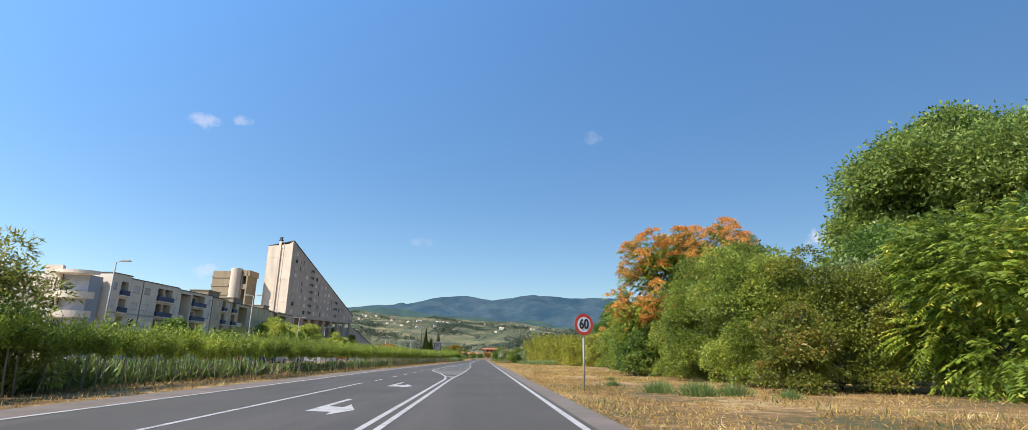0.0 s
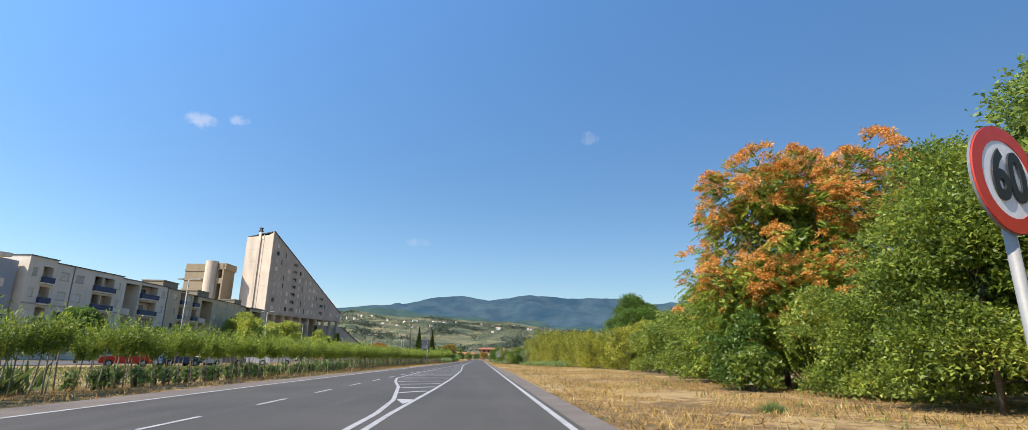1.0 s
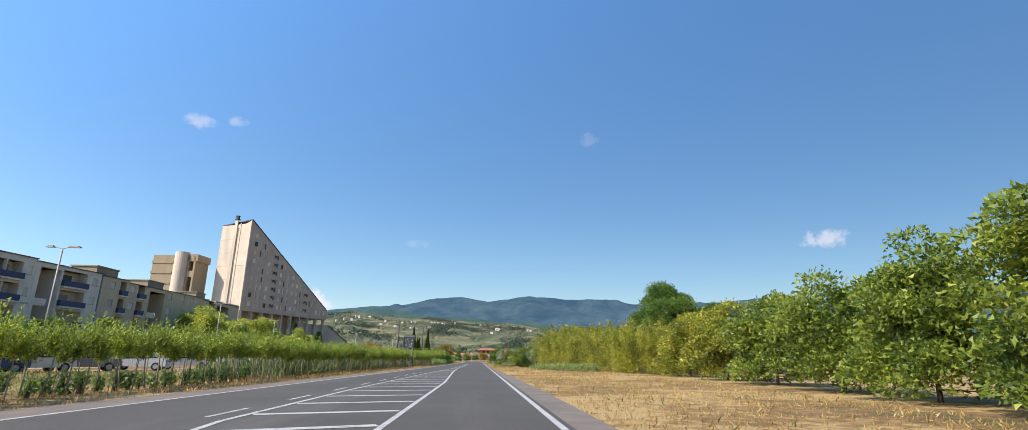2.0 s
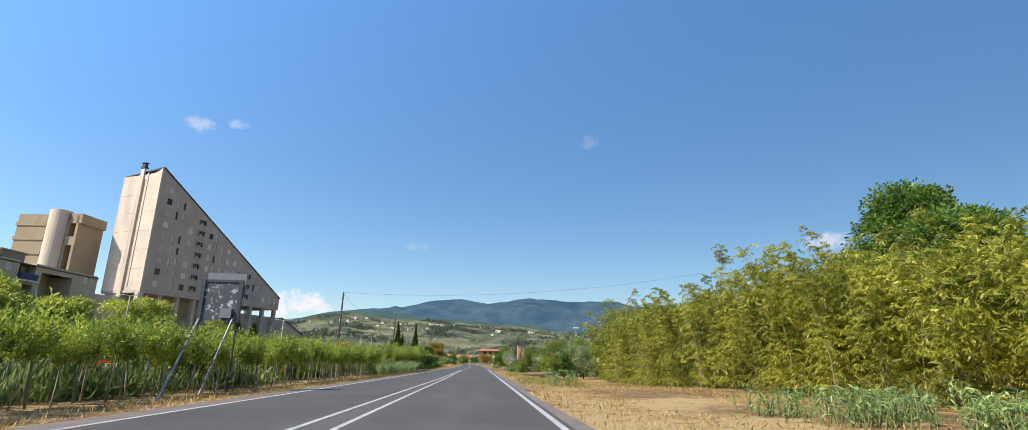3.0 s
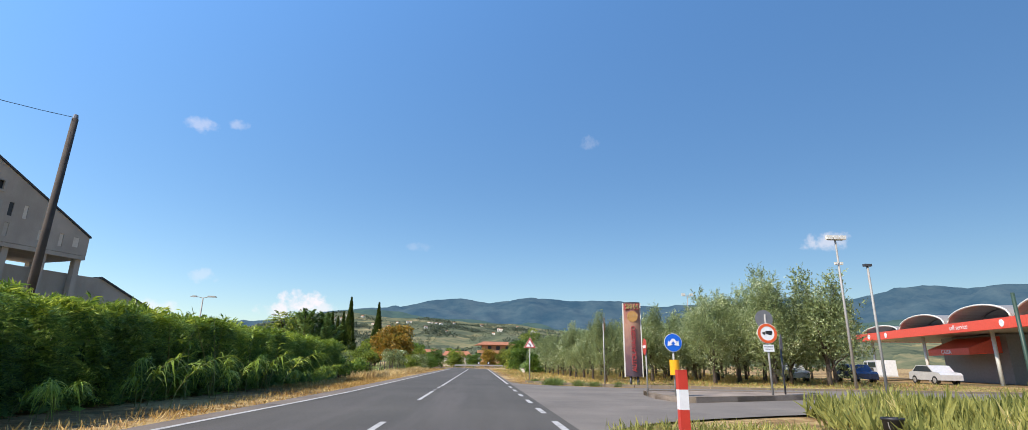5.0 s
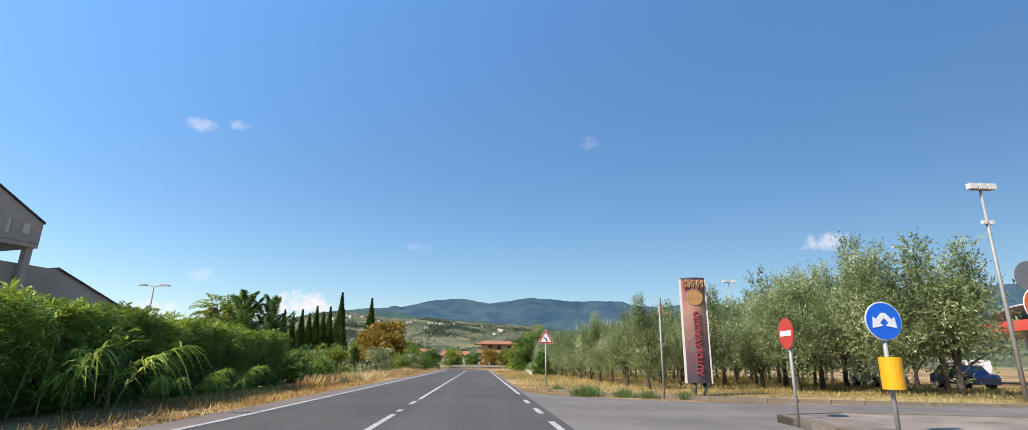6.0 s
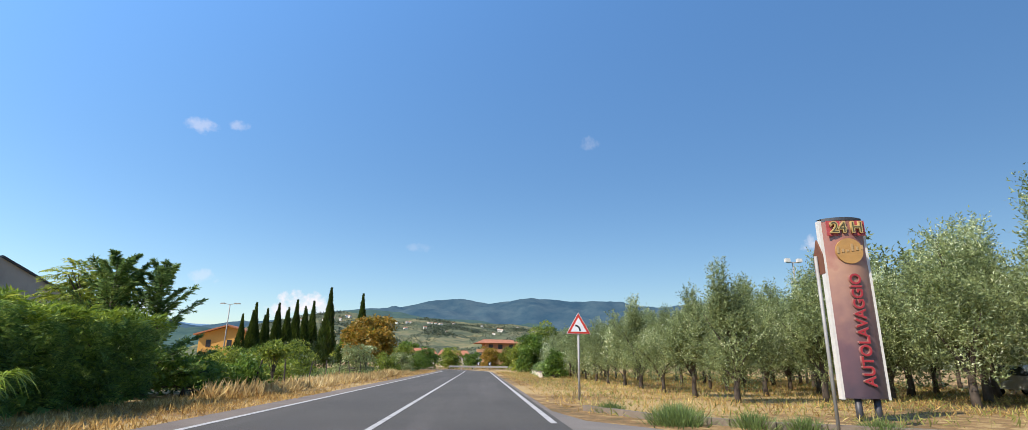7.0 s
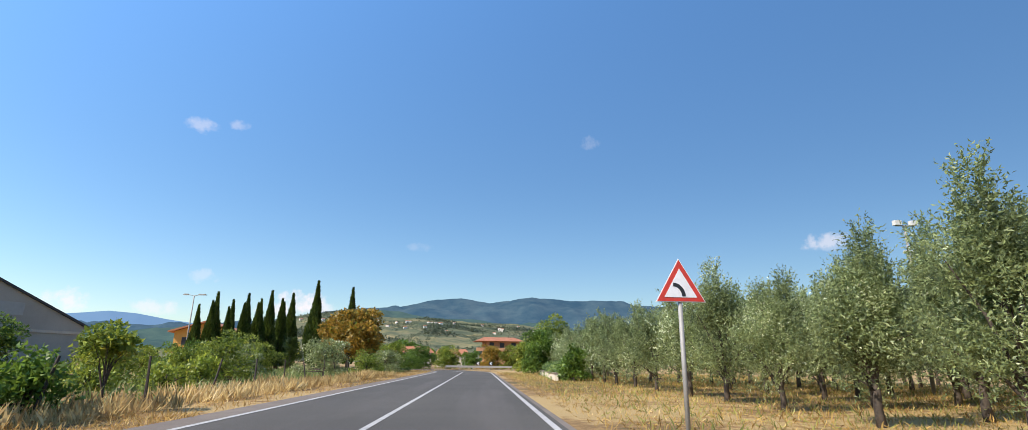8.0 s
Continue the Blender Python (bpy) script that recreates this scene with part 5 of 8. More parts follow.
for i, (x, y, r, h, mat, kind) in enumerate((
        (7.9, 14.1, 1.0, 2.3, "leaf_brown", "green roadside shrub with browning leaves"), (8.5, 17.0, 1.75, 4.6, "leaf_broad", "dense green roadside shrub"), (9.9, 15.4, 1.5, 4.1, "leaf_brownish", "yellowing green roadside shrub"),
        (11.2, 16.0, 1.3, 3.8, "leaf_olive", "grey-green roadside shrub"), (8.4, 20.8, 1.8, 4.7, "leaf_broad", "dense green roadside shrub"), (8.9, 24.4, 1.5, 2.9, "leaf_broad", "dense green roadside shrub"), (11.3, 22.5, 2.3, 5.9, "leaf_broad", "tall green roadside shrub"),
        (7.2, 26.6, 0.8, 1.1, "leaf_broad", "low green roadside shrub"), (9.4, 34.0, 1.5, 3.9, "leaf_broad", "dense green roadside shrub"), (9.9, 37.5, 1.6, 3.4, "leaf_broad", "dense green roadside shrub"),
        (10.5, 41.5, 1.7, 3.3, "leaf_broad", "dense green roadside shrub"), (11.0, 46.0, 1.8, 3.2, "leaf_broad", "dense green roadside shrub"), (11.4, 51.0, 1.9, 3.2, "leaf_bamboo", "dense yellow-green roadside shrub"),
        (11.6, 56.0, 1.9, 3.4, "leaf_bamboo", "dense yellow-green roadside shrub"), (8.3, 32.0, 1.0, 1.8, "leaf_broad", "low green roadside shrub"), (15.5, 20.0, 2.5, 6.0, "leaf_dark", "tall dark green shrub"), (17.5, 15.0, 2.5, 6.0, "leaf_dark", "tall dark green shrub"),
        (12.8, 35.0, 2.2, 4.8, "leaf_broad", "tall green roadside shrub"))):
    put("shrub", x, y, kind + " by the verge", "shrub", bush_pieces(40 + i, (r, r), h, M[mat], *((2300, 0.078, 0.046) if y < 26 and x < 11 else (950, 0.12, 0.07)), 46), SH)
put("shrub", 9.9, 103.9, "tall leafy green shrub at the end of the bamboo grove", "shrub", bush_pieces(68, (1.3, 1.3), 5.3, M["leaf_broad"], 1100, 0.1, 0.06, 60), SH)
put("tree", 21.8, 89, "round dark green broadleaf tree rising behind the bamboo", "tree", bush_pieces(17, (4.1, 4.1), 9.2, M["leaf_dark"], 720, 0.2, 0.12, 60, foot=0.2, base=1.5), GT)
put("tree", 27.8, 91, "round dark green broadleaf tree rising behind the bamboo", "tree", bush_pieces(18, (3.3, 3.3), 8.3, M["leaf_dark"], 720, 0.2, 0.12, 50, foot=0.2, base=1.5), GT)
BB = [bamboo_pieces(70 + k, 1.9, 4.3, "leaf_bamboo_yellow" if k in (1, 2) else "leaf_bamboo") for k in range(4)]
BR = [bamboo_pieces(75 + k, 1.9, 4.3, "leaf_bamboo", 22, 30, 12) for k in range(2)]
rng = random.Random(5)
row = 0
for k in range(19):
    y = 59.5 + 2.35 * k
    x = bend(((58, 11.2), (64, 10.4), (72, 9.8), (84, 9.5), (94, 9.4), (106, 10.6)), y)
    tall = bend(((58, 0.82), (66, 0.8), (73, 0.92), (78, 1.02), (83, 1.08), (90, 1.06), (96, 1.08), (100, 1.2), (103, 1.3), (106, 1.34)), y) * 1.1
    put("bamboo_clump", x + rng.uniform(-0.3, 0.3), y, "arching yellow-green bamboo clump beside the verge", "bamboo", BB[(1, 2, 1, 2, 0, 3)[k % 6] if y < 82 else (0, 3, 0)[k % 3]], "bamboo grove", rng.uniform(0, 360), tall * rng.uniform(0.94, 1.06))
    put("bamboo_clump", x + 1.9 + rng.uniform(-0.3, 0.3), y + 1.1, "arching yellow-green bamboo clump beside the verge", "bamboo", BR[k % 2], "bamboo grove", rng.uniform(0, 360), tall * rng.uniform(1.0, 1.1))

# ---- right side: shrubs before the junction ----
for i, (x, y, r, h, mat, kind) in enumerate((
        (5.5, 113.5, 0.8, 2.55, "leaf_broad", "upright green broadleaf shrub"), (4.5, 114.9, 0.7, 1.9, "leaf_brown", "green broadleaf shrub with browning leaves"), (5.3, 116.4, 0.8, 2.2, "leaf_dark", "dark green broadleaf shrub"), (6.7, 112.9, 0.9, 2.0, "leaf_brownish", "yellowing broadleaf shrub"), (8.4, 113.8, 1.1, 2.8, "leaf_olive", "silvery grey-green shrub"), (8.7, 111.7, 1.0, 2.7, "leaf_broad", "tall green broadleaf shrub"), (6.9, 114.5, 0.9, 2.3, "leaf_dark", "dark green broadleaf shrub"), (7.6, 112.6, 0.9, 2.1, "leaf_olive", "silvery grey-green shrub"), (7.3, 118.2, 1.2, 3.1, "leaf_brownish", "tall green and yellowing broadleaf shrub"),
        (5.2, 121.4, 0.75, 2.65, "leaf_broad", "upright green broadleaf shrub"), (9.8, 113.5, 1.2, 2.9, "leaf_broad", "green broadleaf shrub"), (8.3, 123.2, 1.1, 2.9, "leaf_brownish", "yellowing broadleaf shrub"), (7.3, 121.6, 1.0, 2.95, "leaf_olive", "silvery grey-green shrub"),
        (9.3, 117.6, 1.3, 2.9, "leaf_broad", "tall green broadleaf shrub"), (9.3, 126.6, 1.2, 3.5, "leaf_broad", "green broadleaf shrub"), (3.2, 104.2, 0.5, 0.9, "leaf_broad", "low green shrub"), (5.2, 105.5, 0.8, 1.6, "leaf_broad", "green broadleaf shrub"),
        (6.6, 107.0, 0.9, 1.9, "leaf_dark", "dark green broadleaf shrub"), (8.2, 107.6, 1.0, 2.5, "leaf_olive", "silvery grey-green shrub"), (10.0, 109.5, 1.2, 3.0, "leaf_broad", "green broadleaf shrub"), (12.0, 112.0, 1.4, 3.4, "leaf_olive", "silvery grey-green shrub"), (4.6, 106.5, 0.6, 1.6, "leaf_olive", "silvery grey-green shrub"))):
    put("shrub", x, y, kind + " before the junction", "shrub", bush_pieces(120 + i, (r, r), h, M[mat], 1700, 0.088, 0.052, 34), SH)
HG = [spray_pieces(90 + k, (0.8, 0.8), 1.2, "leaf_arb", 1500, 0.3, 0.7, 900) for k in range(3)]
for k, (x, y, sz) in enumerate(((5.6, 127.2, 1.0), (5.3, 125.9, 1.0), (5.1, 124.6, 1.0), (4.9, 123.3, 1.0), (4.7, 122.0, 1.0), (4.6, 120.7, 1.0), (4.5, 119.4, 1.0), (4.4, 118.1, 1.0), (6.9, 127.6, 1.0), (6.6, 125.4, 1.1), (6.2, 122.8, 1.1), (3.9, 117.2, 0.85), (3.7, 116.2, 0.8), (3.6, 115.3, 0.75))):
    put("conifer_shrub", x, y, "bright green feathery conifer hedge shrub", "shrub", HG[k % 3], "conifer hedge by the junction", 70 * k, sz)
RS = [reed_pieces(100 + k, 0.7, 0.9, 20, "leaf_reed_green", 10, 0.42, 0.055) for k in range(2)]
for k, (x, y) in enumerate(((2.8, 111.3), (3.1, 110.6), (3.5, 110.9), (3.8, 110.3), (4.15, 111.0), (3.3, 112.0), (4.5, 110.5), (3.0, 112.7), (4.7, 111.6), (5.1, 110.7))):
    put("giant_reed", x, y, "low clump of fresh green reed on the verge", "reed", RS[k % 2], "reeds on the verge", 50 * k, 0.62)
TU = [reed_pieces(110 + k, 0.75, 0.62, 22, "leaf_reed_pale", 9, 0.36, 0.034) for k in range(3)]
for k, (x, y) in enumerate(((5.5, 71.5), (6.1, 70.3), (6.8, 69.0), (7.4, 67.6), (4.9, 73.0), (5.2, 71.9), (6.5, 71.0), (7.9, 66.0), (5.9, 72.4), (7.0, 70.4), (7.6, 69.2), (8.2, 67.6), (8.6, 66.2), (6.6, 72.6), (3.0, 84.5))):
    put("giant_reed", x, y, "low patch of pale blue-green reed on the verge", "reed", TU[k % 3], "reeds on the verge", 50 * k, 0.75 + 0.08 * (k % 4))
WT = [tuft_pieces(115 + k, 0.4, 0.36, 520, "leaf_weed", 0.014, 0.15) for k in range(3)]
for k, (x, y, z) in enumerate(((4.25, 13.8, 0.95), (4.8, 12.7, 1.1), (5.6, 12.7, 0.9), (6.6, 12.2, 0.6), (3.9, 17.2, 0.5), (4.7, 21.0, 0.5), (2.78, 144.7, 0.9), (3.0, 145.3, 0.8), (3.7, 144.4, 0.7), (4.2, 144.1, 0.6), (5.0, 143.8, 0.6), (2.3, 146.6, 0.6))):
    put("weed_tuft", x, y, "bushy grey-green weed tuft in dry grass", "weed", WT[k % 3], "weeds on the verge", 50 * k, z)

# ---- olive grove past the junction ----
OL = [olive_pieces(150 + k, 1.25, 3.3, 1.5, "leaf_olive", 0.42) for k in range(4)]
ON = [olive_pieces(155 + k, 1.0, 3.3, 3.2, "leaf_olive", 0.42, 0.74) for k in range(3)]
OF = [olive_pieces(160 + k, 1.3, 3.4, 0.6, "leaf_olive", 0.42, 1.3) for k in range(3)]
rng = random.Random(9)
rows = ((5.6, (149.4, 151.4, 153.9, 156.2, 158.4, 161.2), 0.88), (8.2, (149.8, 152.2), 1.0), (10.6, (148.4, 151.0), 1.15), (12.7, (147.4, 150.2), 1.45), (14.9, (147.0, 150.0), 1.4), (17.6, (150.4, 153.0), 1.25), (20.6, (155.6, 158.0), 1.2))
for row, (x, start, tall) in enumerate(rows):
    for k in range(15):
        y = start[k] if k < len(start) else start[-1] + 2.5 * (k + 1 - len(start))
        near = (row == 0 and k < 8) or (row < 3 and k < 4) or (row < 5 and k < 2)
        if (row > 4 and k > 7) or (row > 1 and k > 9):
            continue
        dx = (0.25 if k == 0 else 0.05) if row == 0 else rng.uniform(-0.25, 0.25)
        put("olive_tree", x + dx, y + (0 if k < len(start) else rng.uniform(-0.3, 0.3)), "silvery green olive tree in dry grass", "tree", (ON[(k + row) % 3] if k < (4, 3, 2, 2, 0, 0, 0)[row] else OL[(k + row) % 4] if near else OF[(k + row) % 3]), "olive grove", rng.uniform(0, 360),
            (rng.uniform(0.86, 1.0) if k else 1.06) * (1.1 if row == 0 and k == 1 else 1.0) * (tall if k < 3 else 0.5 * tall + 0.5))

for x, y, z, k in ((8.5, 128.4, 0.78, 0), (7.3, 121.6, 0.85, 1), (9.9, 124.6, 0.95, 2)):
    put("olive_tree", x, y, "silvery olive tree behind the conifer hedge", "tree", OL[k], "olive grove", 80 * k, z)

# ---- left side: nursery rows, reeds, hedge ----
def shoot_leaves(rng, x, y, z0, shoots, length, spread, per, leaf, width):
    """Upright shoots that fan out of one stem head, lined with narrow leaves."""
    base = np.column_stack([x + rng.normal(size=shoots) * spread * 0.3, y + rng.normal(size=shoots) * spread * 0.3, z0 + 0.16 * rng.random(shoots)])
    d = unit(np.column_stack([rng.normal(size=(shoots, 2)) * spread * 1.5, np.ones(shoots)]))
    L = length * (0.45 + 0.75 * rng.random(shoots) ** 1.3)
    out = []
    for k in range(per):
        w = (k + 0.4) / per
        p = base + d * (L * w)[:, None]
        out.append(leaf_array(rng, p, d * 0.75 + rng.normal(size=(shoots, 3)) * 0.55, leaf * (0.7 + 0.6 * rng.random(shoots)), width))
    return np.concatenate(out)


def sapling_pieces(seed):
    rng = np.random.default_rng(seed)
    s = Shape()
    bx, by = rng.normal(size=2) * 0.04
    s.tube([(0, 0, -0.03), (bx, by, 0.35), (bx * 1.3, by * 1.3, 0.66), (bx, by, 1.0)], [0.017, 0.015, 0.012, 0.005], 5)
    v = shoot_leaves(rng, bx, by, 0.66, 46, 0.66, 0.24, 18, 0.085, 0.026)
    return [("stem", s.mesh("stem", M["stake"], True)), ("crown", blades("crown", v, M["leaf_sapling"]))]


SP = [sapling_pieces(200 + k) for k in range(6)]
rng = random.Random(3)


def nursery_x(y):
    return bend(((0, -8.5), (16, -8.35), (30, -8.0), (45, -7.5), (62, -7.0), (76, -6.6), (96, -5.5)), y)


for k in range(242):
    y = 4 + 0.38 * k + rng.uniform(-0.06, 0.06)
    put("sapling", nursery_x(y) + rng.uniform(-0.06, 0.06), y, "young tree on a bare stem in a nursery row", "sapling", SP[rng.randrange(6)], "nursery rows", rng.uniform(0, 360), rng.uniform(0.84, 1.18))
nr = np.random.default_rng(77)
rest, stems = [], Shape()
for k in range(150):
    y = 4 + 0.61 * k + nr.normal() * 0.06
    x = nursery_x(y) - 0.5 + nr.normal() * 0.06
    stems.tube([(x, y, -0.03), (x + nr.normal() * 0.03, y, 0.9)], [0.017, 0.008], 4, False)
    rest.append(shoot_leaves(nr, x, y, 0.66, 44, 0.66 * nr.uniform(0.85, 1.15), 0.22, 16, 0.09, 0.028))
for off, gap, y0 in ((1.3, 0.8, 46), (2.4, 1.0, 46), (3.8, 1.3, 48), (5.4, 1.6, 50), (1.4, 0.9, 4), (2.6, 1.2, 4)):
    for k in range(int(((82 if y0 > 10 else 20) - y0) / gap)):
        y = y0 + gap * k + nr.normal() * 0.1
        x = nursery_x(y) - off + nr.normal() * 0.1
        stems.tube([(x, y, -0.03), (x, y, 0.9)], [0.02, 0.012], 4, False)
        rest.append(shoot_leaves(nr, x, y, 0.68, 34, 0.75, 0.32, 12, 0.13, 0.04))
t = thing("nursery_stock", pose(0, 0, 0), "rows of young trees behind the first nursery rows", "saplings", kind="stuff")
part("stem_mass", stems.mesh("stem_mass", M["stake"]), t)
part("crown", blades("crown", np.concatenate(rest), M["leaf_sapling"]), t)
YC = [spray_pieces(205 + k, (0.14, 0.14), 0.45, "leaf_conifer", 44, 0.18, 0.1, 40) for k in range(2)]
for k in range(46):
    y = 24.5 + 0.47 * k
    put("young_conifer", nursery_x(y) - 0.25 + rng.uniform(-0.1, 0.1), y, "small dark green conifer at the foot of the saplings", "conifer", YC[k % 2], "young conifers", 70 * k, rng.uniform(0.75, 1.15))
put("willow_tree", -9.9, 11.2, "loose grey-green willow beside the nursery rows", "tree", bush_pieces(210, (1.7, 1.7), 3.1, M["leaf_willow"], 1300, 0.14, 0.03, 50, 0.5, 0.06))
for i, (x, y, r, h) in enumerate(((-40, 110, 4.0, 7.6), (-43, 136, 4.5, 7.6), (-38, 148, 3.5, 6.0), (-40, 120, 3.4, 6.4))):
    put("flowering_tree", x, y, "pale lime-green flowering tree by the car park", "tree", bush_pieces(220 + i, (r, r), h, M["leaf_lime"], 420, 0.27, 0.16, 60, foot=0.1), "car park trees")
for i, (x, y, r, h) in enumerate(((-30, 56, 1.6, 4.2), (-38, 86, 1.8, 4.2), (-33, 70, 1.5, 3.0))):
    put("tree", x, y, "dark green broadleaf tree in front of the apartment blocks", "tree", bush_pieces(230 + i, (r, r), h, M["leaf_dark"], 800, 0.2, 0.12, 40, foot=0.1, base=0.8), "car park trees")
for i, (x, y, r, h) in enumerate(((-40, 150, 1.7, 8.6), (-37, 158, 1.5, 7.0), (-32, 132.4, 1.6, 4.6), (-32, 139.7, 1.5, 6.2))):
    put("conifer", x, y, "dark conifer in front of the tower", "tree", spray_pieces(240 + i, (r, r), h, "leaf_cypress", 900, 0.8, 0.4, 260, True), "car park trees")
RD = [reed_pieces(250 + k, 0.8, 1.6, 20, "leaf_reed", 17, 0.5, 0.036) for k in range(4)]
LR = [reed_pieces(255 + k, 0.5, 0.62, 12, "leaf_reed_pale", 15, 0.36, 0.034) for k in range(3)]
rng = random.Random(6)
for k in range(45):
    y = 80.5 + 0.9 * k + rng.uniform(-0.3, 0.3)
    x = bend(((75, -8.2), (95, -7.0), (98, -6.2), (105, -6.2), (118, -6.3)), y) - 0.6
    if 102.5 < y < 115.8:
        continue
    put("giant_reed", x + rng.uniform(-0.2, 0.2), y, "clump of tall green giant reed", "reed", RD[k % 4], "reed bed", rng.uniform(0, 360), rng.uniform(0.75, 1.0))
    put("giant_reed", x - 1.2 + rng.uniform(-0.3, 0.3), y + 0.4, "clump of tall green giant reed", "reed", RD[(k + 2) % 4], "reed bed", rng.uniform(0, 360), rng.uniform(0.9, 1.15) * (1.3 if y > 112 else 1.0))
for k in range(15):
    y = 96.5 + 0.58 * k
    put("giant_reed", bend(((96, -5.4), (104.6, -4.7)), y) + rng.uniform(-0.12, 0.12), y, "low clump of pale green reed before the reed bed", "reed", LR[k % 3], "low reeds", rng.uniform(0, 360), rng.uniform(0.8, 1.15))
for k in range(5):
    y = 116.4 + 0.75 * k
    put("giant_reed", -5.95 + rng.uniform(-0.15, 0.15), y, "low clump of pale green reed before the reed bed", "reed", LR[k % 3], "low reeds", rng.uniform(0, 360), rng.uniform(1.0, 1.4))
put("willow_tree", -6.1, 119.4, "loose yellow-green willow on several thin stems", "tree", bush_pieces(258, (1.25, 1.1), 2.3, M["leaf_sapling"], 1100, 0.16, 0.03, 50, 0.3, 0.035, base=0.55))
put("shrub", -4.75, 119.3, "low green weedy shrub on the verge", "shrub", bush_pieces(259, (0.45, 0.45), 0.35, M["leaf_broad"], 1800, 0.08, 0.045, 20), SH)
for k in range(32):
    y = 102.8 + 0.4 * k + rng.uniform(-0.08, 0.08)
    put("sapling", bend(((102, -5.6), (109, -5.35), (116, -5.6)), y) + rng.uniform(-0.1, 0.1), y, "young tree on a bare stem in dry scrub", "sapling", SP[k % 6], "nursery rows", rng.uniform(0, 360), rng.uniform(1.12, 1.34))
    if k % 2:
        put("sapling", -6.5 + rng.uniform(-0.2, 0.2), y + 0.2, "young tree on a bare stem in dry scrub", "sapling", SP[(k + 3) % 6], "nursery rows", rng.uniform(0, 360), rng.uniform(1.2, 1.45))
for k, (x, y, r, h) in enumerate(((-8.0, 80, 0.8, 1.5), (-7.8, 84.5, 0.8, 1.5), (-7.6, 87.5, 0.75, 1.5), (-7.4, 91, 0.8, 1.5), (-7.2, 95, 0.8, 1.3), (-6.6, 99.5, 0.7, 1.1), (-7.2, 108.5, 0.9, 1.3))):
    put("shrub", x, y, "bright yellow-green shrub among the reeds", "shrub", bush_pieces(500 + k, (r, r), h, M["leaf_sapling"], 1300, 0.1, 0.042, 34), SH)
def clipped_hedge_pieces(seed, deep, run, height):
    """One shrub of a clipped conifer hedge: fine sprays on its faces, a ragged fringe of new growth that hangs over at the top."""
    rng = np.random.default_rng(seed)

    def sprays(p, d, L, sag, pairs, slim):
        n = len(p)
        d = unit(d)
        side = unit(np.cross(d, np.array([0, 0, 1.0]) + 0.5 * rng.normal(size=(n, 3))))
        out = []
        for j in range(pairs):
            w = (j + 0.6) / pairs
            q = p + d * (L * w)[:, None] + np.array([0, 0, -sag]) * (L * w * w)[:, None]
            for sgn in (-1, 1):
                l2 = L * 0.42 * (1.05 - 0.5 * w)
                out.append(leaf_array(rng, q, d * 0.9 + side * sgn * 0.8 + np.array([0, 0, -sag * w]) + rng.normal(size=(n, 3)) * 0.12, l2, l2 * slim, 0.8))
        return np.concatenate(out)

    v = []
    for axis, sign, n in ((0, 1, 620), (0, -1, 160), (1, 1, 60), (1, -1, 60)):
        u, z = rng.random(n) * 2 - 1, rng.random(n) ** 0.9
        p = np.zeros((n, 3))
        out = np.zeros(3)
        out[axis] = sign
        reach = (deep, run)[axis] * 0.5 - 0.08 + 0.07 * np.sin(u * 4 + z * 5 + seed) * (0.4 + z) - 0.14 * (1 - z)
        p[:, axis] = sign * reach
        p[:, 1 - axis] = u * (run, deep)[axis] * 0.5
        p[:, 2] = z * height * 0.94
        v.append(sprays(p, out * 0.55 + np.array([0, 0, 0.55]) + rng.normal(size=(n, 3)) * 0.35, 0.13 + 0.1 * rng.random(n), 0.4, 6, 0.2))
    n = 900
    p = np.column_stack([(rng.random(n) - 0.5) * deep * 0.8, (rng.random(n) - 0.5) * run, rng.random(n) * height * 0.9])
    v.append(leaf_array(rng, p, rng.normal(size=(n, 3)) + np.array([0, 0, 0.5]), 0.2, 0.13))
    # fringe of new growth, its sunlit look put into a brighter colour
    n = 230
    p = np.column_stack([(rng.random(n) - 0.55) * deep, (rng.random(n) - 0.5) * run, height * (0.86 + 0.12 * rng.random(n))])
    d = np.column_stack([0.45 + 0.5 * rng.normal(size=n), 0.3 * rng.normal(size=n), 0.75 + 0.3 * rng.random(n)])
    top = sprays(p, d, 0.2 + 0.24 * rng.random(n), 0.55, 8, 0.17)
    s = Shape().tube([(0, 0, -0.05), (0, 0, height * 0.8)], [0.06, 0.02], 6)
    return [("trunk", s.mesh("trunk", M["bark"], True)), ("sprays", blades("sprays", np.concatenate(v), M["leaf_hedge"])), ("top_growth", blades("top_growth", top, M["leaf_hedge_top"]))]


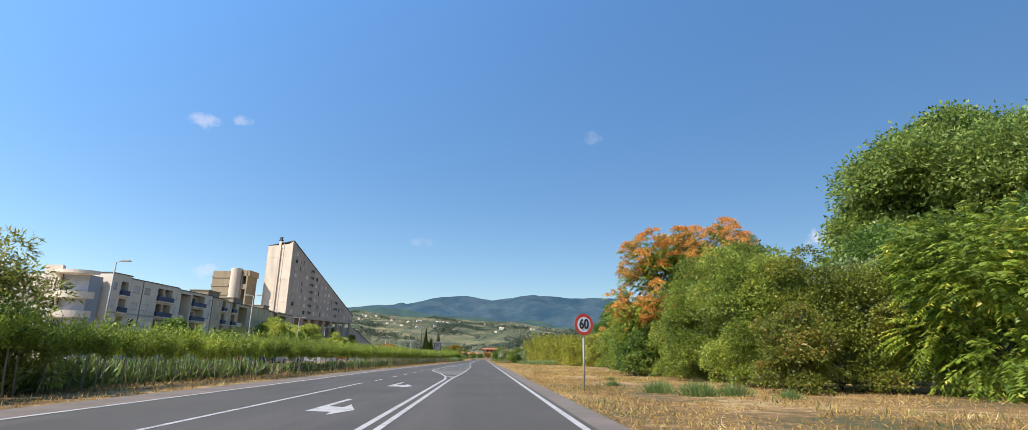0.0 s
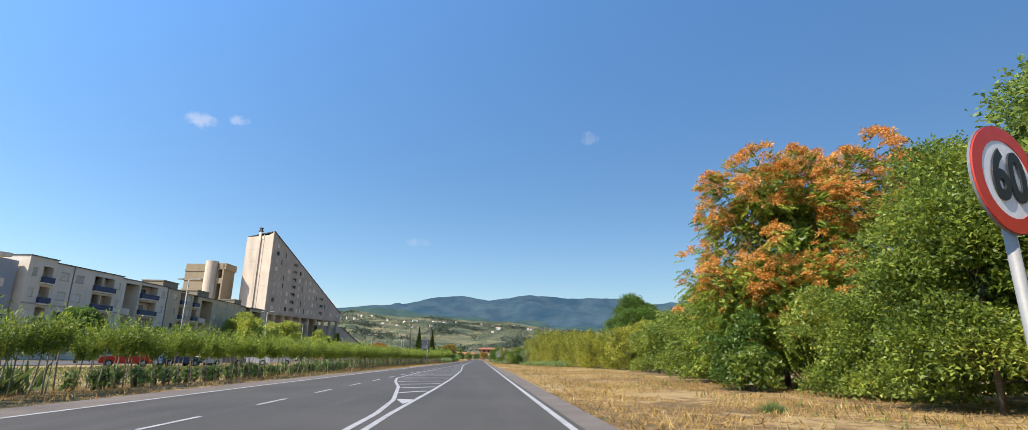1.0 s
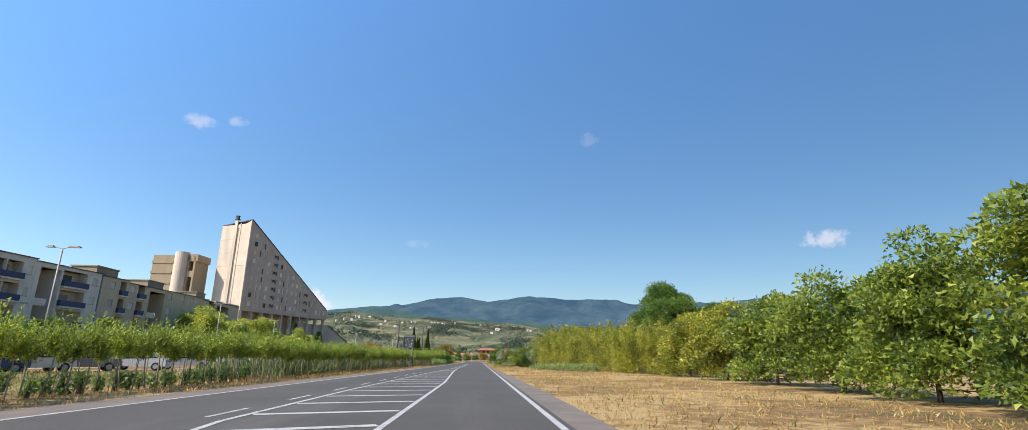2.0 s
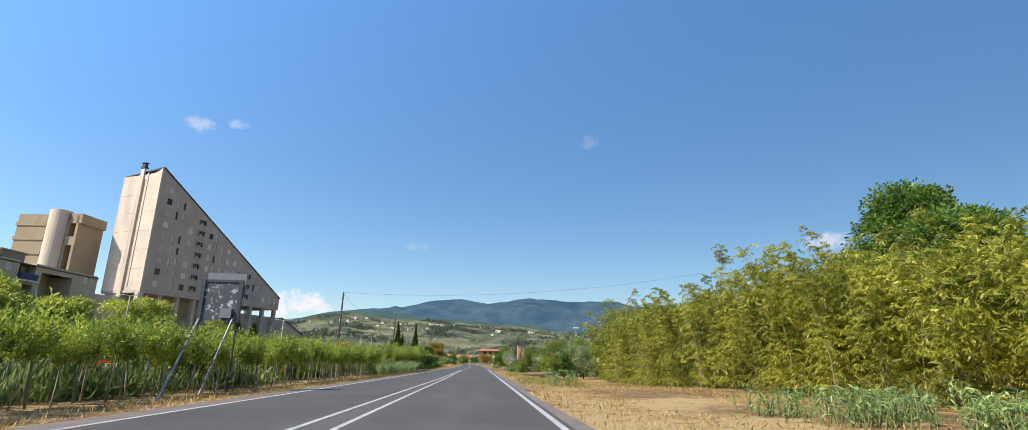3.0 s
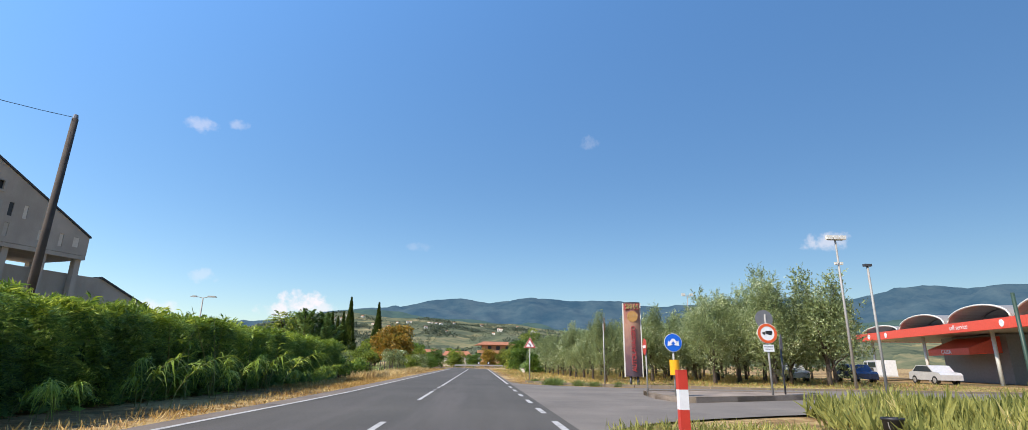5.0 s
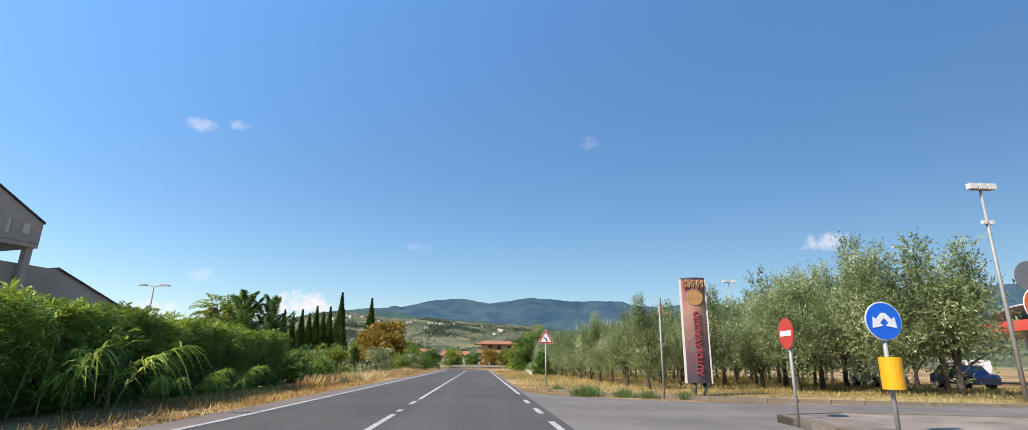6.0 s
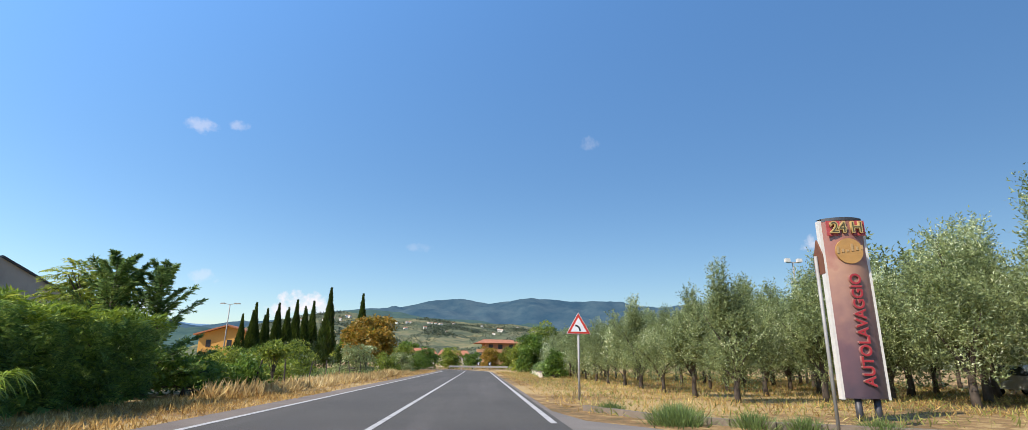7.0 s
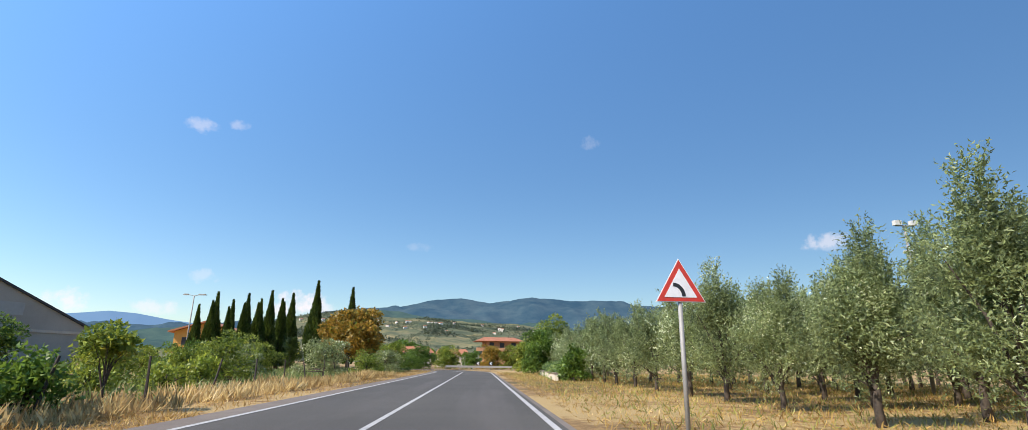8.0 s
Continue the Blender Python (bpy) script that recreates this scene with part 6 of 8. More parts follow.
HL = [clipped_hedge_pieces(260 + k, 1.7, 1.25, 1.34) for k in range(4)]
for k in range(24):
    y = 121.9 + 1.1 * k
    x = bend(((118, -6.95), (130, -6.95), (146, -6.75)), y)
    put("hedge_shrub", x, y, "dense dark green clipped conifer hedge shrub along the road", "shrub", HL[k % 4], "conifer hedge along the road", (0, 3, -4, 2)[(k * 3) % 4], bend(((122, 1.11), (136, 1.12), (146, 1.04)), y) + 0.03 * (k % 3))
PL = [plume_pieces(270 + k, 0.75, 0.9) for k in range(4)]
for k, (x, y, z) in enumerate(((-5.35, 136.0, 1.0), (-5.45, 138.9, 1.15), (-5.4, 140.2, 0.8), (-5.2, 141.2, 0.75), (-4.9, 141.6, 0.55), (-5.4, 133.6, 1.0), (-5.5, 131.2, 0.8), (-5.4, 143.2, 0.8), (-5.5, 126.0, 0.7))):
    t = put("giant_reed", x, y, "arching green reed shoots growing out of the hedge", "reed", PL[k % 4], "reeds in the hedge", (k * 37) % 70 - 60, z)
for k, (x, y, z) in enumerate(((-6.2, 135.4, 1.25), (-6.0, 136.8, 1.2), (-6.1, 138.2, 1.15), (-5.9, 139.6, 1.1), (-6.3, 141.0, 1.0))):
    put("giant_reed", x, y, "reed shoots rising through the hedge top", "reed", reed_pieces(290 + k, 0.35, 1.45, 4, "leaf_reed", 14, 0.42, 0.026), "reeds in the hedge", 60 * k, z)
for i, (x, y, r, h, mat) in enumerate(((-7.6, 155.6, 0.5, 0.6, "leaf_broad"), (-6.9, 157.0, 0.7, 0.75, "leaf_broad"), (-9.5, 159, 0.9, 1.3, "leaf_broad"), (-8.3, 163, 1.0, 1.5, "leaf_broad"), (-7.0, 170, 1.2, 1.7, "leaf_olive"), (-6.2, 176, 1.1, 1.3, "leaf_broad"), (-6.5, 184, 1.4, 1.6, "leaf_olive"),
                                       (-5.8, 192, 1.2, 1.5, "leaf_dark"), (-12, 168, 1.2, 1.5, "leaf_dark"), (-14.4, 161.6, 0.7, 2.2, "leaf_dark"), (-12.4, 175, 1.6, 1.9, "leaf_broad"), (-15.0, 180, 1.8, 1.9, "leaf_dark"))):
    put("shrub", x, y, "green roadside shrub in tall dry grass", "shrub", bush_pieces(280 + i, (r, r), h, M[mat], 1300, 0.09, 0.05, 34), SH)
put("robinia", -5.5, 152.7, "small round light green tree on a leaning stem", "tree", bush_pieces(303, (0.46, 0.46), 1.3, M["leaf_broad"], 1500, 0.09, 0.05, 30, foot=0.022, base=0.72))
for i, (x, y, r, h) in enumerate(((-6.3, 149.7, 0.6, 0.95), (-6.6, 151.2, 0.5, 0.7))):
    put("shrub", x, y, "dark green shrub at the end of the hedge", "shrub", bush_pieces(305 + i, (r, r), h, M["leaf_dark"], 1000, 0.1, 0.055, 26), SH)
put("shrub", -5.75, 151.6, "dark green shrub tangled with dry grass", "shrub", bush_pieces(304, (0.5, 0.5), 0.9, M["leaf_dark"], 1500, 0.09, 0.05, 30), SH)
for i, (x, y, r, h, mat) in enumerate(((4.35, 168.9, 0.6, 1.65, "leaf_dark"), (4.6, 184.0, 1.3, 3.6, "leaf_dark"), (6.2, 189.0, 1.7, 4.4, "leaf_broad"), (4.2, 192.0, 1.2, 2.8, "leaf_broad"), (7.5, 181.0, 1.4, 3.2, "leaf_olive"),
                                       (-8.2, 199.0, 1.5, 2.6, "leaf_broad"), (-11.0, 203.0, 1.8, 3.0, "leaf_broad"), (-6.5, 206.0, 1.6, 2.6, "leaf_dark"), (-3.6, 210.0, 1.6, 2.7, "leaf_broad"), (1.5, 212.0, 1.4, 2.9, "leaf_autumn"), (3.8, 211.0, 1.3, 2.7, "leaf_brownish"), (-0.8, 214.0, 1.4, 2.2, "leaf_dark"), (6.5, 207.0, 1.8, 3.6, "leaf_broad"))):
    put("shrub", x, y, "bushy green shrub at the bend of the road", "shrub", bush_pieces(520 + i, (r, r), h, M[mat], 900, 0.14, 0.08, 34), SH)
for i, (x, y, r, h, mat) in enumerate(((-13.6, 172.0, 1.2, 1.5, "leaf_sapling"), (-15.4, 171.0, 1.1, 1.3, "leaf_broad"), (-10.6, 165.5, 0.9, 1.2, "leaf_broad"), (-8.0, 160.8, 0.7, 0.9, "leaf_sapling"), (-11.0, 170.5, 1.1, 1.5, "leaf_olive"))):
    put("shrub", x, y, "leafy green shrub among tall weeds", "shrub", bush_pieces(545 + i, (r, r), h, M[mat], 1200, 0.11, 0.06, 34), SH)
for i, (x, y, r, h) in enumerate(((-15.6, 184.0, 1.3, 2.3), (-14.4, 188.0, 1.3, 2.6), (-13.4, 192.0, 1.3, 2.4), (-17.0, 182.0, 1.0, 1.8))):
    put("conifer", x, y, "dark spreading conifer below the cypress row", "tree", spray_pieces(560 + i, (r, r), h, "leaf_cypress", 260, 0.6, 0.3, 120, True), "cypress row")
put("plane_tree", -9.8, 187, "round rusty orange broadleaf tree", "tree", bush_pieces(300, (2.35, 2.35), 4.6, M["leaf_autumn"], 330, 0.24, 0.17, 60, foot=0.16, base=0.8))
put("ailanthus_tree", -8.86, 150.3, "young tree of heaven rising over the hedge", "tree", feather_tree(301, (0.9, 0.9), 2.9, 0, 260, 0.5, 1.4, "leaf_broad"))
for k, (x, y, r, h) in enumerate(((-7.05, 149.6, 1.15, 2.95), (-7.9, 149.3, 1.15, 3.1))):
    put("conifer", x, y, "spiky dark green young conifer at the end of the hedge", "tree", limb_conifer(302 + 7 * k, r, h, "leaf_conifer", 34), "conifers by the hedge", 50 * k)
for i, (x, y, r, h) in enumerate(((-6.9, 148.9, 0.55, 1.25), (-7.6, 150.4, 0.7, 1.3), (-6.5, 150.6, 0.5, 0.85))):
    put("shrub", x, y, "dark green shrub below the conifers", "shrub", bush_pieces(570 + i, (r, r), h, M["leaf_dark"], 1500, 0.08, 0.045, 30), SH)
CY = [cypress_pieces(310 + k, 0.55, 5.8, 6000) for k in range(3)]
for k in range(15):
    u = k / 14
    put("cypress", -18.3 + (0.3 if k % 2 else 0), 181 + 18.3 * u ** 1.05, "slender dark green cypress in a row", "cypress", CY[k % 3], "cypress row", 40 * k, (0.95, 1.0, 1.12, 0.9, 1.0, 0.95, 1.08)[k % 7] * (0.76 + 0.38 * u))
put("cypress", -22.4, 220.7, "tall dark green cypress", "cypress", CY[0], "cypress row", 0, 1.95)
put("cypress", -17.5, 220.2, "tall dark green cypress", "cypress", CY[1], "cypress row", 0, 1.8)

# ---- grass ----
def right_band(y):
    return bend(RIGHT_EDGE, y) + 0.02, bend(((0, 8), (13, 7), (27, 6.5), (31, 7.5), (50, 9.5), (70, 8.5), (95, 7.5), (105, 8), (118, 4.2), (128, 9)), y)


def mown(x, y, r):
    return noise.noise(Vector((x * 0.35, y * 0.25, 5))) + 0.5 * noise.noise(Vector((x * 1.3, y * 1.1, 6))) > -0.3 + 0.35 * (r - 0.5)


grass_field("dry_grass", 1, 90000, right_band, (2, 128.5), 0.09, "grass_dry", "short dry straw-coloured grass on the verge", 1.1, 0.011, mown)
grass_field("dry_grass", 2, 9000, right_band, (2, 128.5), 0.12, "grass_green", "green weeds among the dry grass", 0.7, 0.022, lambda x, y, r: noise.noise(Vector((x * 0.45, y * 0.3, 9))) > 0.1)
grass_field("dry_grass", 3, 30000, lambda y: (bend(LEFT_EDGE, y) - bend(((0, 2.2), (60, 2.0), (80, 1.0), (118, 0.9), (143, 1.2), (150, 3.0), (200, 3.2)), y), bend(LEFT_EDGE, y) + 0.02), (2, 200), 0.11, "grass_dry", "short dry straw-coloured grass on the verge", 0.7, 0.011)
grass_field("tall_dry_grass", 4, 11000, lambda y: (bend(LEFT_EDGE, y) - 2.0, bend(LEFT_EDGE, y) - 0.9), (149, 178), 0.27, "grass_straw", "tall dry straw-coloured grass in loose clumps", 0.45, 0.0045, lambda x, y, r: noise.noise(Vector((x * 0.9, y * 0.55, 8))) > -0.12 + 0.5 * (r - 0.5))
grass_field("dry_grass", 19, 9000, lambda y: (bend(LEFT_EDGE, y) - 2.3, bend(LEFT_EDGE, y) + 0.02), (140, 152), 0.1, "grass_dry", "short dry grass before the hedge", 0.8, 0.009)
grass_field("green_grass", 5, 34000, lambda y: (2.0 if y > 145.5 else 5.4, 22.0), (141.5, 190), 0.13, "grass_meadow", "half-dry grass in the olive grove", 0.8, 0.011, lambda x, y, r: y > 144.5 + 0.0 * x or x > 9)
grass_field("dry_grass", 6, 46000, lambda y: (1.6, 20.0), (146, 190), 0.12, "grass_dry", "short dry grass in the olive grove", 0.9, 0.012)
grass_field("dry_scrub", 18, 9000, lambda y: (-10.0, -5.5), (102, 116.5), 0.36, "grass_scrub", "brown and green dry scrub under the young trees", 0.6, 0.012)
grass_field("green_weeds", 12, 9000, lambda y: (-15.0, bend(LEFT_EDGE, y) - 1.7), (150, 190), 0.3, "leaf_weed", "green weeds behind the dry grass", 0.7, 0.028)
grass_field("dry_grass", 13, 30000, lambda y: (bend(RIGHT_EDGE, y) + 0.02, 11.0), (2, 32), 0.09, "grass_dry", "cut straw lying on the verge", 1.8, 0.011, mown)
grass_field("dry_grass", 14, 9000, lambda y: (1.6, 7.5), (117, 129.5), 0.1, "grass_dry", "dry grass by the junction", 0.9, 0.012, mown)
grass_field("green_grass", 15, 5000, lambda y: (1.6, 7.5), (121, 130), 0.13, "grass_green", "green grass by the junction", 0.5, 0.016, lambda x, y, r: noise.noise(Vector((x * 0.5, y * 0.5, 2))) > 0.12)
grass_field("green_grass", 16, 17000, lambda y: (4.4 if y < 131 else 5.2, 10.0), (128.3, 132.6), 0.34, "grass_meadow", "tall yellow-green grass by the side road", 0.42, 0.0065)
grass_field("green_grass", 17, 2600, lambda y: (1.5, 4.2), (128.6, 131.2), 0.11, "grass_meadow", "ragged grass along the edge of the side road", 0.5, 0.008, lambda x, y, r: y < 129.2 + 2.2 * min(1, (x - 1.2) / 3) ** 0.6 + 0.8)
for seed, y0, y1, count in ((7, 3, 24, 15000), (8, 50, 84, 16000)):
    grass_field("green_grass", seed, count, lambda y: (nursery_x(y) - 4.5, nursery_x(y) - 0.5), (y0, y1), 0.55, "leaf_weed", "green undergrowth between the nursery rows", 0.45, 0.05)
grass_field("green_grass", 10, 14000, lambda y: (nursery_x(y) - 14, nursery_x(y) - 0.6), (23, 52), 0.13, "grass_green", "half-dry grass beyond the nursery row", 0.6, 0.03)
grass_field("green_grass", 11, 7000, lambda y: (1.7, 6.5), (86, 104), 0.1, "leaf_broad", "fresh green weeds on the mown verge", 0.9, 0.03, lambda x, y, r: noise.noise(Vector((x * 0.6, y * 0.35, 4))) > 0.08)


# ---- distance ----
def ridge(name, label, table, dist, mat, thick=600, seed=0, rough=6.0, base=-5.0):
    """A range of hills: azimuth and elevation of its crest, at a distance."""
    s = Shape()
    n, rows = 320, 14
    az0, az1 = table[0][0], table[-1][0]
    for i in range(n + 1):
        az = az0 + (az1 - az0) * i / n
        el = bend([(p, q) for p, q in table], az)
        a = radians(az)
        for k in range(rows + 1):
            u = k / rows
            d = dist - thick * (1 - u)
            top = dist * math.tan(radians(el))
            z = base + (top - base) * (u ** 0.8) + (noise.fractal(Vector((az * 0.25, u * 3, seed)), 0.8, 2.1, 5) * rough * (1 if u < 0.95 else 0.3) if k else 0)
            s.v.append((math.sin(a) * d, math.cos(a) * d + 100, z))
            if i and k:
                w = rows + 1
                s.f.append(((i - 1) * w + k - 1, i * w + k - 1, i * w + k, (i - 1) * w + k))
    return solid(name, s.mesh(name, mat, True), label, "hills", "structure")


# distance haze is put into the emission, as a faint bluish glow
def far_material(name, colours, haze_glow, scale):
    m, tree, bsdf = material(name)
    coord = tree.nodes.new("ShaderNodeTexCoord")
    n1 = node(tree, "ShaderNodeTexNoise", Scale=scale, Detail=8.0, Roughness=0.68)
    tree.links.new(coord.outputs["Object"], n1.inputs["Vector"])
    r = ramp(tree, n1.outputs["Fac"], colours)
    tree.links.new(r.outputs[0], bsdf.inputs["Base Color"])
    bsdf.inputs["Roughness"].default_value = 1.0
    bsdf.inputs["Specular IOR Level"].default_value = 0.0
    bsdf.inputs["Emission Color"].default_value = (*haze_glow[:3], 1)
    bsdf.inputs["Emission Strength"].default_value = haze_glow[3]
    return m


# bluish tones and emission paint airlight onto the far hills
m_far = far_material("haze_blue_mountain", ((0.35, (0.008, 0.025, 0.03)), (0.65, (0.045, 0.065, 0.06))), (0.16, 0.3, 0.55, 0.17), 0.006)
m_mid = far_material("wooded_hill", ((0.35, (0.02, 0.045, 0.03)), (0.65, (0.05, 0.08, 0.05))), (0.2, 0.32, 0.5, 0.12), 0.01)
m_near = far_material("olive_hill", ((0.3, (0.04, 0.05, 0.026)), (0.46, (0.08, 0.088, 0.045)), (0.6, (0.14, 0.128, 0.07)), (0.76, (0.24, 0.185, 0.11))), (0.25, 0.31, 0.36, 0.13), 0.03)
# small fields and groves: cells of differing tone over the slopes
nt = m_near.node_tree
n_cell = node(nt, "ShaderNodeTexVoronoi", Scale=0.021, Randomness=1.0)
n_warp = node(nt, "ShaderNodeTexNoise", Scale=0.02, Detail=3.0)
n_co = nt.nodes.new("ShaderNodeTexCoord")
n_add = nt.nodes.new("ShaderNodeVectorMath")
n_add.operation = "MULTIPLY_ADD"
n_add.inputs[1].default_value = (50, 50, 50)
nt.links.new(n_co.outputs["Object"], n_warp.inputs["Vector"])
nt.links.new(n_warp.outputs["Color"], n_add.inputs[0])
nt.links.new(n_co.outputs["Object"], n_add.inputs[2])
nt.links.new(n_add.outputs[0], n_cell.inputs["Vector"])
n_tone = ramp(nt, n_cell.outputs["Color"], ((0.15, (0.45, 0.55, 0.45)), (0.45, (0.85, 0.9, 0.8)), (0.7, (1.15, 1.1, 0.95)), (0.9, (1.75, 1.5, 1.15))))
n_mul = nt.nodes.new("ShaderNodeMix")
n_mul.data_type, n_mul.blend_type = "RGBA", "MULTIPLY"
n_mul.inputs[0].default_value = 1.0
n_base = nt.nodes["Principled BSDF"].inputs["Base Color"]
nt.links.new(n_base.links[0].from_socket, n_mul.inputs[6])
nt.links.new(n_tone.outputs[0], n_mul.inputs[7])
nt.links.new(n_mul.outputs[2], n_base)
OLIVE_CREST = ((-30, 0.4), (-26, 1.1), (-23, 2.3), (-21, 3.2), (-18.7, 3.7), (-16.4, 4.3), (-13.4, 4.7), (-11.5, 4.5), (-8.9, 4.2), (-4.9, 4.25), (-0.9, 3.9), (3.2, 3.85), (6.6, 3.4), (10, 3.0), (18, 2.6), (30, 2.8), (50, 2.6))
# the farthest range carries the strongest painted haze
ridge("backdrop_far", "distant mountain range with painted pale blue haze", ((-75, 2.6), (-48, 2.8), (-40, 3.0), (-36.1, 3.3), (-34.2, 3.56), (-32.5, 3.8), (-30.6, 3.7), (-28.2, 3.3), (-26.4, 3.1), (-21, 3.0), (-10, 2.6)), 4300, far_material("haze_pale_mountain", ((0.3, (0.05, 0.08, 0.1)), (0.7, (0.06, 0.09, 0.11))), (0.2, 0.36, 0.66, 0.4), 0.004), 500, 1, 4)
ridge("backdrop_mountain", "wooded mountain range with painted blue-green haze", ((-50, 2.0), (-40, 2.4), (-32, 2.75), (-28, 2.9), (-22, 3.3), (-18, 4.0), (-14, 4.8), (-11.5, 5.02), (-8.9, 5.15), (-6.3, 5.85), (-4.2, 6.15), (-2.3, 6.33), (0.8, 5.98), (3, 6.2), (5.4, 6.62), (7.5, 6.4), (9.3, 6.26), (12.7, 6.23), (16.3, 5.77), (19.2, 5.67), (24.1, 5.71), (26, 6.03), (29.9, 6.02), (33.1, 5.7), (36.7, 6.1), (40.1, 6.69), (41.8, 6.55), (44, 6.3), (60, 6.5), (80, 5)), 3600, m_far, 900, 2, 46)
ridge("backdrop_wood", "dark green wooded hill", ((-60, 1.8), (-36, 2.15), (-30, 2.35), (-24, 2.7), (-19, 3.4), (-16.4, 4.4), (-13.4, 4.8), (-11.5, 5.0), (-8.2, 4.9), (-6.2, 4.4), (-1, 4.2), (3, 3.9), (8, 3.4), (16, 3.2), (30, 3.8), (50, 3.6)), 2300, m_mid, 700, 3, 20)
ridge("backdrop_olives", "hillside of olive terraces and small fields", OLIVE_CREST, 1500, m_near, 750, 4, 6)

# ---- houses and trees on the hills ----
rng = random.Random(21)
hr = np.random.default_rng(8)
n = 16000
az = hr.uniform(-24, 22, n)
u = hr.random(n)
d = 770 + 690 * u
top = 1500 * np.tan(np.radians([bend(OLIVE_CREST, q) for q in az]))
z = -5 + (top + 5) * ((d - 750) / 750) ** 0.8
c = np.column_stack([np.sin(np.radians(az)) * d, np.cos(np.radians(az)) * d + 100, z + 1.0])
lump = noise.noise
keep = np.array([lump(Vector((p[0] * 0.012, p[1] * 0.012, 0))) > -0.18 for p in c])
c = c[keep]
wood = np.array([lump(Vector((p[0] * 0.009, p[1] * 0.009, 7))) > 0.16 for p in c])
size = np.where(wood, 2.2 + 2.6 * hr.random(len(c)), 0.8 + 1.5 * hr.random(len(c)) ** 2)
k = 8
base = np.repeat(c, k, axis=0) + ball(hr, len(c) * k) * np.repeat(size, k)[:, None] * np.array([1, 1, 0.8])
tw = leaf_array(hr, base, hr.normal(size=(len(base), 3)), np.repeat(size, k) * 1.0, np.repeat(size, k) * 0.7)
solid("hillside_trees", blades("hillside_trees", tw, M["hill_leaf"]), "dark green olive trees scattered over the far hillside", "trees", "stuff")
house_wall = Shape().box(-5, -3.5, -6, 5, 3.5, 4.5).mesh("wall", surface("house_render", (0.8, 0.76, 0.68), 0.9, 0.08, 0.3, 10, 0.0, per_object=0.2))
house_roof = Shape().add([(-5.4, -3.9, 4.4), (5.4, -3.9, 4.4), (5.4, 3.9, 4.4), (-5.4, 3.9, 4.4), (-5.4, 0, 6.2), (5.4, 0, 6.2)], ((0, 1, 5, 4), (2, 3, 4, 5), (1, 2, 5), (3, 0, 4), (3, 2, 1, 0))).mesh("roof", M["roof_tile"])
house_win = Shape().box(0, -0.05, 0, 1.0, 0, 1.4).mesh("window", M["dark_opening"])
for az, u in ((-10.5, 0.62), (-9.8, 0.64), (-9.0, 0.6), (-7.2, 0.84), (-6.9, 0.83), (-5.1, 0.8), (-4.8, 0.8), (-4.4, 0.81), (-4.1, 0.8), (-3.9, 0.79), (-15, 0.7), (5.3, 0.78), (5.6, 0.77), (-13, 0.86), (-11.6, 0.9), (-12.7, 0.84), (1.9, 0.7), (2.2, 0.68), (-8.2, 0.8), (-2.6, 0.9), (3.8, 0.88), (-17, 0.8), (-5.4, 0.6), (0.2, 0.88), (-10.0, 0.78), (-3.3, 0.5), (-7.3, 0.55), (1.4, 0.52), (-13.5, 0.7), (-14.2, 0.75)):
    d = 760 + 640 * u
    el = bend(OLIVE_CREST, az)
    z = -5 + (1500 * math.tan(radians(el)) + 5) * ((d - 750) / 750) ** 0.8
    t = thing("hill_house", pose(math.sin(radians(az)) * d, math.cos(radians(az)) * d + 100, z + 1.5, 0, 0, rng.uniform(-40, 40)), "small pale farmhouse with a tiled roof on the hillside", "house", "houses on the hillside")
    t.scale = (rng.uniform(0.45, 0.7),) * 3
    part("wall", house_wall, t)
    part("roof", house_roof, t)
    for x in (-3.2, -0.5, 2.2):
        part("window", house_win, t).location = (x, -3.5, 1.5)


# ---- signs ----
def disc(r, y0, y1, sides=40, cx=0.0, cz=0.0):
    return Shape().prism([(cx + r * math.cos(2 * math.pi * i / sides), cz + r * math.sin(2 * math.pi * i / sides)) for i in range(sides)], y0, y1)


def ring(r0, r1, y0, y1, sides=40):
    s = Shape()
    for r in (r0, r1):
        for y in (y0, y1):
            s.v += [(r * math.cos(2 * math.pi * i / sides), y, r * math.sin(2 * math.pi * i / sides)) for i in range(sides)]
    n = sides
    for i in range(n):
        j = (i + 1) % n
        s.f += [(i, j, 2 * n + j, 2 * n + i), (n + j, n + i, 3 * n + i, 3 * n + j), (2 * n + i, 2 * n + j, 3 * n + j, 3 * n + i), (j, i, n + i, n + j)]
    return s


def post(parent, height, r=0.03, x=0.0, y=0.035, name="post", mat="steel"):
    return part(name, Shape().tube([(x, y, -0.1), (x, y, height)], [r, r], 12).mesh(name, M[mat], True), parent)


FACE = pose(0, 0, 0, 90)  # letters stand upright and face the oncoming traffic


def upright(x, z, y=-0.012):
    return Matrix.Translation((x, y, z)) @ FACE


t = thing("speed_limit_sign", pose(2.54, 14.46, -0.02, 0, 0, 19), "round red-rimmed 60 speed limit sign on a steel post", "traffic sign")
post(t, 1.6, 0.026)
up = Matrix.Translation((0, 0, 1.65))
for nm, shp, mat in (("back_plate", disc(0.277, 0.0, 0.012), "sign_back"), ("rim", ring(0.2, 0.272, -0.008, 0.0), "sign_red"), ("face", disc(0.2, -0.004, 0.0), "sign_white")):
    me = shp.mesh(nm, M[mat])
    me.transform(up)
    part(nm, me, t)
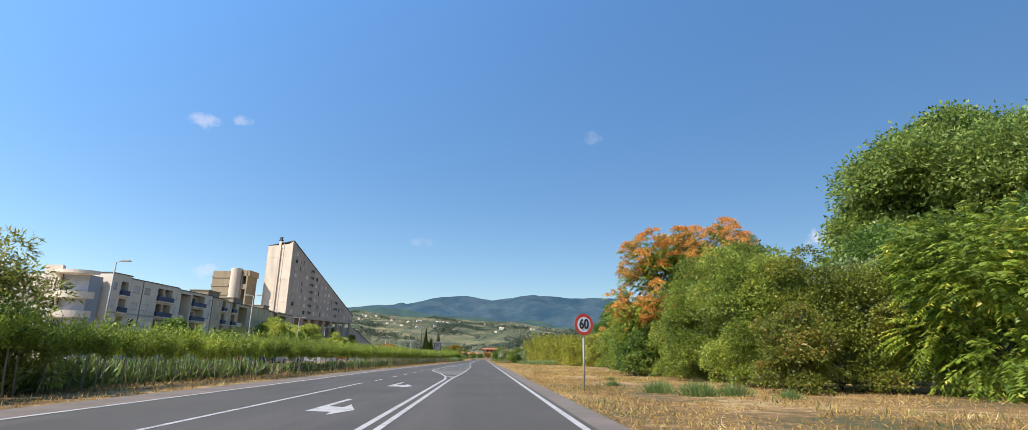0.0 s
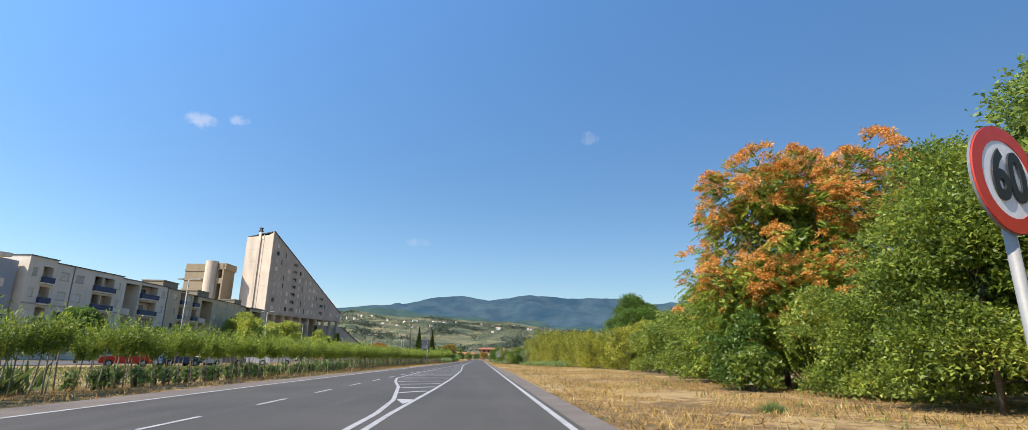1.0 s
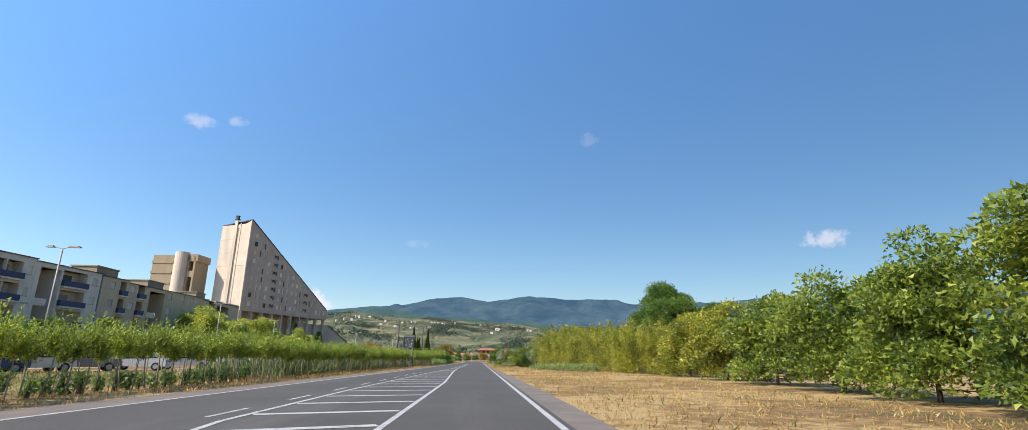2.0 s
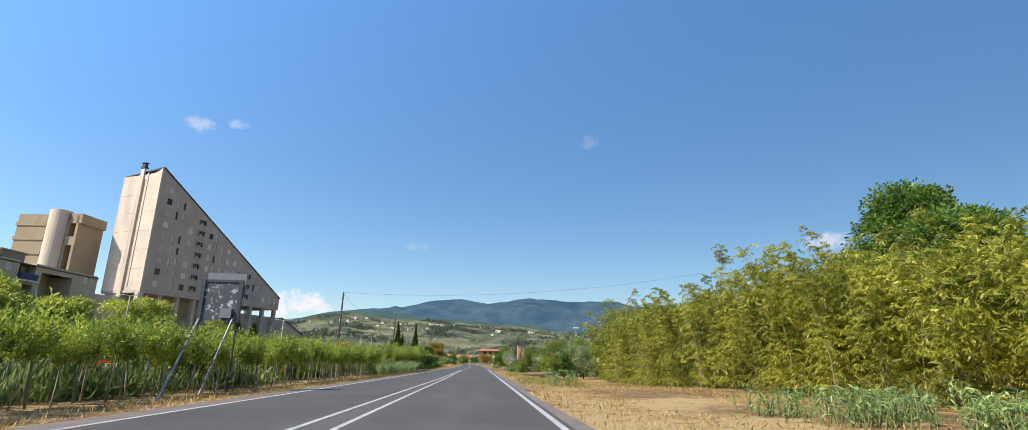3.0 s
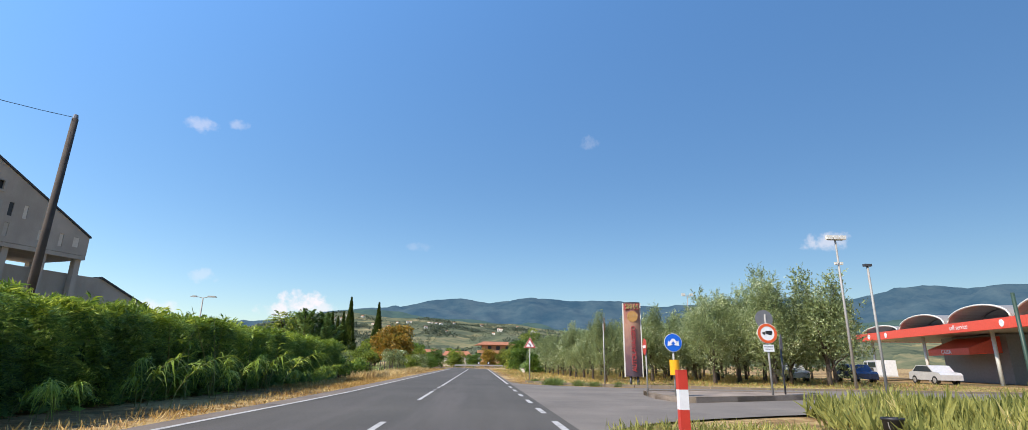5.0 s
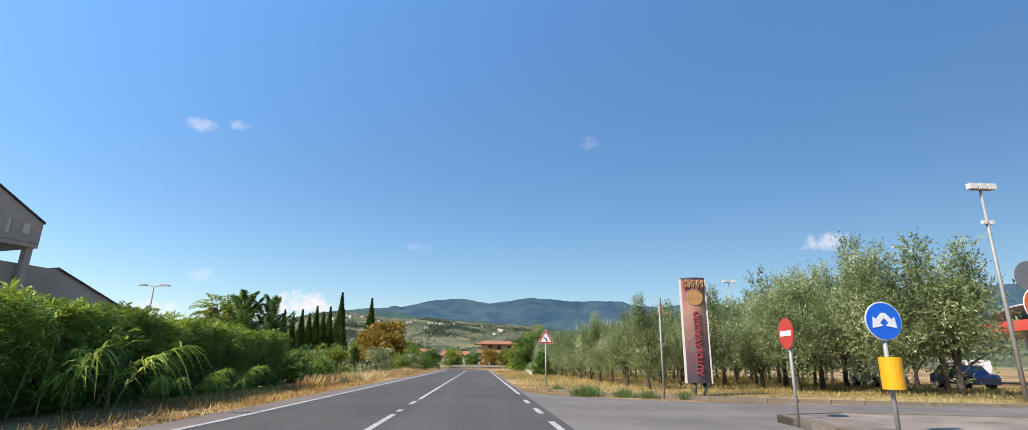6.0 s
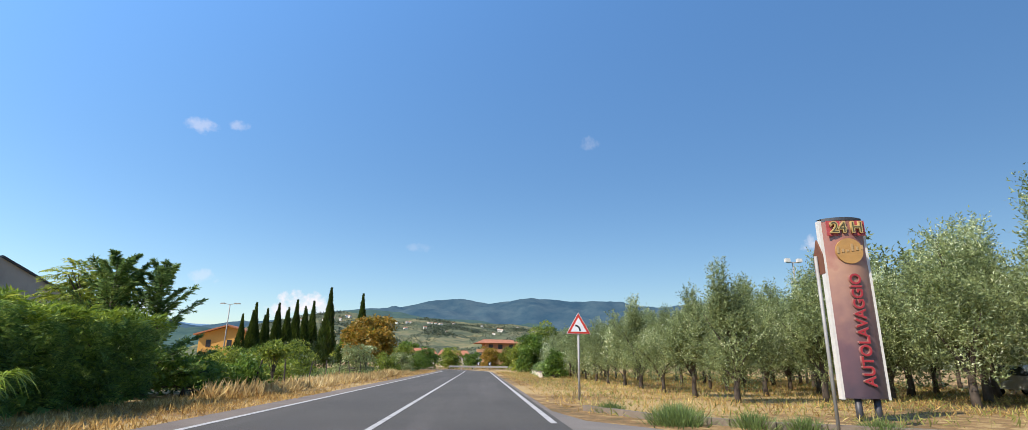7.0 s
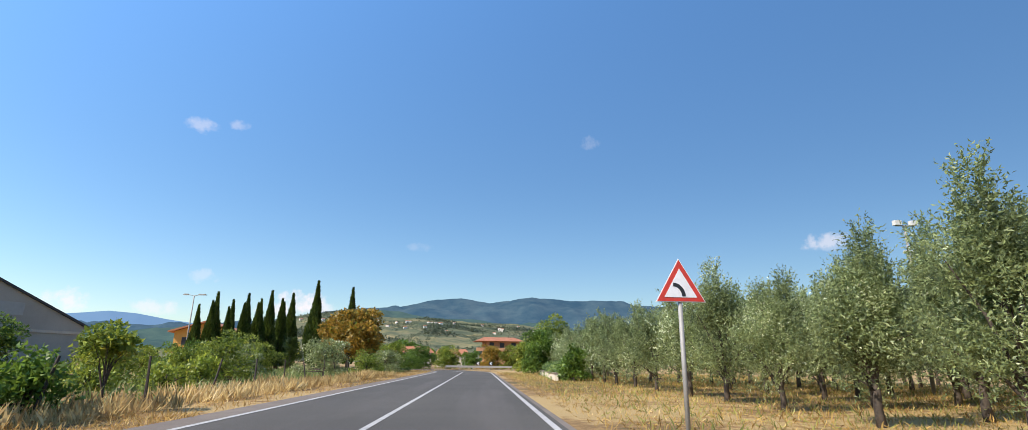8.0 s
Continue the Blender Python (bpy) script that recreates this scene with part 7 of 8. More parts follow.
letters("number", "60", 0.33, M["sign_black"], t, upright(0.0, 1.65) @ Matrix.Diagonal((0.86, 1.05, 1, 1)), bold=0.009)

t = thing("curve_warning_sign", pose(2.36, 149.8, fall(149.8) - 0.02), "red-bordered triangular road bend warning sign on a post", "traffic sign")
post(t, 1.62, 0.026)
a = 0.285
tri = lambda k, zc=1.63: [(-a * k, zc - 0.1645 * k), (a * k, zc - 0.1645 * k), (0, zc + 0.329 * k)]
part("back_plate", Shape().prism(tri(1.0), 0.0, 0.012).mesh("back_plate", M["sign_white"]), t)
part("border", Shape().prism(tri(0.95), -0.005, 0.0).mesh("border", M["sign_red"]), t)
part("face", Shape().prism(tri(0.66, 1.625), -0.009, -0.005).mesh("face", M["sign_white"]), t)
s = Shape()
arc = [(0.055 - 0.135 * (1 - math.cos(u)), 1.53 + 0.15 * math.sin(u)) for u in [math.pi / 2 * i / 8 for i in range(9)]]
inner = [(0.014 - 0.097 * (1 - math.cos(u)), 1.53 + 0.109 * math.sin(u)) for u in [math.pi / 2 * i / 8 for i in range(9)]]
for i in range(8):
    s.prism([arc[i], arc[i + 1], inner[i + 1], inner[i]], -0.013, -0.009)
part("bend_symbol", s.mesh("bend_symbol", M["sign_black"]), t)

t = thing("keep_either_side_sign", pose(4.3, 135.9, 0.11), "round blue sign with two white arrows above a yellow marker", "traffic sign")
post(t, 1.1, 0.022)
up = Matrix.Translation((0, 0, 1.13))
for nm, shp, mat in (("back_plate", disc(0.2, 0.0, 0.01), "sign_white"), ("face", disc(0.19, -0.005, 0.0), "sign_blue")):
    me = shp.mesh(nm, M[mat])
    me.transform(up)
    part(nm, me, t)
for sg in (-1, 1):
    s = Shape().prism([(sg * 0.083, 1.15), (sg * 0.022, 1.215), (0.0, 1.215), (0.0, 1.16), (sg * 0.048, 1.11)][::sg], -0.01, -0.005)
    s.prism([(sg * 0.133, 1.057), (sg * 0.117, 1.175), (sg * 0.015, 1.08)][::sg], -0.01, -0.005)
    part("arrow", s.mesh("arrow", M["sign_white"]), t)
part("marker", Shape().tube([(0, 0.0, 0.44), (0, 0.0, 0.76)], [0.105, 0.105], 20).mesh("marker", M["sign_yellow"], False), t, "yellow cylindrical marker")

t = thing("no_lorries_sign", pose(6.8, 136.5, 0.11, 0, 0, -3), "round red-rimmed no lorries sign with a plate below", "traffic sign")
post(t, 1.85, 0.024)
up = Matrix.Translation((0, 0, 1.4))
for nm, shp, mat in (("back_plate", disc(0.235, 0.0, 0.01), "sign_white"), ("rim", ring(0.165, 0.228, -0.008, 0.0), "sign_orange"), ("face", disc(0.165, -0.004, 0.0), "sign_white")):
    me = shp.mesh(nm, M[mat])
    me.transform(up)
    part(nm, me, t)
part("lorry_symbol", Shape().box(-0.045, -0.008, 1.385, 0.115, -0.004, 1.46).box(-0.115, -0.008, 1.385, -0.055, -0.004, 1.43).box(-0.09, -0.008, 1.362, -0.06, -0.004, 1.385).box(0.02, -0.008, 1.362, 0.1, -0.004, 1.385).mesh("lorry_symbol", M["sign_black"]), t)
part("plate", Shape().box(-0.125, -0.004, 0.98, 0.125, 0.006, 1.14).mesh("plate", M["sign_white"]), t)
letters("plate_text", "PROPRIETA'", 0.042, M["sign_black"], t, upright(0, 1.09, -0.006), 0.001)
letters("plate_text", "PRIVATA", 0.042, M["sign_black"], t, upright(0, 1.03, -0.006), 0.001)
me = disc(0.21, 0.03, 0.04).mesh("upper_sign", M["sign_back"])
me.transform(Matrix.Translation((-0.03, 0, 1.74)))
part("upper_sign", me, t, "grey back of a round sign")

t = thing("turned_sign", pose(7.4, 137.0, 0.11, 0, 0, 55), "round dark sign seen from behind on a post", "traffic sign")
post(t, 1.3, 0.022, mat="dark_steel")
me = disc(0.2, 0.0, 0.012).mesh("disc", M["sign_back"])
me.transform(Matrix.Translation((0, 0, 1.22)))
part("disc", me, t)

t = thing("no_entry_sign", pose(4.12, 137.5, 0.11, 0, 0, -94), "round red no entry sign with a white bar, turned aside", "traffic sign")
post(t, 1.05, 0.02)
me = disc(0.2, 0.0, 0.012).mesh("disc", M["sign_red"])
me.transform(Matrix.Translation((0, 0, 1.08)))
part("disc", me, t)
part("bar", Shape().box(-0.15, -0.006, 1.045, 0.15, 0.0, 1.115).mesh("bar", M["sign_white"]), t)

t = thing("rusty_sign", pose(4.57, 143.9, 0.0, 0, 0, 78), "tall post with a rusty pointed sign seen edge-on", "traffic sign")
post(t, 2.2, 0.022)
part("panel", Shape().prism([(-0.14, 1.95), (0.14, 1.95), (0.14, 2.2), (0, 2.42), (-0.14, 2.2)], -0.01, 0.01).mesh("panel", plain("rust", (0.16, 0.06, 0.03), 0.8)), t)

# ---- advertising column ----
t = thing("advertising_column", pose(6.05, 145.45, 0.0, 0, 0, -8), "tall curved red and gold illuminated advertising column", "advertising column")
m_ad, at, ad_bsdf = material("ad_panel")
a_co = at.nodes.new("ShaderNodeTexCoord")
a_sep = at.nodes.new("ShaderNodeSeparateXYZ")
at.links.new(a_co.outputs["Object"], a_sep.inputs[0])
a_n = node(at, "ShaderNodeTexNoise", Scale=5.0, Detail=4.0)
at.links.new(a_co.outputs["Object"], a_n.inputs["Vector"])
a_add = at.nodes.new("ShaderNodeMath")
a_add.operation = "MULTIPLY_ADD"
a_add.inputs[1].default_value = 0.35
at.links.new(a_n.outputs["Fac"], a_add.inputs[0])
a_mr = at.nodes.new("ShaderNodeMapRange")
a_mr.inputs["From Min"].default_value, a_mr.inputs["From Max"].default_value = 0.3, 3.1
at.links.new(a_sep.outputs["Z"], a_mr.inputs["Value"])
at.links.new(a_mr.outputs[0], a_add.inputs[2])
a_r = ramp(at, a_add.outputs[0], ((0.12, (0.05, 0.04, 0.055)), (0.45, (0.12, 0.065, 0.075)), (0.72, (0.26, 0.14, 0.11)), (0.9, (0.36, 0.2, 0.13)), (1.0, (0.28, 0.12, 0.09))))
at.links.new(a_r.outputs[0], ad_bsdf.inputs["Base Color"])
ad_bsdf.inputs["Roughness"].default_value = 0.3
s = Shape()
n = 12
bow = [(-0.32 + 0.64 * i / n, -0.13 * (1 - (2 * i / n - 1) ** 2)) for i in range(n + 1)]
s.v = [(x, y, 0.31) for x, y in bow] + [(x, y, 3.12) for x, y in bow]
s.f = [(i, i + 1, i + n + 2, i + n + 1) for i in range(n)]
part("front_panel", s.mesh("front_panel", m_ad, True), t, "red and brown printed panel")
s = Shape().box(-0.36, 0.0, 0.29, -0.32, 0.12, 3.14).box(0.32, 0.0, 0.29, 0.36, 0.12, 3.14).box(-0.32, 0.08, 0.29, 0.32, 0.12, 3.14)
part("frame", s.mesh("frame", M["white_frame"]), t, "white metal side frame")
s = Shape()
s.v = [(x, y - 0.012, z) for z in (3.12, 3.17) for x, y in bow] + [(-0.36, 0.12, 3.12), (0.36, 0.12, 3.12), (-0.36, 0.12, 3.17), (0.36, 0.12, 3.17)]
k = n + 1
s.f = [(i, i + 1, i + 1 + k, i + k) for i in range(n)] + [tuple(range(k, 2 * k)) + (2 * k + 3, 2 * k + 2)]
part("cap", s.mesh("cap", M["dark_steel"]), t)
for x in (-0.14, 0.14):
    post(t, 0.31, 0.05, x, 0.0, "leg", "dark_steel")
gold = plain("gold_lettering", (0.44, 0.31, 0.12), 0.4)
part("heading_band", Shape().box(-0.3, -0.12, 2.86, 0.3, -0.1, 3.11).mesh("heading_band", plain("red_band", (0.36, 0.06, 0.06), 0.4)), t, "dull red heading band")
letters("heading", "24 H", 0.25, gold, t, upright(0.0, 2.985, -0.142), 0.02, bold=0.014)
letters("heading_fill", "24 H", 0.25, plain("olive_lettering", (0.07, 0.065, 0.03), 0.4), t, upright(0.0, 2.985, -0.146), 0.02, bold=-0.003)
me = disc(0.21, -0.142, -0.1).mesh("emblem", plain("gold_emblem", (0.4, 0.22, 0.07), 0.4))
me.transform(Matrix.Translation((0, 0, 2.6)))
part("emblem", me, t, "round gold emblem")
s = Shape()
for k in range(6):
    x0 = -0.2 + 0.075 * k
    z0 = 2.56 + 0.012 * k
    s.box(x0, -0.15, z0, x0 + 0.035, -0.142, z0 + (0.11, 0.06, 0.03, 0.12, 0.06, 0.07)[k])
part("emblem_band", s.mesh("emblem_band", plain("cream_paint", (0.4, 0.26, 0.12), 0.4)), t)
redp = plain("red_lettering", (0.33, 0.028, 0.035), 0.4)
for nm, mat, at_y, bold in (("word_outline", plain("pale_outline", (0.27, 0.12, 0.1), 0.4), -0.141, 0.01), ("word", redp, -0.146, 0.003)):
    letters(nm, "AUTOLAVAGGIO", 0.24, mat, t, Matrix.Translation((0.02, at_y, 1.36)) @ FACE @ pose(0, 0, 0, 0, 0, 90) @ Matrix.Diagonal((0.93, 0.98, 1, 1)), 0.02, bold=bold)

# ---- street furniture ----
t = thing("delineator_post", pose(1.56, 128.0, 0.0), "red and white banded delineator post", "bollard")
for k in range(5):
    part("band", Shape().box(-0.036, -0.03, -0.05 if k == 0 else 0.145 * k, 0.036, 0.03, 0.145 * (k + 1)).mesh("band", M["sign_red" if k % 2 == 0 else "sign_white"]), t)


def bucket(x, y, mat, label, tip=0.0):
    t = thing("bucket", pose(x, y, 0.0, tip, 0, 20), label, "bucket")
    s = Shape()
    prof = [(0.085, 0.0), (0.1, 0.22), (0.112, 0.23), (0.112, 0.25), (0.1, 0.25), (0.08, 0.02)]
    for r, z in prof:
        s.v += [(r * math.cos(2 * math.pi * i / 20), r * math.sin(2 * math.pi * i / 20), z) for i in range(20)]
    for k in range(len(prof) - 1):
        s.f += [(k * 20 + i, k * 20 + (i + 1) % 20, (k + 1) * 20 + (i + 1) % 20, (k + 1) * 20 + i) for i in range(20)]
    s.f += [tuple(range(19, -1, -1)), tuple(range(100, 120))]
    part("body", s.mesh("body", M[mat], True), t)
    part("handle", Shape().tube([(0.11 * math.cos(u), 0.0, 0.21 - 0.13 * math.sin(u)) for u in [math.pi * i / 8 for i in range(9)]], [0.005] * 9, 5).mesh("handle", M["steel"]), t).location = (0, -0.02, 0)


bucket(3.68, 128.0, "plastic_white", "white plastic bucket standing in dry grass")
bucket(4.4, 129.6, "plastic_black", "black plastic bucket standing in dry grass")


def street_lamp(x, y, height, arms, label, turn=0.0, lean=0.0):
    t = thing("street_lamp", pose(x, y, fall(y), 0, lean, turn), label, "street lamp", "street lamps")
    part("pole", Shape().tube([(0, 0, 0), (0, 0, height)], [0.07, 0.045], 10).mesh("pole", M["steel"], True), t)
    for sg in ((-1, 1) if arms == 2 else (1,)):
        part("arm", Shape().tube([(0, 0, height), (0.45 * sg, 0, height + 0.1)], [0.025, 0.025], 6).mesh("arm", M["steel"]), t)
        s = Shape().box(sg * 0.4 - 0.05, -0.1, height + 0.06, sg * 0.95 + 0.05, 0.1, height + 0.12).box(sg * 0.45 - 0.05, -0.08, height + 0.12, sg * 0.85 + 0.05, 0.08, height + 0.17)
        part("lamp_head", s.mesh("lamp_head", M["steel"]), t)


LL = "grey steel street lamp with two heads"
for x, y, h, arms in ((-23.9, 58.2, 6.6, 2), (-26.3, 40.0, 7.0, 1), (-30, 92, 6.6, 2), (-33, 118, 6.4, 2), (-21.4, 167.4, 5.3, 2), (-24.0, 191.4, 5.9, 2), (-22, 128, 5.0, 2)):
    street_lamp(x, y, h, arms, LL if arms == 2 else "grey steel street lamp with one head")


def flood_mast(x, y, h, heads=3):
    t = thing("floodlight_mast", pose(x, y, fall(y)), "slim steel mast with floodlights", "floodlight mast", "floodlight masts")
    part("pole", Shape().tube([(0, 0, 0), (0, 0, h)], [0.06, 0.035], 8).mesh("pole", M["steel"], True), t)
    part("crossbar", Shape().box(-0.3, -0.02, h - 0.04, 0.3, 0.02, h).mesh("crossbar", M["steel"]), t)
    for k in range(heads):
        x0 = -0.28 + 0.56 * k / max(1, heads - 1)
        part("floodlight", Shape().box(x0 - 0.11, -0.13, h - 0.02, x0 + 0.11, 0.02, h + 0.14).mesh("floodlight", M["white_frame"]), t)
    part("camera_box", Shape().box(-0.16, -0.06, h * 0.82, -0.06, 0.04, h * 0.82 + 0.1).box(0.06, -0.06, h * 0.82, 0.16, 0.04, h * 0.82 + 0.1).mesh("camera_box", M["white_frame"]), t)


flood_mast(14.11, 144.2, 5.7)
flood_mast(14.24, 160.7, 5.4, 2)
flood_mast(18.3, 132.3, 5.9)
t = thing("lamp_post", pose(12.6, 140.6, 0), "slim steel post with a small lamp", "lamp post")
part("pole", Shape().tube([(0, 0, 0), (0, 0, 3.95)], [0.045, 0.035], 8).mesh("pole", M["steel"], True), t)
part("lamp_head", Shape().box(-0.12, -0.06, 3.95, 0.12, 0.06, 4.03).mesh("lamp_head", M["dark_steel"]), t)


def wooden_pole(x, y, h, label, turn=0.0):
    t = thing("utility_pole", pose(x, y, 0, 0, 1.0, turn), label, "utility pole", "utility poles")
    part("pole", Shape().tube([(0, 0, -0.1), (0, 0, h)], [0.11, 0.075], 10).mesh("pole", M["pole_wood"], True), t)
    part("insulator", Shape().tube([(0.0, 0, h - 0.02), (0.0, 0, h + 0.12)], [0.07, 0.05], 8).mesh("insulator", M["sign_back"]), t)


wooden_pole(-12.8, 115.9, 6.85, "dark wooden utility pole carrying a cable")
wooden_pole(-11.15, 137.9, 6.95, "dark wooden utility pole carrying a cable")


def cable(p, q, sag, label="thin black overhead cable"):
    pts = [tuple(Vector(p).lerp(Vector(q), i / 24) - Vector((0, 0, sag * 4 * (i / 24) * (1 - i / 24)))) for i in range(25)]
    solid("cable", Shape().tube(pts, [0.009] * 25, 4, False).mesh("cable", M["sign_black"]), label, "cable")


cable((-12.75, 115.9, 6.9), (-11.1, 137.9, 7.0), 1.5)
cable((-12.75, 115.9, 6.9), (20.0, 111.5, 8.75), 0.95)

# roadside board on leaning props, seen from behind
m_torn, tt, torn_bsdf = material("torn_poster")
tc = tt.nodes.new("ShaderNodeTexCoord")
tn = node(tt, "ShaderNodeTexNoise", Scale=6.0, Detail=6.0, Roughness=0.7)
tt.links.new(tc.outputs["Object"], tn.inputs["Vector"])
tr = ramp(tt, tn.outputs["Fac"], ((0.5, (0.06, 0.062, 0.068)), (0.56, (0.1, 0.105, 0.11)), (0.6, (0.42, 0.44, 0.47))))
tt.links.new(tr.outputs[0], torn_bsdf.inputs["Base Color"])
t = thing("roadside_board", pose(-6.35, 78.0, 0, 0, 0, 4), "dark grey metal board with a torn poster on leaning props", "sign board")
part("panel", Shape().box(-0.4, -0.015, 1.66, 0.4, 0.015, 2.62).mesh("panel", m_torn), t, "dark panel with torn pale paper")
part("back_board", Shape().box(-0.42, 0.1, 2.3, 0.5, 0.14, 2.84).mesh("back_board", M["sign_back"]), t, "grey upper board")
for x in (-0.44, 0.44):
    part("frame", Shape().box(x - 0.045, -0.05, 1.62, x + 0.045, 0.05, 2.66).mesh("frame", M["dark_steel"]), t)
    part("post", Shape().tube([(x, 0.0, -0.05), (x, 0.0, 1.65)], [0.024, 0.024], 6).mesh("post", M["dark_steel"]), t)
part("top_rail", Shape().box(-0.4, -0.04, 2.6, 0.4, 0.04, 2.66).mesh("top_rail", M["dark_steel"]), t)
part("box", Shape().box(0.06, -0.12, 1.72, 0.32, 0.0, 1.95).mesh("box", M["sign_back"]), t, "small grey box")
part("prop", Shape().tube([(0.38, -3.3, -0.08), (-0.42, -0.06, 1.68)], [0.024, 0.024], 6).mesh("prop", M["steel"]), t)
part("prop", Shape().tube([(0.25, -1.15, -0.08), (0.36, -0.06, 1.72)], [0.024, 0.024], 6).mesh("prop", M["steel"]), t)

t = thing("fence_pole", pose(5.66, 129.2, 0), "thin dark green fence pole on a concrete footing", "fence pole")
part("pole", Shape().tube([(0, 0, 0), (0, 0, 1.55)], [0.02, 0.018], 8).mesh("pole", plain("green_paint", (0.03, 0.06, 0.04), 0.5), True), t)
part("footing", Shape().box(-0.03, -0.1, -0.05, 0.6, 0.08, 0.1).mesh("footing", M["concrete_grey"]), t, "rough concrete footing")

# felled logs and a culvert on the verge
for k, (x0, y0, x1, y1, z, r) in enumerate(((2.7, 100.9, 4.4, 101.5, 0.09, 0.1), (3.7, 101.9, 5.6, 101.6, 0.08, 0.085), (3.3, 101.5, 5.0, 101.7, 0.25, 0.075), (4.4, 101.0, 5.8, 101.2, 0.07, 0.07))):
    pts = [(x0 + (x1 - x0) * u, y0 + (y1 - y0) * u, z + dip((x0 + x1) / 2, (y0 + y1) / 2) + 0.02 * math.sin(7 * u + k)) for u in (0, 0.25, 0.5, 0.75, 1)]
    solid("log", Shape().tube(pts, [r, r * 0.97, r * 0.92, r * 0.9, r * 0.84], 9).mesh("log", surface("cut_log" + "abcd"[k], (0.3, 0.2, 0.12), 0.9, 0.3, 6, 40, 0.5)), "bare felled log lying in the grass", "log")
t = thing("culvert", pose(2.75, 121.8, 0), "concrete culvert pipe in dark dug earth", "culvert")
s = Shape()
for k in range(16):
    u0, u1 = 2 * math.pi * k / 16, 2 * math.pi * (k + 1) / 16
    for r0, r1, ya, yb in ((0.16, 0.2, 0, 0), (0.2, 0.2, 0, 0.8), (0.16, 0.16, 0.8, 0)):
        s.add([(r0 * math.cos(u0), ya, 0.08 + r0 * math.sin(u0)), (r0 * math.cos(u1), ya, 0.08 + r0 * math.sin(u1)), (r1 * math.cos(u1), yb, 0.08 + r1 * math.sin(u1)), (r1 * math.cos(u0), yb, 0.08 + r1 * math.sin(u0))], ((0, 1, 2, 3),))
part("pipe", s.mesh("pipe", M["concrete_grey"], True), t, "round concrete pipe")
s = Shape()
n = 22
for j in range(n):
    for i in range(n):
        u, w2 = 2 * i / (n - 1) - 1, 2 * j / (n - 1) - 1
        bump = max(0.0, 1 - u * u - w2 * w2) ** 0.6
        s.v.append((u * 0.75 + 0.2, w2 * 1.4 + 1.8, -0.04 + bump * (0.18 + 0.14 * noise.noise(Vector((u * 3, w2 * 5, 1))))))
s.f = [(j * n + i, j * n + i + 1, (j + 1) * n + i + 1, (j + 1) * n + i) for j in range(n - 1) for i in range(n - 1)]
part("earth", s.mesh("earth", surface("dug_earth", (0.11, 0.085, 0.065), 0.95, 0.4, 5, 40, 0.8), True), t, "heap of dark dug earth")

# kerbed island and kerbs at the junction
def kerb_run(points, label, h=0.1, w=0.12):
    for (x0, y0), (x1, y1) in zip(points, points[1:]):
        d = Vector((x1 - x0, y1 - y0))
        m = pose(x0, y0, 0, 0, 0, math.degrees(math.atan2(d.y, d.x)))
        k = max(1, round(d.length / 0.62))
        t = thing("kerb", m, label, "kerb", "", "structure")
        me = Shape().box(0.008, 0, -0.1, d.length / k - 0.008, w, h).mesh("kerb_stone", M["kerb"])
        for i in range(k):
            part("kerb_stone", me, t).location = (i * d.length / k, 0, 0)


s = Shape()
isl = [(4.25, 138.2), (4.05, 136.6), (4.15, 135.45), (4.5, 135.3), (8.3, 136.9), (8.6, 137.4), (8.4, 137.9), (5.4, 138.6)]
n = len(isl)
s.add([(x, y, 0.0) for x, y in isl] + [(x, y, 0.11) for x, y in isl], [tuple(range(n, 2 * n))] + [(i, (i + 1) % n, (i + 1) % n + n, i + n) for i in range(n)])
solid("traffic_island", s.mesh("traffic_island", surface("island_concrete", (0.3, 0.24, 0.19), 0.9, 0.3, 1.5, 60, 0.5, stain=((0.12, 0.09, 0.07), (0.8, 0.8, 1)))), "raised worn concrete traffic island with kerb edges", "traffic island", "structure")
kerb_run(isl + isl[:1], "worn stone kerb round the traffic island", 0.125, 0.1)
kerb_run([(1.9, 147.0), (2.6, 145.4), (3.9, 144.2), (6.0, 143.2), (9.0, 142.0), (14.0, 140.8), (22.0, 139.5)], "worn stone kerb round the grass corner", 0.07)
kerb_run([(1.28, 128.6), (1.3, 118), (1.3, 106), (1.32, 92), (1.36, 80)], "low concrete kerb along the road", 0.035, 0.14)

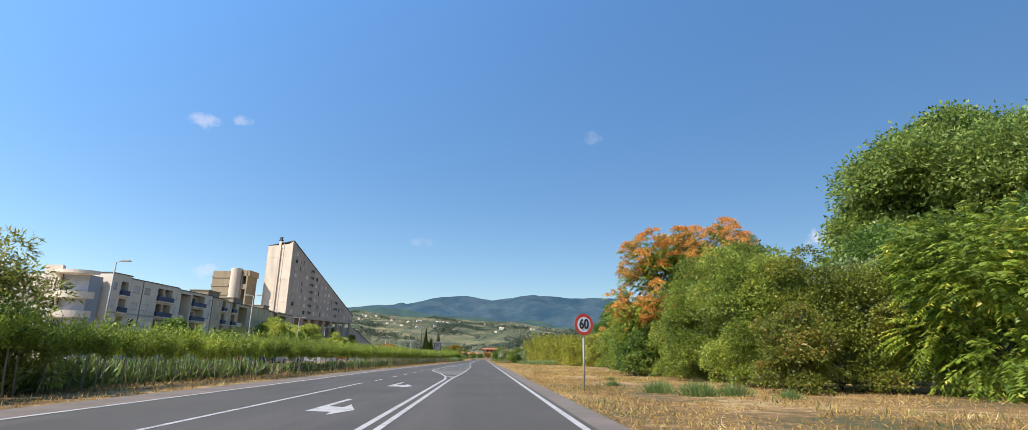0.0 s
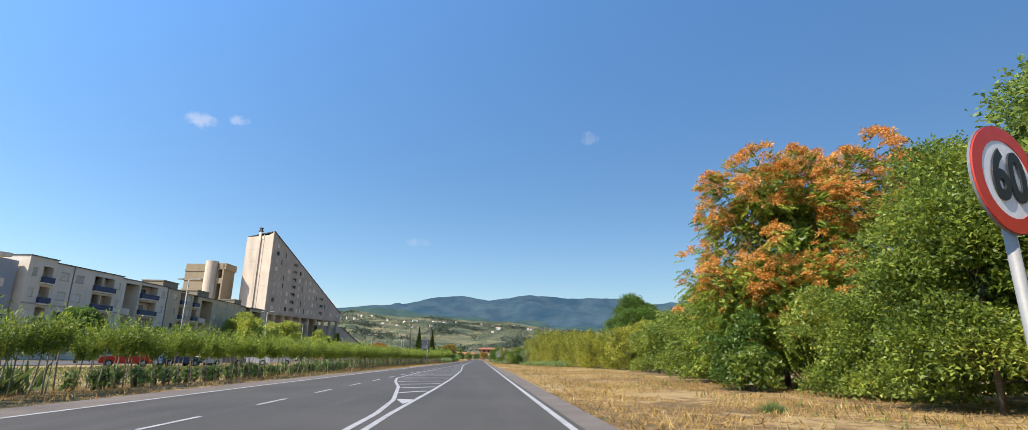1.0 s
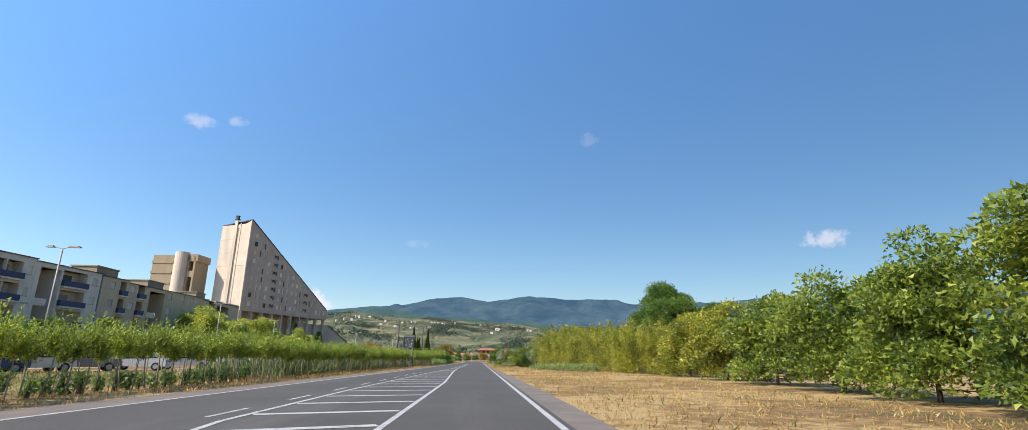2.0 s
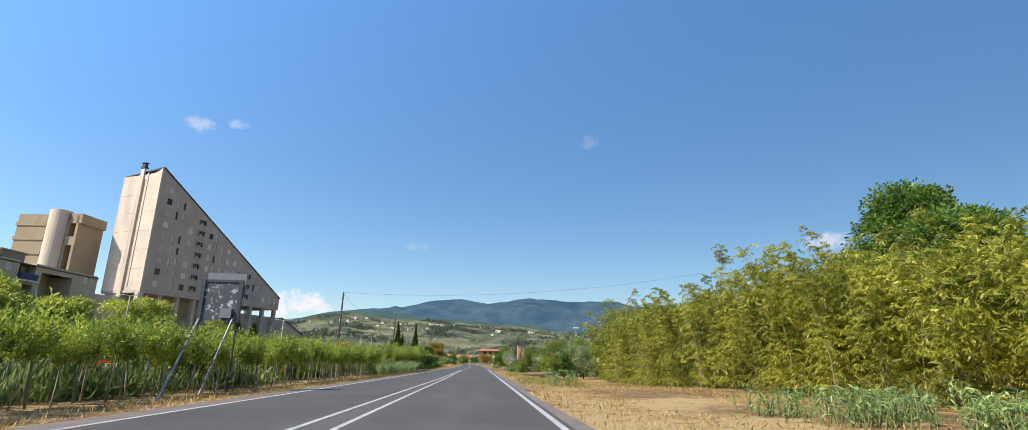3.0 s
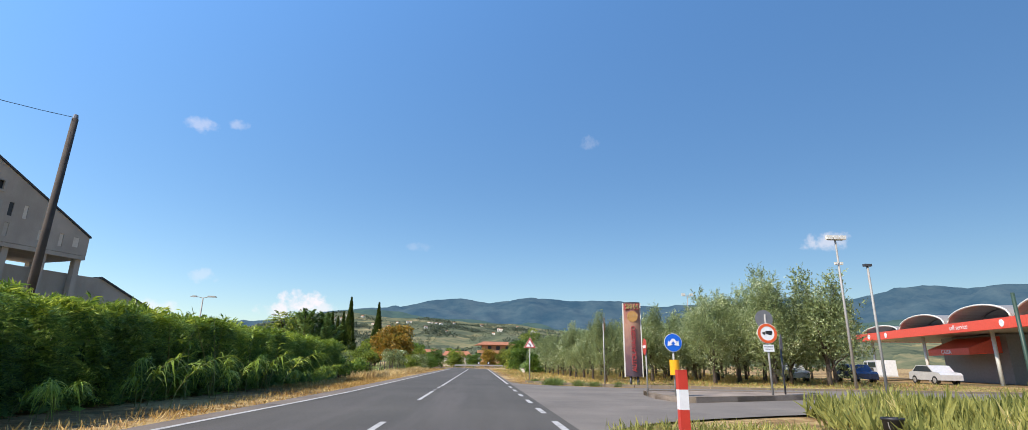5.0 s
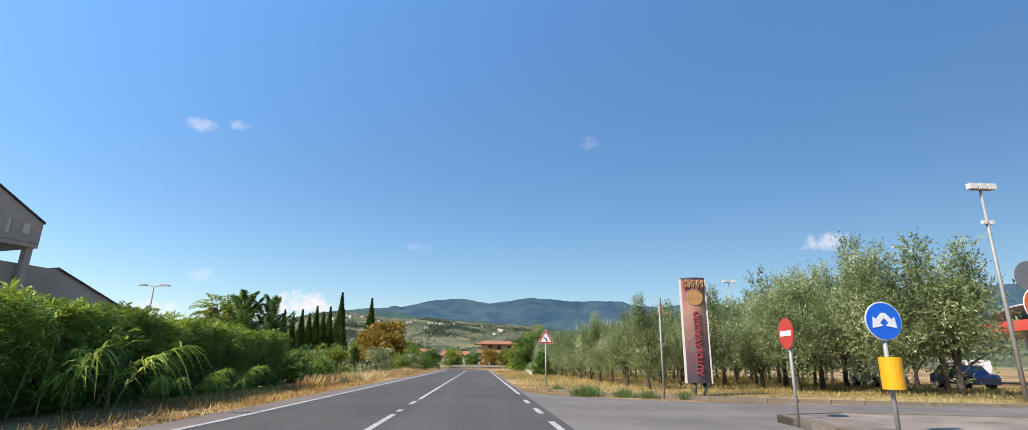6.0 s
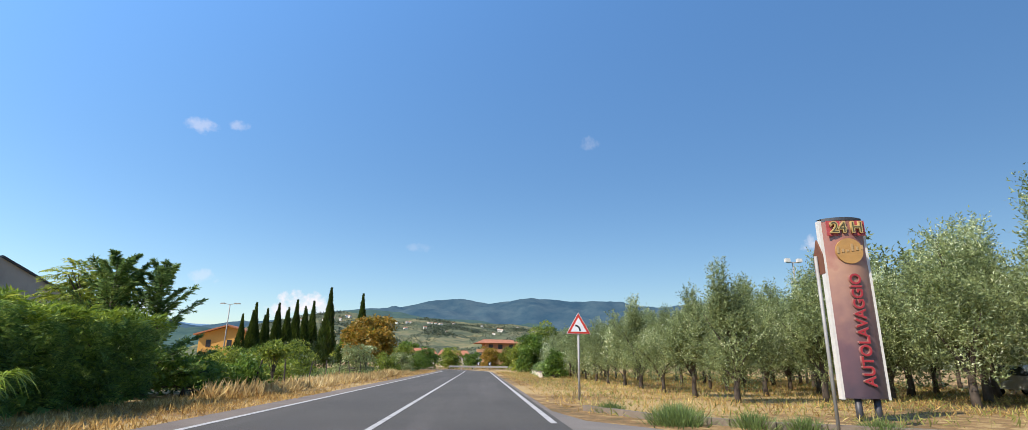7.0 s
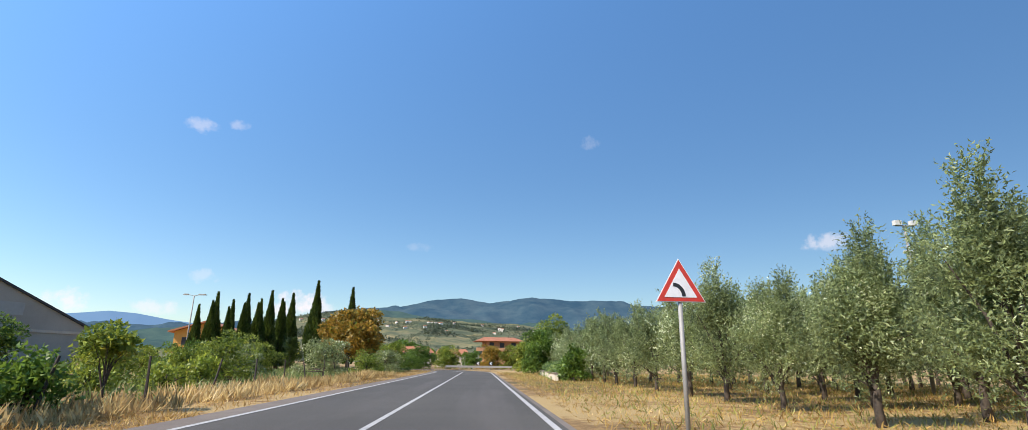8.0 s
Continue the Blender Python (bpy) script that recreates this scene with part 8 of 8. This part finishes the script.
# ---- filling station ----
t = thing("filling_station", pose(23.4, 143.5, 0, 0, 0, 76.5), "filling station with a red fascia and arched canopy roofs", "building")
part("fascia", Shape().box(0, -0.3, 2.62, 22, 0, 3.12).mesh("fascia", M["canopy_red"]), t, "red fascia band")
part("fascia_end", Shape().box(21.7, -9, 2.62, 22, -0.3, 3.12).mesh("fascia_end", M["canopy_red"]), t, "red fascia band")
part("canopy_deck", Shape().box(0, -9, 2.66, 21.7, -0.3, 2.8).mesh("canopy_deck", M["white_frame"]), t)
# opaque sheet; light passing through is put into its lighter brown colour
smoked = plain("smoked_roof_sheet", (0.27, 0.24, 0.21), 0.35)
for k in range(4):
    x0 = -0.9 + 5.3 * k
    arc = [(x0 + 2.5 - 2.5 * math.cos(u), 3.1 + (0.8, 0.75, 0.7, 0.4)[k] * math.sin(u)) for u in [math.pi * i / 14 for i in range(15)]]
    s = Shape()
    for i in range(14):
        s.add([(arc[i][0], -8, arc[i][1]), (arc[i + 1][0], -8, arc[i + 1][1]), (arc[i + 1][0], -0.1, arc[i + 1][1]), (arc[i][0], -0.1, arc[i][1])], ((0, 1, 2, 3),))
    roof_part = part("arched_roof", s.mesh("arched_roof", smoked), t, "smoked translucent arched roof")
    for y in (0.0, -1.6, -3.2, -4.8, -6.4):
        part("arch_rim" if y == 0 else "rib", Shape().tube([(x, y - 0.06, z + (0.02 if y == 0 else -0.04)) for x, z in arc], [0.05 if y == 0 else 0.03] * 15, 6).mesh("arch_rim", M["sign_back"] if y else M["white_frame"], True), t, "pale arch rim" if y == 0 else "")
part("kiosk", Shape().box(9, -5.5, 0, 15, -2.5, 2.6).mesh("kiosk", M["sign_back"]), t, "grey kiosk")
part("awning", Shape().add([(9.5, -0.9, 1.85), (13.5, -0.9, 1.85), (13.5, -2.5, 2.5), (9.5, -2.5, 2.5), (9.5, -0.9, 1.5), (13.5, -0.9, 1.5), (13.5, -2.5, 1.6), (9.5, -2.5, 1.6)], ((0, 1, 2, 3), (7, 6, 5, 4), (0, 4, 5, 1), (1, 5, 6, 2), (2, 6, 7, 3), (3, 7, 4, 0))).mesh("awning", M["canopy_red"]), t, "red awning")
flip = pose(0, 0, 0, 90, 0, 180)
letters("awning_text", "CASSA", 0.34, M["sign_white"], t, Matrix.Translation((11.6, -0.88, 1.67)) @ flip, 0.003)
letters("fascia_text", "self service", 0.36, M["sign_white"], t, Matrix.Translation((8.4, 0.012, 2.87)) @ flip, 0.003)
for x in (5.0, 16.5, 19.0):
    part("badge", Shape().tube([(x, 0.0, 2.87), (x, 0.02, 2.87)], [0.17, 0.17], 18).mesh("badge", M["sign_white"]), t, "round white badge")
for x in (1.0, 7.5, 14.0, 21.0):
    post(t, 2.64, 0.09, x, -1.0, "column", "white_frame")


# ---- parked cars ----
def car_meshes(colour, seed):
    paint = plain("car_paint", colour, 0.25, 0.2)
    s = Shape()
    prof = [(-1.3, 0.2), (-1.32, 0.45), (-1.2, 0.56), (-0.75, 0.6), (-0.4, 0.9), (0.55, 0.92), (1.0, 0.62), (1.28, 0.55), (1.32, 0.2)]
    s.prism(prof, -0.5, 0.5)
    g = Shape()
    g.prism([(-0.68, 0.6), (-0.38, 0.86), (0.52, 0.88), (0.9, 0.62)], -0.01, 0.0)
    wl = Shape()
    wl.tube([(0, -0.08, 0), (0, 0.08, 0)], [0.2, 0.2], 14)
    hub = Shape().tube([(0, -0.09, 0), (0, 0.09, 0)], [0.12, 0.12], 10)
    return s.mesh("body", paint), g.mesh("side_glass", M["glass"]), wl.mesh("tyre", M["tyre"]), hub.mesh("rim", M["steel"])


def car(x, y, turn, meshes, label):
    t = thing("car", pose(x, y, 0, 0, 0, turn), label, "car", "parked cars")
    part("body", meshes[0], t)
    part("side_glass", meshes[1], t).location = (0, -0.5, 0)
    part("side_glass", meshes[1], t).location = (0, 0.51, 0)
    for cx in (-0.82, 0.82):
        for cy in (-0.44, 0.44):
            w = part("wheel", meshes[2], t)
            w.location = (cx, cy, 0.2)
            part("rim", meshes[3], w)


cw, cr, cb, cg = car_meshes((0.55, 0.55, 0.55), 1), car_meshes((0.4, 0.03, 0.02), 2), car_meshes((0.04, 0.07, 0.15), 3), car_meshes((0.2, 0.2, 0.21), 4)
rng = random.Random(12)
for k, (x, y) in enumerate(((-20.6, 46.4), (-19.0, 49.0), (-18.4, 50.8), (-18.0, 53.2), (-17.2, 56.0), (-16.6, 59.2))):
    me, nm = ((cr, "red"), (cb, "dark blue"), (cw, "white"), (cg, "grey"), (cw, "white"), (cw, "white"))[k]
    car(x, y, 180 * (k % 2) + (35, 60, 70, 40, 15, 30)[k], me, nm + " parked car behind the nursery rows")
for k, y in enumerate((81, 85, 88.5, 92, 96, 100, 104, 109)):
    me, nm = ((cr, "red"), (cb, "dark blue"), (cw, "white"), (cg, "grey"), (cw, "white"), (cg, "silver-grey"))[k % 6]
    car(-33 + 0.16 * (y - 60) + rng.uniform(-0.5, 0.5), y, 180 * rng.randrange(2) + rng.uniform(-12, 12), me, nm + " parked car in the car park")
for x, y, me, nm in ((17.0, 151.0, cw, "white"), (13.5, 152.0, cb, "dark"), (10.6, 153.0, cw, "white")):
    car(x + 6, y, 80, me, nm + " parked car behind the olive trees")
car(-13.6, 120.8, 95, cw, "white parked car behind the young trees")
# van at the filling station
t = thing("van", pose(26.0, 159.0, 0, 0, 0, 72) @ pose(0, 0, 0, 0, 0, 180), "white van parked at the filling station", "van")
part("body", Shape().prism([(-1.35, 0.22), (-1.4, 0.7), (-1.15, 0.8), (-0.75, 1.2), (1.35, 1.22), (1.42, 0.3), (1.4, 0.22)], -0.55, 0.55).mesh("body", plain("van_paint", (0.6, 0.6, 0.6), 0.3)), t)
part("side_glass", Shape().prism([(-1.0, 0.8), (-0.7, 1.1), (-0.3, 1.1), (-0.3, 0.8)], -0.56, -0.55).box(-0.1, -0.56, 0.78, 1.2, -0.55, 1.1).mesh("side_glass", M["glass"]), t)
# near-black plate on the closed side paints in a dark bay
part("dark_bay_plate", Shape().box(-0.15, -0.562, 0.3, 0.75, -0.55, 0.76).mesh("dark_bay_plate", M["dark_opening"]), t)
for cx in (-0.9, 0.9):
    w = part("wheel", cw[2], t)
    w.location = (cx, -0.48, 0.2)
    part("rim", cw[3], w)

# ---- far end of the road, fence posts ----
t = thing("guard_rail", pose(-3.4, 203.5, 0), "grey steel guard rail across the end of the straight", "guard rail")
part("rail", Shape().box(0, -0.03, 0.26, 9, 0.03, 0.46).mesh("rail", M["steel"]), t)
for k in range(7):
    part("post", Shape().box(1.4 * k, 0.03, 0, 1.4 * k + 0.07, 0.1, 0.44).mesh("post", M["steel"]), t)
for x in (0.0, 1.35):
    t = thing("chevron_sign", pose(x, 203.9, 0), "small black and white bend chevron sign behind the rail", "traffic sign")
    post(t, 0.55, 0.02)
    part("plate", Shape().box(-0.2, -0.01, 0.5, 0.2, 0.01, 0.88).mesh("plate", M["sign_black"]), t)
    part("chevron", Shape().prism([(-0.12, 0.69), (0.04, 0.84), (0.14, 0.84), (0.0, 0.69), (0.14, 0.54), (0.04, 0.54)], -0.016, -0.01).mesh("chevron", M["sign_white"]), t)
t = thing("garden_wall", pose(3.75, 169.6, 0, 0, 0, 87), "low pale stone garden wall beside the verge", "wall")
part("wall", Shape().box(0, 0, 0, 12, 0.15, 0.3).mesh("wall", M["render_pale"]), t)
part("coping", Shape().box(-0.03, -0.03, 0.3, 12.03, 0.18, 0.35).mesh("coping", M["kerb"]), t)
GH = [spray_pieces(94 + k, (0.8, 0.8), 0.95, "leaf_arb", 200, 0.5, 0.6, 300) for k in range(3)]
for k in range(6):
    put("hedge_shrub", 4.6 + 0.1 * k, 171.5 + 1.7 * k, "clipped green garden hedge behind the wall", "shrub", GH[k % 3], "garden hedge", 60 * k, 1.05)
fp = Shape().tube([(0, 0, -0.05), (0.03, 0.0, 0.4), (0.05, 0.02, 0.8)], [0.026, 0.023, 0.019], 6).mesh("fence_post", M["pole_wood"])
for k in range(9):
    y = 151.5 + 2.6 * k
    p = solid("fence_post", fp, "leaning dark wooden fence post in tall grass", "fence post", m=pose(-5.55 - 0.1 * k, y, fall(y), 0, (9, -5, 11, 4, -8)[k % 5], 30 * k))
    tagged(p, group="old fence")
t = thing("farmhouse", pose(-37.2, 222, fall(222) + 0.4, 0, 0, 8), "ochre rendered house with a tiled roof behind the cypresses", "house")
t.scale = (1.28, 1.28, 1.28)
part("wall", Shape().add([(x, y, z) for y in (0, 6) for x, z in ((-3, -0.5), (3, -0.5), (3, 3.1), (0, 4.05), (-3, 3.1))], ((0, 1, 2, 3, 4), (9, 8, 7, 6, 5), (1, 6, 7, 2), (5, 0, 4, 9))).mesh("wall", M["render_yellow"]), t)
for k in (-1, 1):
    slab = [(0, -0.5, 4.08), (0, 6.5, 4.08), (k * 3.5, 6.5, 2.97), (k * 3.5, -0.5, 2.97)]
    part("roof", Shape().add(slab + [(x, y, z + 0.16) for x, y, z in slab], ((0, 1, 2, 3), (7, 6, 5, 4), (0, 4, 5, 1), (1, 5, 6, 2), (2, 6, 7, 3), (3, 7, 4, 0))).mesh("roof", M["roof_tile"]), t)
for x in (-2.2, 0.0, 1.6):
    part("window", Shape().box(x, -0.04, 1.7, x + 0.5, 0.02, 2.5).mesh("window", M["dark_opening"]), t)
t = thing("villa", pose(3.2, 230, 0, 0, 0, 6), "terracotta rendered house with tiled roofs past the bend", "house")
tc = surface("terracotta_render", (0.5, 0.26, 0.14), 0.9, 0.1, 0.4, 12, 0.0)
part("wall", Shape().box(-2.2, 0, 0, 3.4, 5, 4.0).mesh("wall", tc), t)
part("balcony", Shape().box(-3.6, -0.6, 2.5, 1.0, 0, 3.0).mesh("balcony", tc), t)
part("roof", Shape().add([(-3.8, -0.9, 4.0), (3.9, -0.9, 4.0), (3.9, 5.6, 4.0), (-3.8, 5.6, 4.0), (-2.2, 2.4, 4.7), (2.6, 2.4, 4.7)], ((0, 1, 5, 4), (2, 3, 4, 5), (1, 2, 5), (3, 0, 4), (3, 2, 1, 0))).mesh("roof", M["roof_tile"]), t)
for x in (-1.6, 0.0, 1.8):
    part("window", Shape().box(x, -0.05, 3.05, x + 0.7, 0, 3.8).mesh("window", M["dark_opening"]), t)
for x, y, turn in ((-9.5, 226, 10), (-14.5, 232, -8), (-4.5, 240, 4)):
    t = thing("low_house", pose(x, y, 0, 0, 0, turn), "low house with a red tiled roof past the bend", "house", "houses past the bend")
    part("wall", Shape().box(-2.6, 0, 0, 2.6, 4, 2.1).mesh("wall", M["render_pale"]), t)
    part("roof", Shape().add([(-3, -0.4, 2.1), (3, -0.4, 2.1), (3, 4.4, 2.1), (-3, 4.4, 2.1), (-2.4, 2, 3.0), (2.4, 2, 3.0)], ((0, 1, 5, 4), (2, 3, 4, 5), (1, 2, 5), (3, 0, 4), (3, 2, 1, 0))).mesh("roof", M["roof_tile"]), t)
    part("window", Shape().box(-0.5, -0.05, 0.8, 0.4, 0, 1.6).mesh("window", M["dark_opening"]), t)
t = thing("low_house", pose(9.6, 196, 0, 0, 0, -12), "pale yellow house among trees past the grove", "house", "houses past the bend")
part("wall", Shape().box(-1.5, 0, 0, 2, 4, 2.9).mesh("wall", surface("yellow_render", (0.6, 0.5, 0.25), 0.9, 0.1, 0.4, 12, 0.0)), t)
part("roof", Shape().add([(-1.9, -0.4, 2.9), (2.4, -0.4, 2.9), (2.4, 4.4, 2.9), (-1.9, 4.4, 2.9), (-1, 2, 3.5), (1.4, 2, 3.5)], ((0, 1, 5, 4), (2, 3, 4, 5), (1, 2, 5), (3, 0, 4), (3, 2, 1, 0))).mesh("roof", M["roof_tile"]), t)
rng = random.Random(33)
ft = [bush_pieces(420 + k, (2.0, 2.0), 4.2, M[("leaf_broad", "leaf_dark", "leaf_olive")[k]], 160, 0.4, 0.26, 20, foot=0.1, base=0.6) for k in range(3)]
for k in range(26):
    y = 214 + 4.2 * k
    x = rng.choice((rng.uniform(-40, -12), rng.uniform(-34, -8), rng.uniform(9, 40)))
    put("tree", x, y, "green tree past the bend of the road", "tree", ft[k % 3], "trees past the bend", rng.uniform(0, 360), rng.uniform(0.6, 0.95))
for k in range(30):
    x = rng.uniform(-90, 90)
    y = rng.uniform(260, 420)
    put("tree", x, y, "green tree past the bend of the road", "tree", ft[k % 3], "trees past the bend", rng.uniform(0, 360), rng.uniform(0.9, 1.6))
